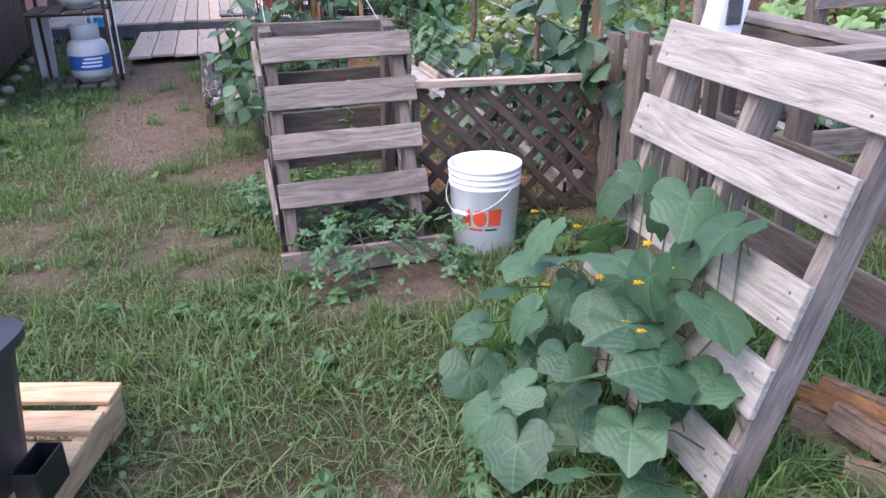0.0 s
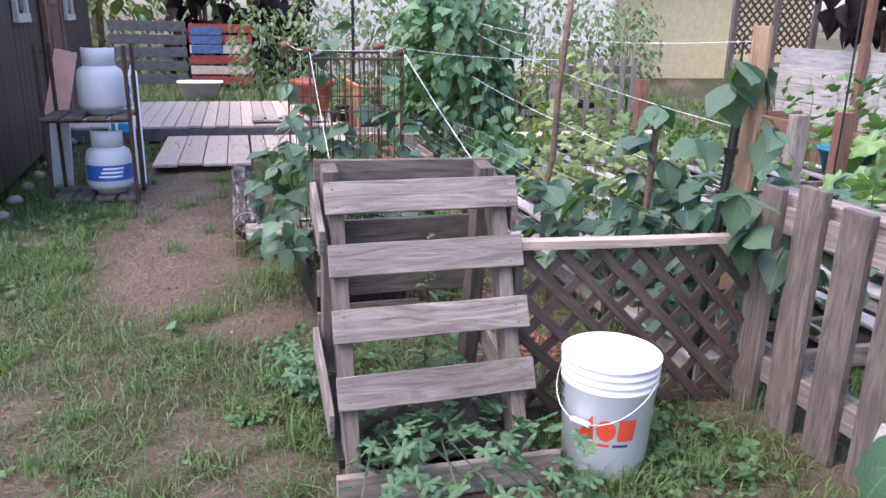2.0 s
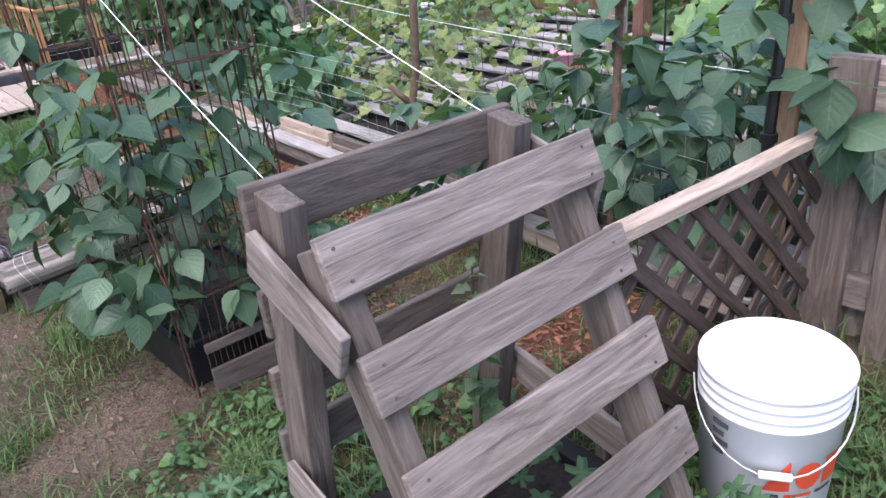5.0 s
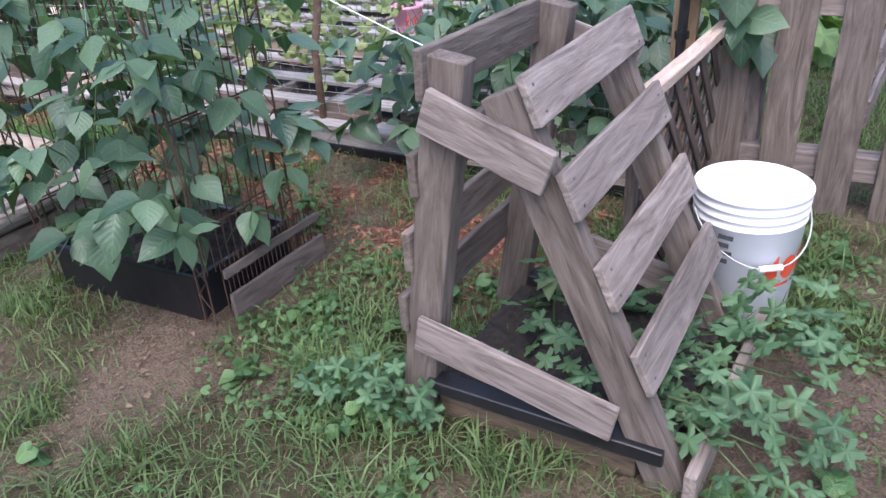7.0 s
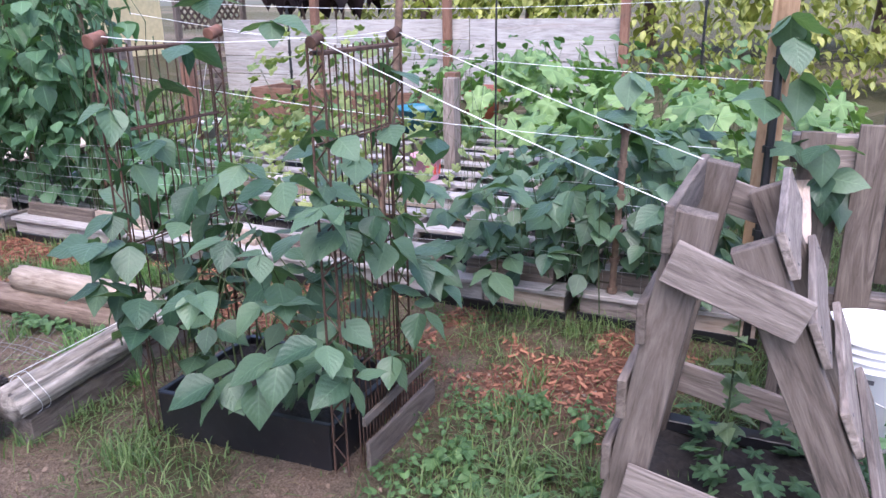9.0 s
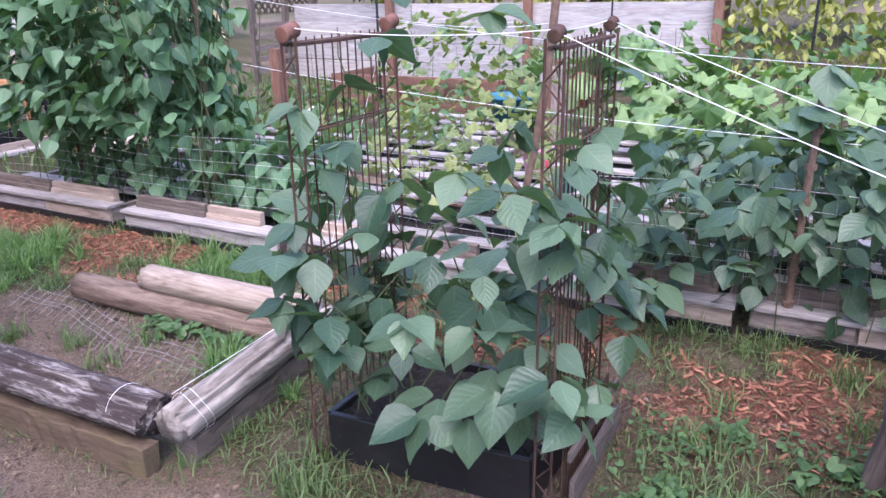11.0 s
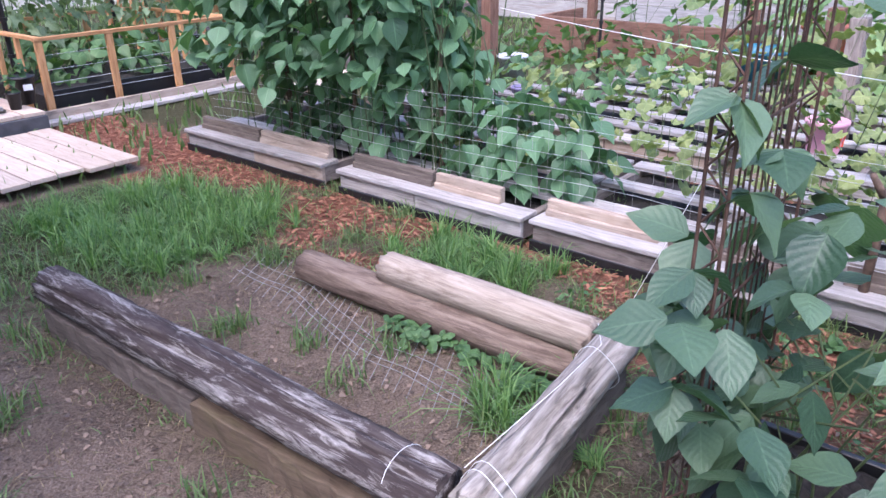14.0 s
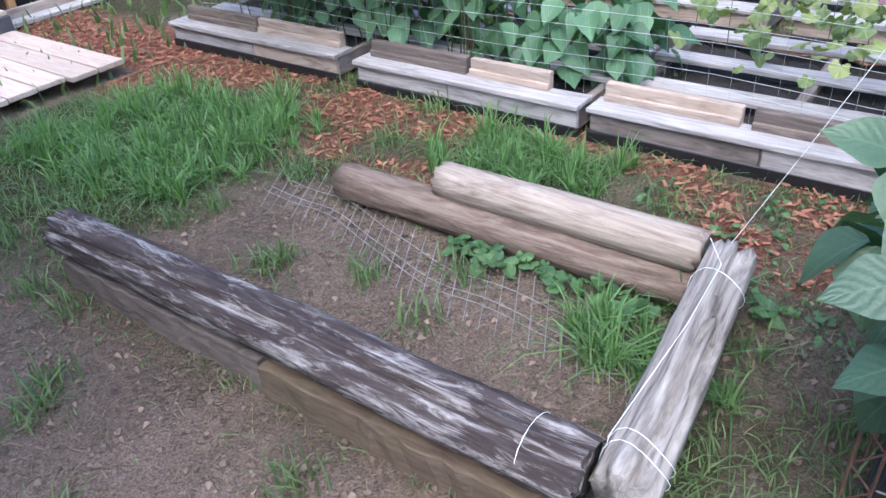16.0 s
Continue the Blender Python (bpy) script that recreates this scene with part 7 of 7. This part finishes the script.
x, y = scatter(4200, -0.9, 2.0, 2.8, 7.6, rng)
g, mu, we, lu = cover(x, y)
keep = rng.random(len(x)) < 0.75 * (1 - g)
tw_ = [Matrix.Translation((a, b, float(height(a, b)) + 0.003)) @ Matrix.Rotation(rnd.uniform(0, 6.28), 4, "Z") @ Matrix.Scale(0.02 + 0.08 * rnd.random() ** 2, 4) for a, b in zip(x[keep], y[keep])]
tagged(crowd("fallen_twigs", [twig], tw_, None), "dry twigs and straw on the mud", "twigs")

wp = []
for k in range(420):
    u, v = rnd.choice(((rnd.uniform(0.9, 1.75), rnd.uniform(3.3, 4.0)), (rnd.uniform(1.6, 2.3), rnd.uniform(4.2, 5.6)), (rnd.uniform(1.7, 2.4), rnd.uniform(2.4, 2.95)), (rnd.uniform(0.2, 1.9), rnd.uniform(1.0, 2.6)), (rnd.uniform(-1.8, 1.2), rnd.uniform(1.6, 4.2)), (rnd.uniform(-0.6, 0.0), rnd.uniform(4.6, 6.6))))
    big = rnd.random() < 0.22
    n = rnd.randrange(7, 12)
    for j in range(n):
        a = math.tau * j / n + rnd.uniform(-0.3, 0.3)
        q = G(u, v) + Vector((math.cos(a), math.sin(a), 0)) * (0.012 if big else rnd.uniform(0, 0.07))
        wp.append(leaf_pose(Vector((q.x, q.y, rnd.uniform(0.012, 0.05))), (math.cos(a), math.sin(a)), rnd.uniform(0.03, 0.055) if big else rnd.uniform(0.014, 0.03), -0.1 if big else 0.1, spread=0.2))
tagged(crowd("low_weeds", weed_leaves, wp, None), "low broadleaf weeds in the grass", "weeds")
cp = []
for k in range(110):
    v = rnd.uniform(5.3, 5.95)
    u = 1.545 - abs(rnd.gauss(0, 0.05)) - 0.12 * max(0, 5.6 - v) * rnd.random()
    cp.append(leaf_pose(G(u, v, rnd.uniform(0.025, 0.06)), (rnd.gauss(0, 1), rnd.gauss(0, 1)), rnd.uniform(0.03, 0.05), 0.15))
tagged(crowd("ground_ivy", ivy_leaves, cp, None), "round-leaved ground ivy along the brown log", "weeds")

# ---- split firewood behind the leaning pallet ----
for k, (u, v, z, a, r_) in enumerate(((2.36, 1.22, 0.05, 10, 0.05), (2.46, 1.24, 0.05, -8, 0.055), (2.41, 1.2, 0.135, 4, 0.05), (2.35, 1.02, 0.045, 25, 0.045), (2.47, 1.05, 0.05, -20, 0.05), (2.42, 1.34, 0.05, 14, 0.048), (2.37, 1.12, 0.115, -12, 0.04), (2.46, 1.14, 0.12, 22, 0.042))):
    fw = thing("firewood_log", G(u, v), "short split orange-brown firewood log with dark bark", "firewood", "firewood pile")
    r_, n = r_ * 0.8, 0.19
    d = Vector((math.cos(radians(28 - 70 + a)), math.sin(radians(28 - 70 + a)), 0)) * n / 2
    bm = bmesh.new()
    rows = []
    fm, fl = frame_of(G(u, v, z) - d, G(u, v, z) + d)
    for x_ in (0, 0.3, 0.7, 1):
        rows.append([bm.verts.new((fl * x_, r_ * c_ * rnd.uniform(0.93, 1.07), r_ * s2 * rnd.uniform(0.93, 1.07))) for c_, s2 in ((-1, -0.9), (0.2, -1.0), (0.95, -0.5), (1.0, 0.3), (0.4, 0.9), (-0.2, 0.95), (-0.7, 0.3))])
    for p, q in zip(rows, rows[1:]):
        for jj in range(7):
            bm.faces.new((p[jj], q[jj], q[(jj + 1) % 7], p[(jj + 1) % 7]))
    bm.faces.new(rows[0])
    bm.faces.new(rows[-1][::-1])
    bmesh.ops.recalc_face_normals(bm, faces=bm.faces)
    part("split_wood", bm, M_FIREWOOD if k % 3 else M_LOGBARK, fw, m=fm)
    board("bark_strip", G(u, v, z + r_ * 0.93) - d * 0.9, G(u, v, z + r_ * 0.93) + d * 0.8, r_ * 0.7, 0.008, M_BARK, fw)
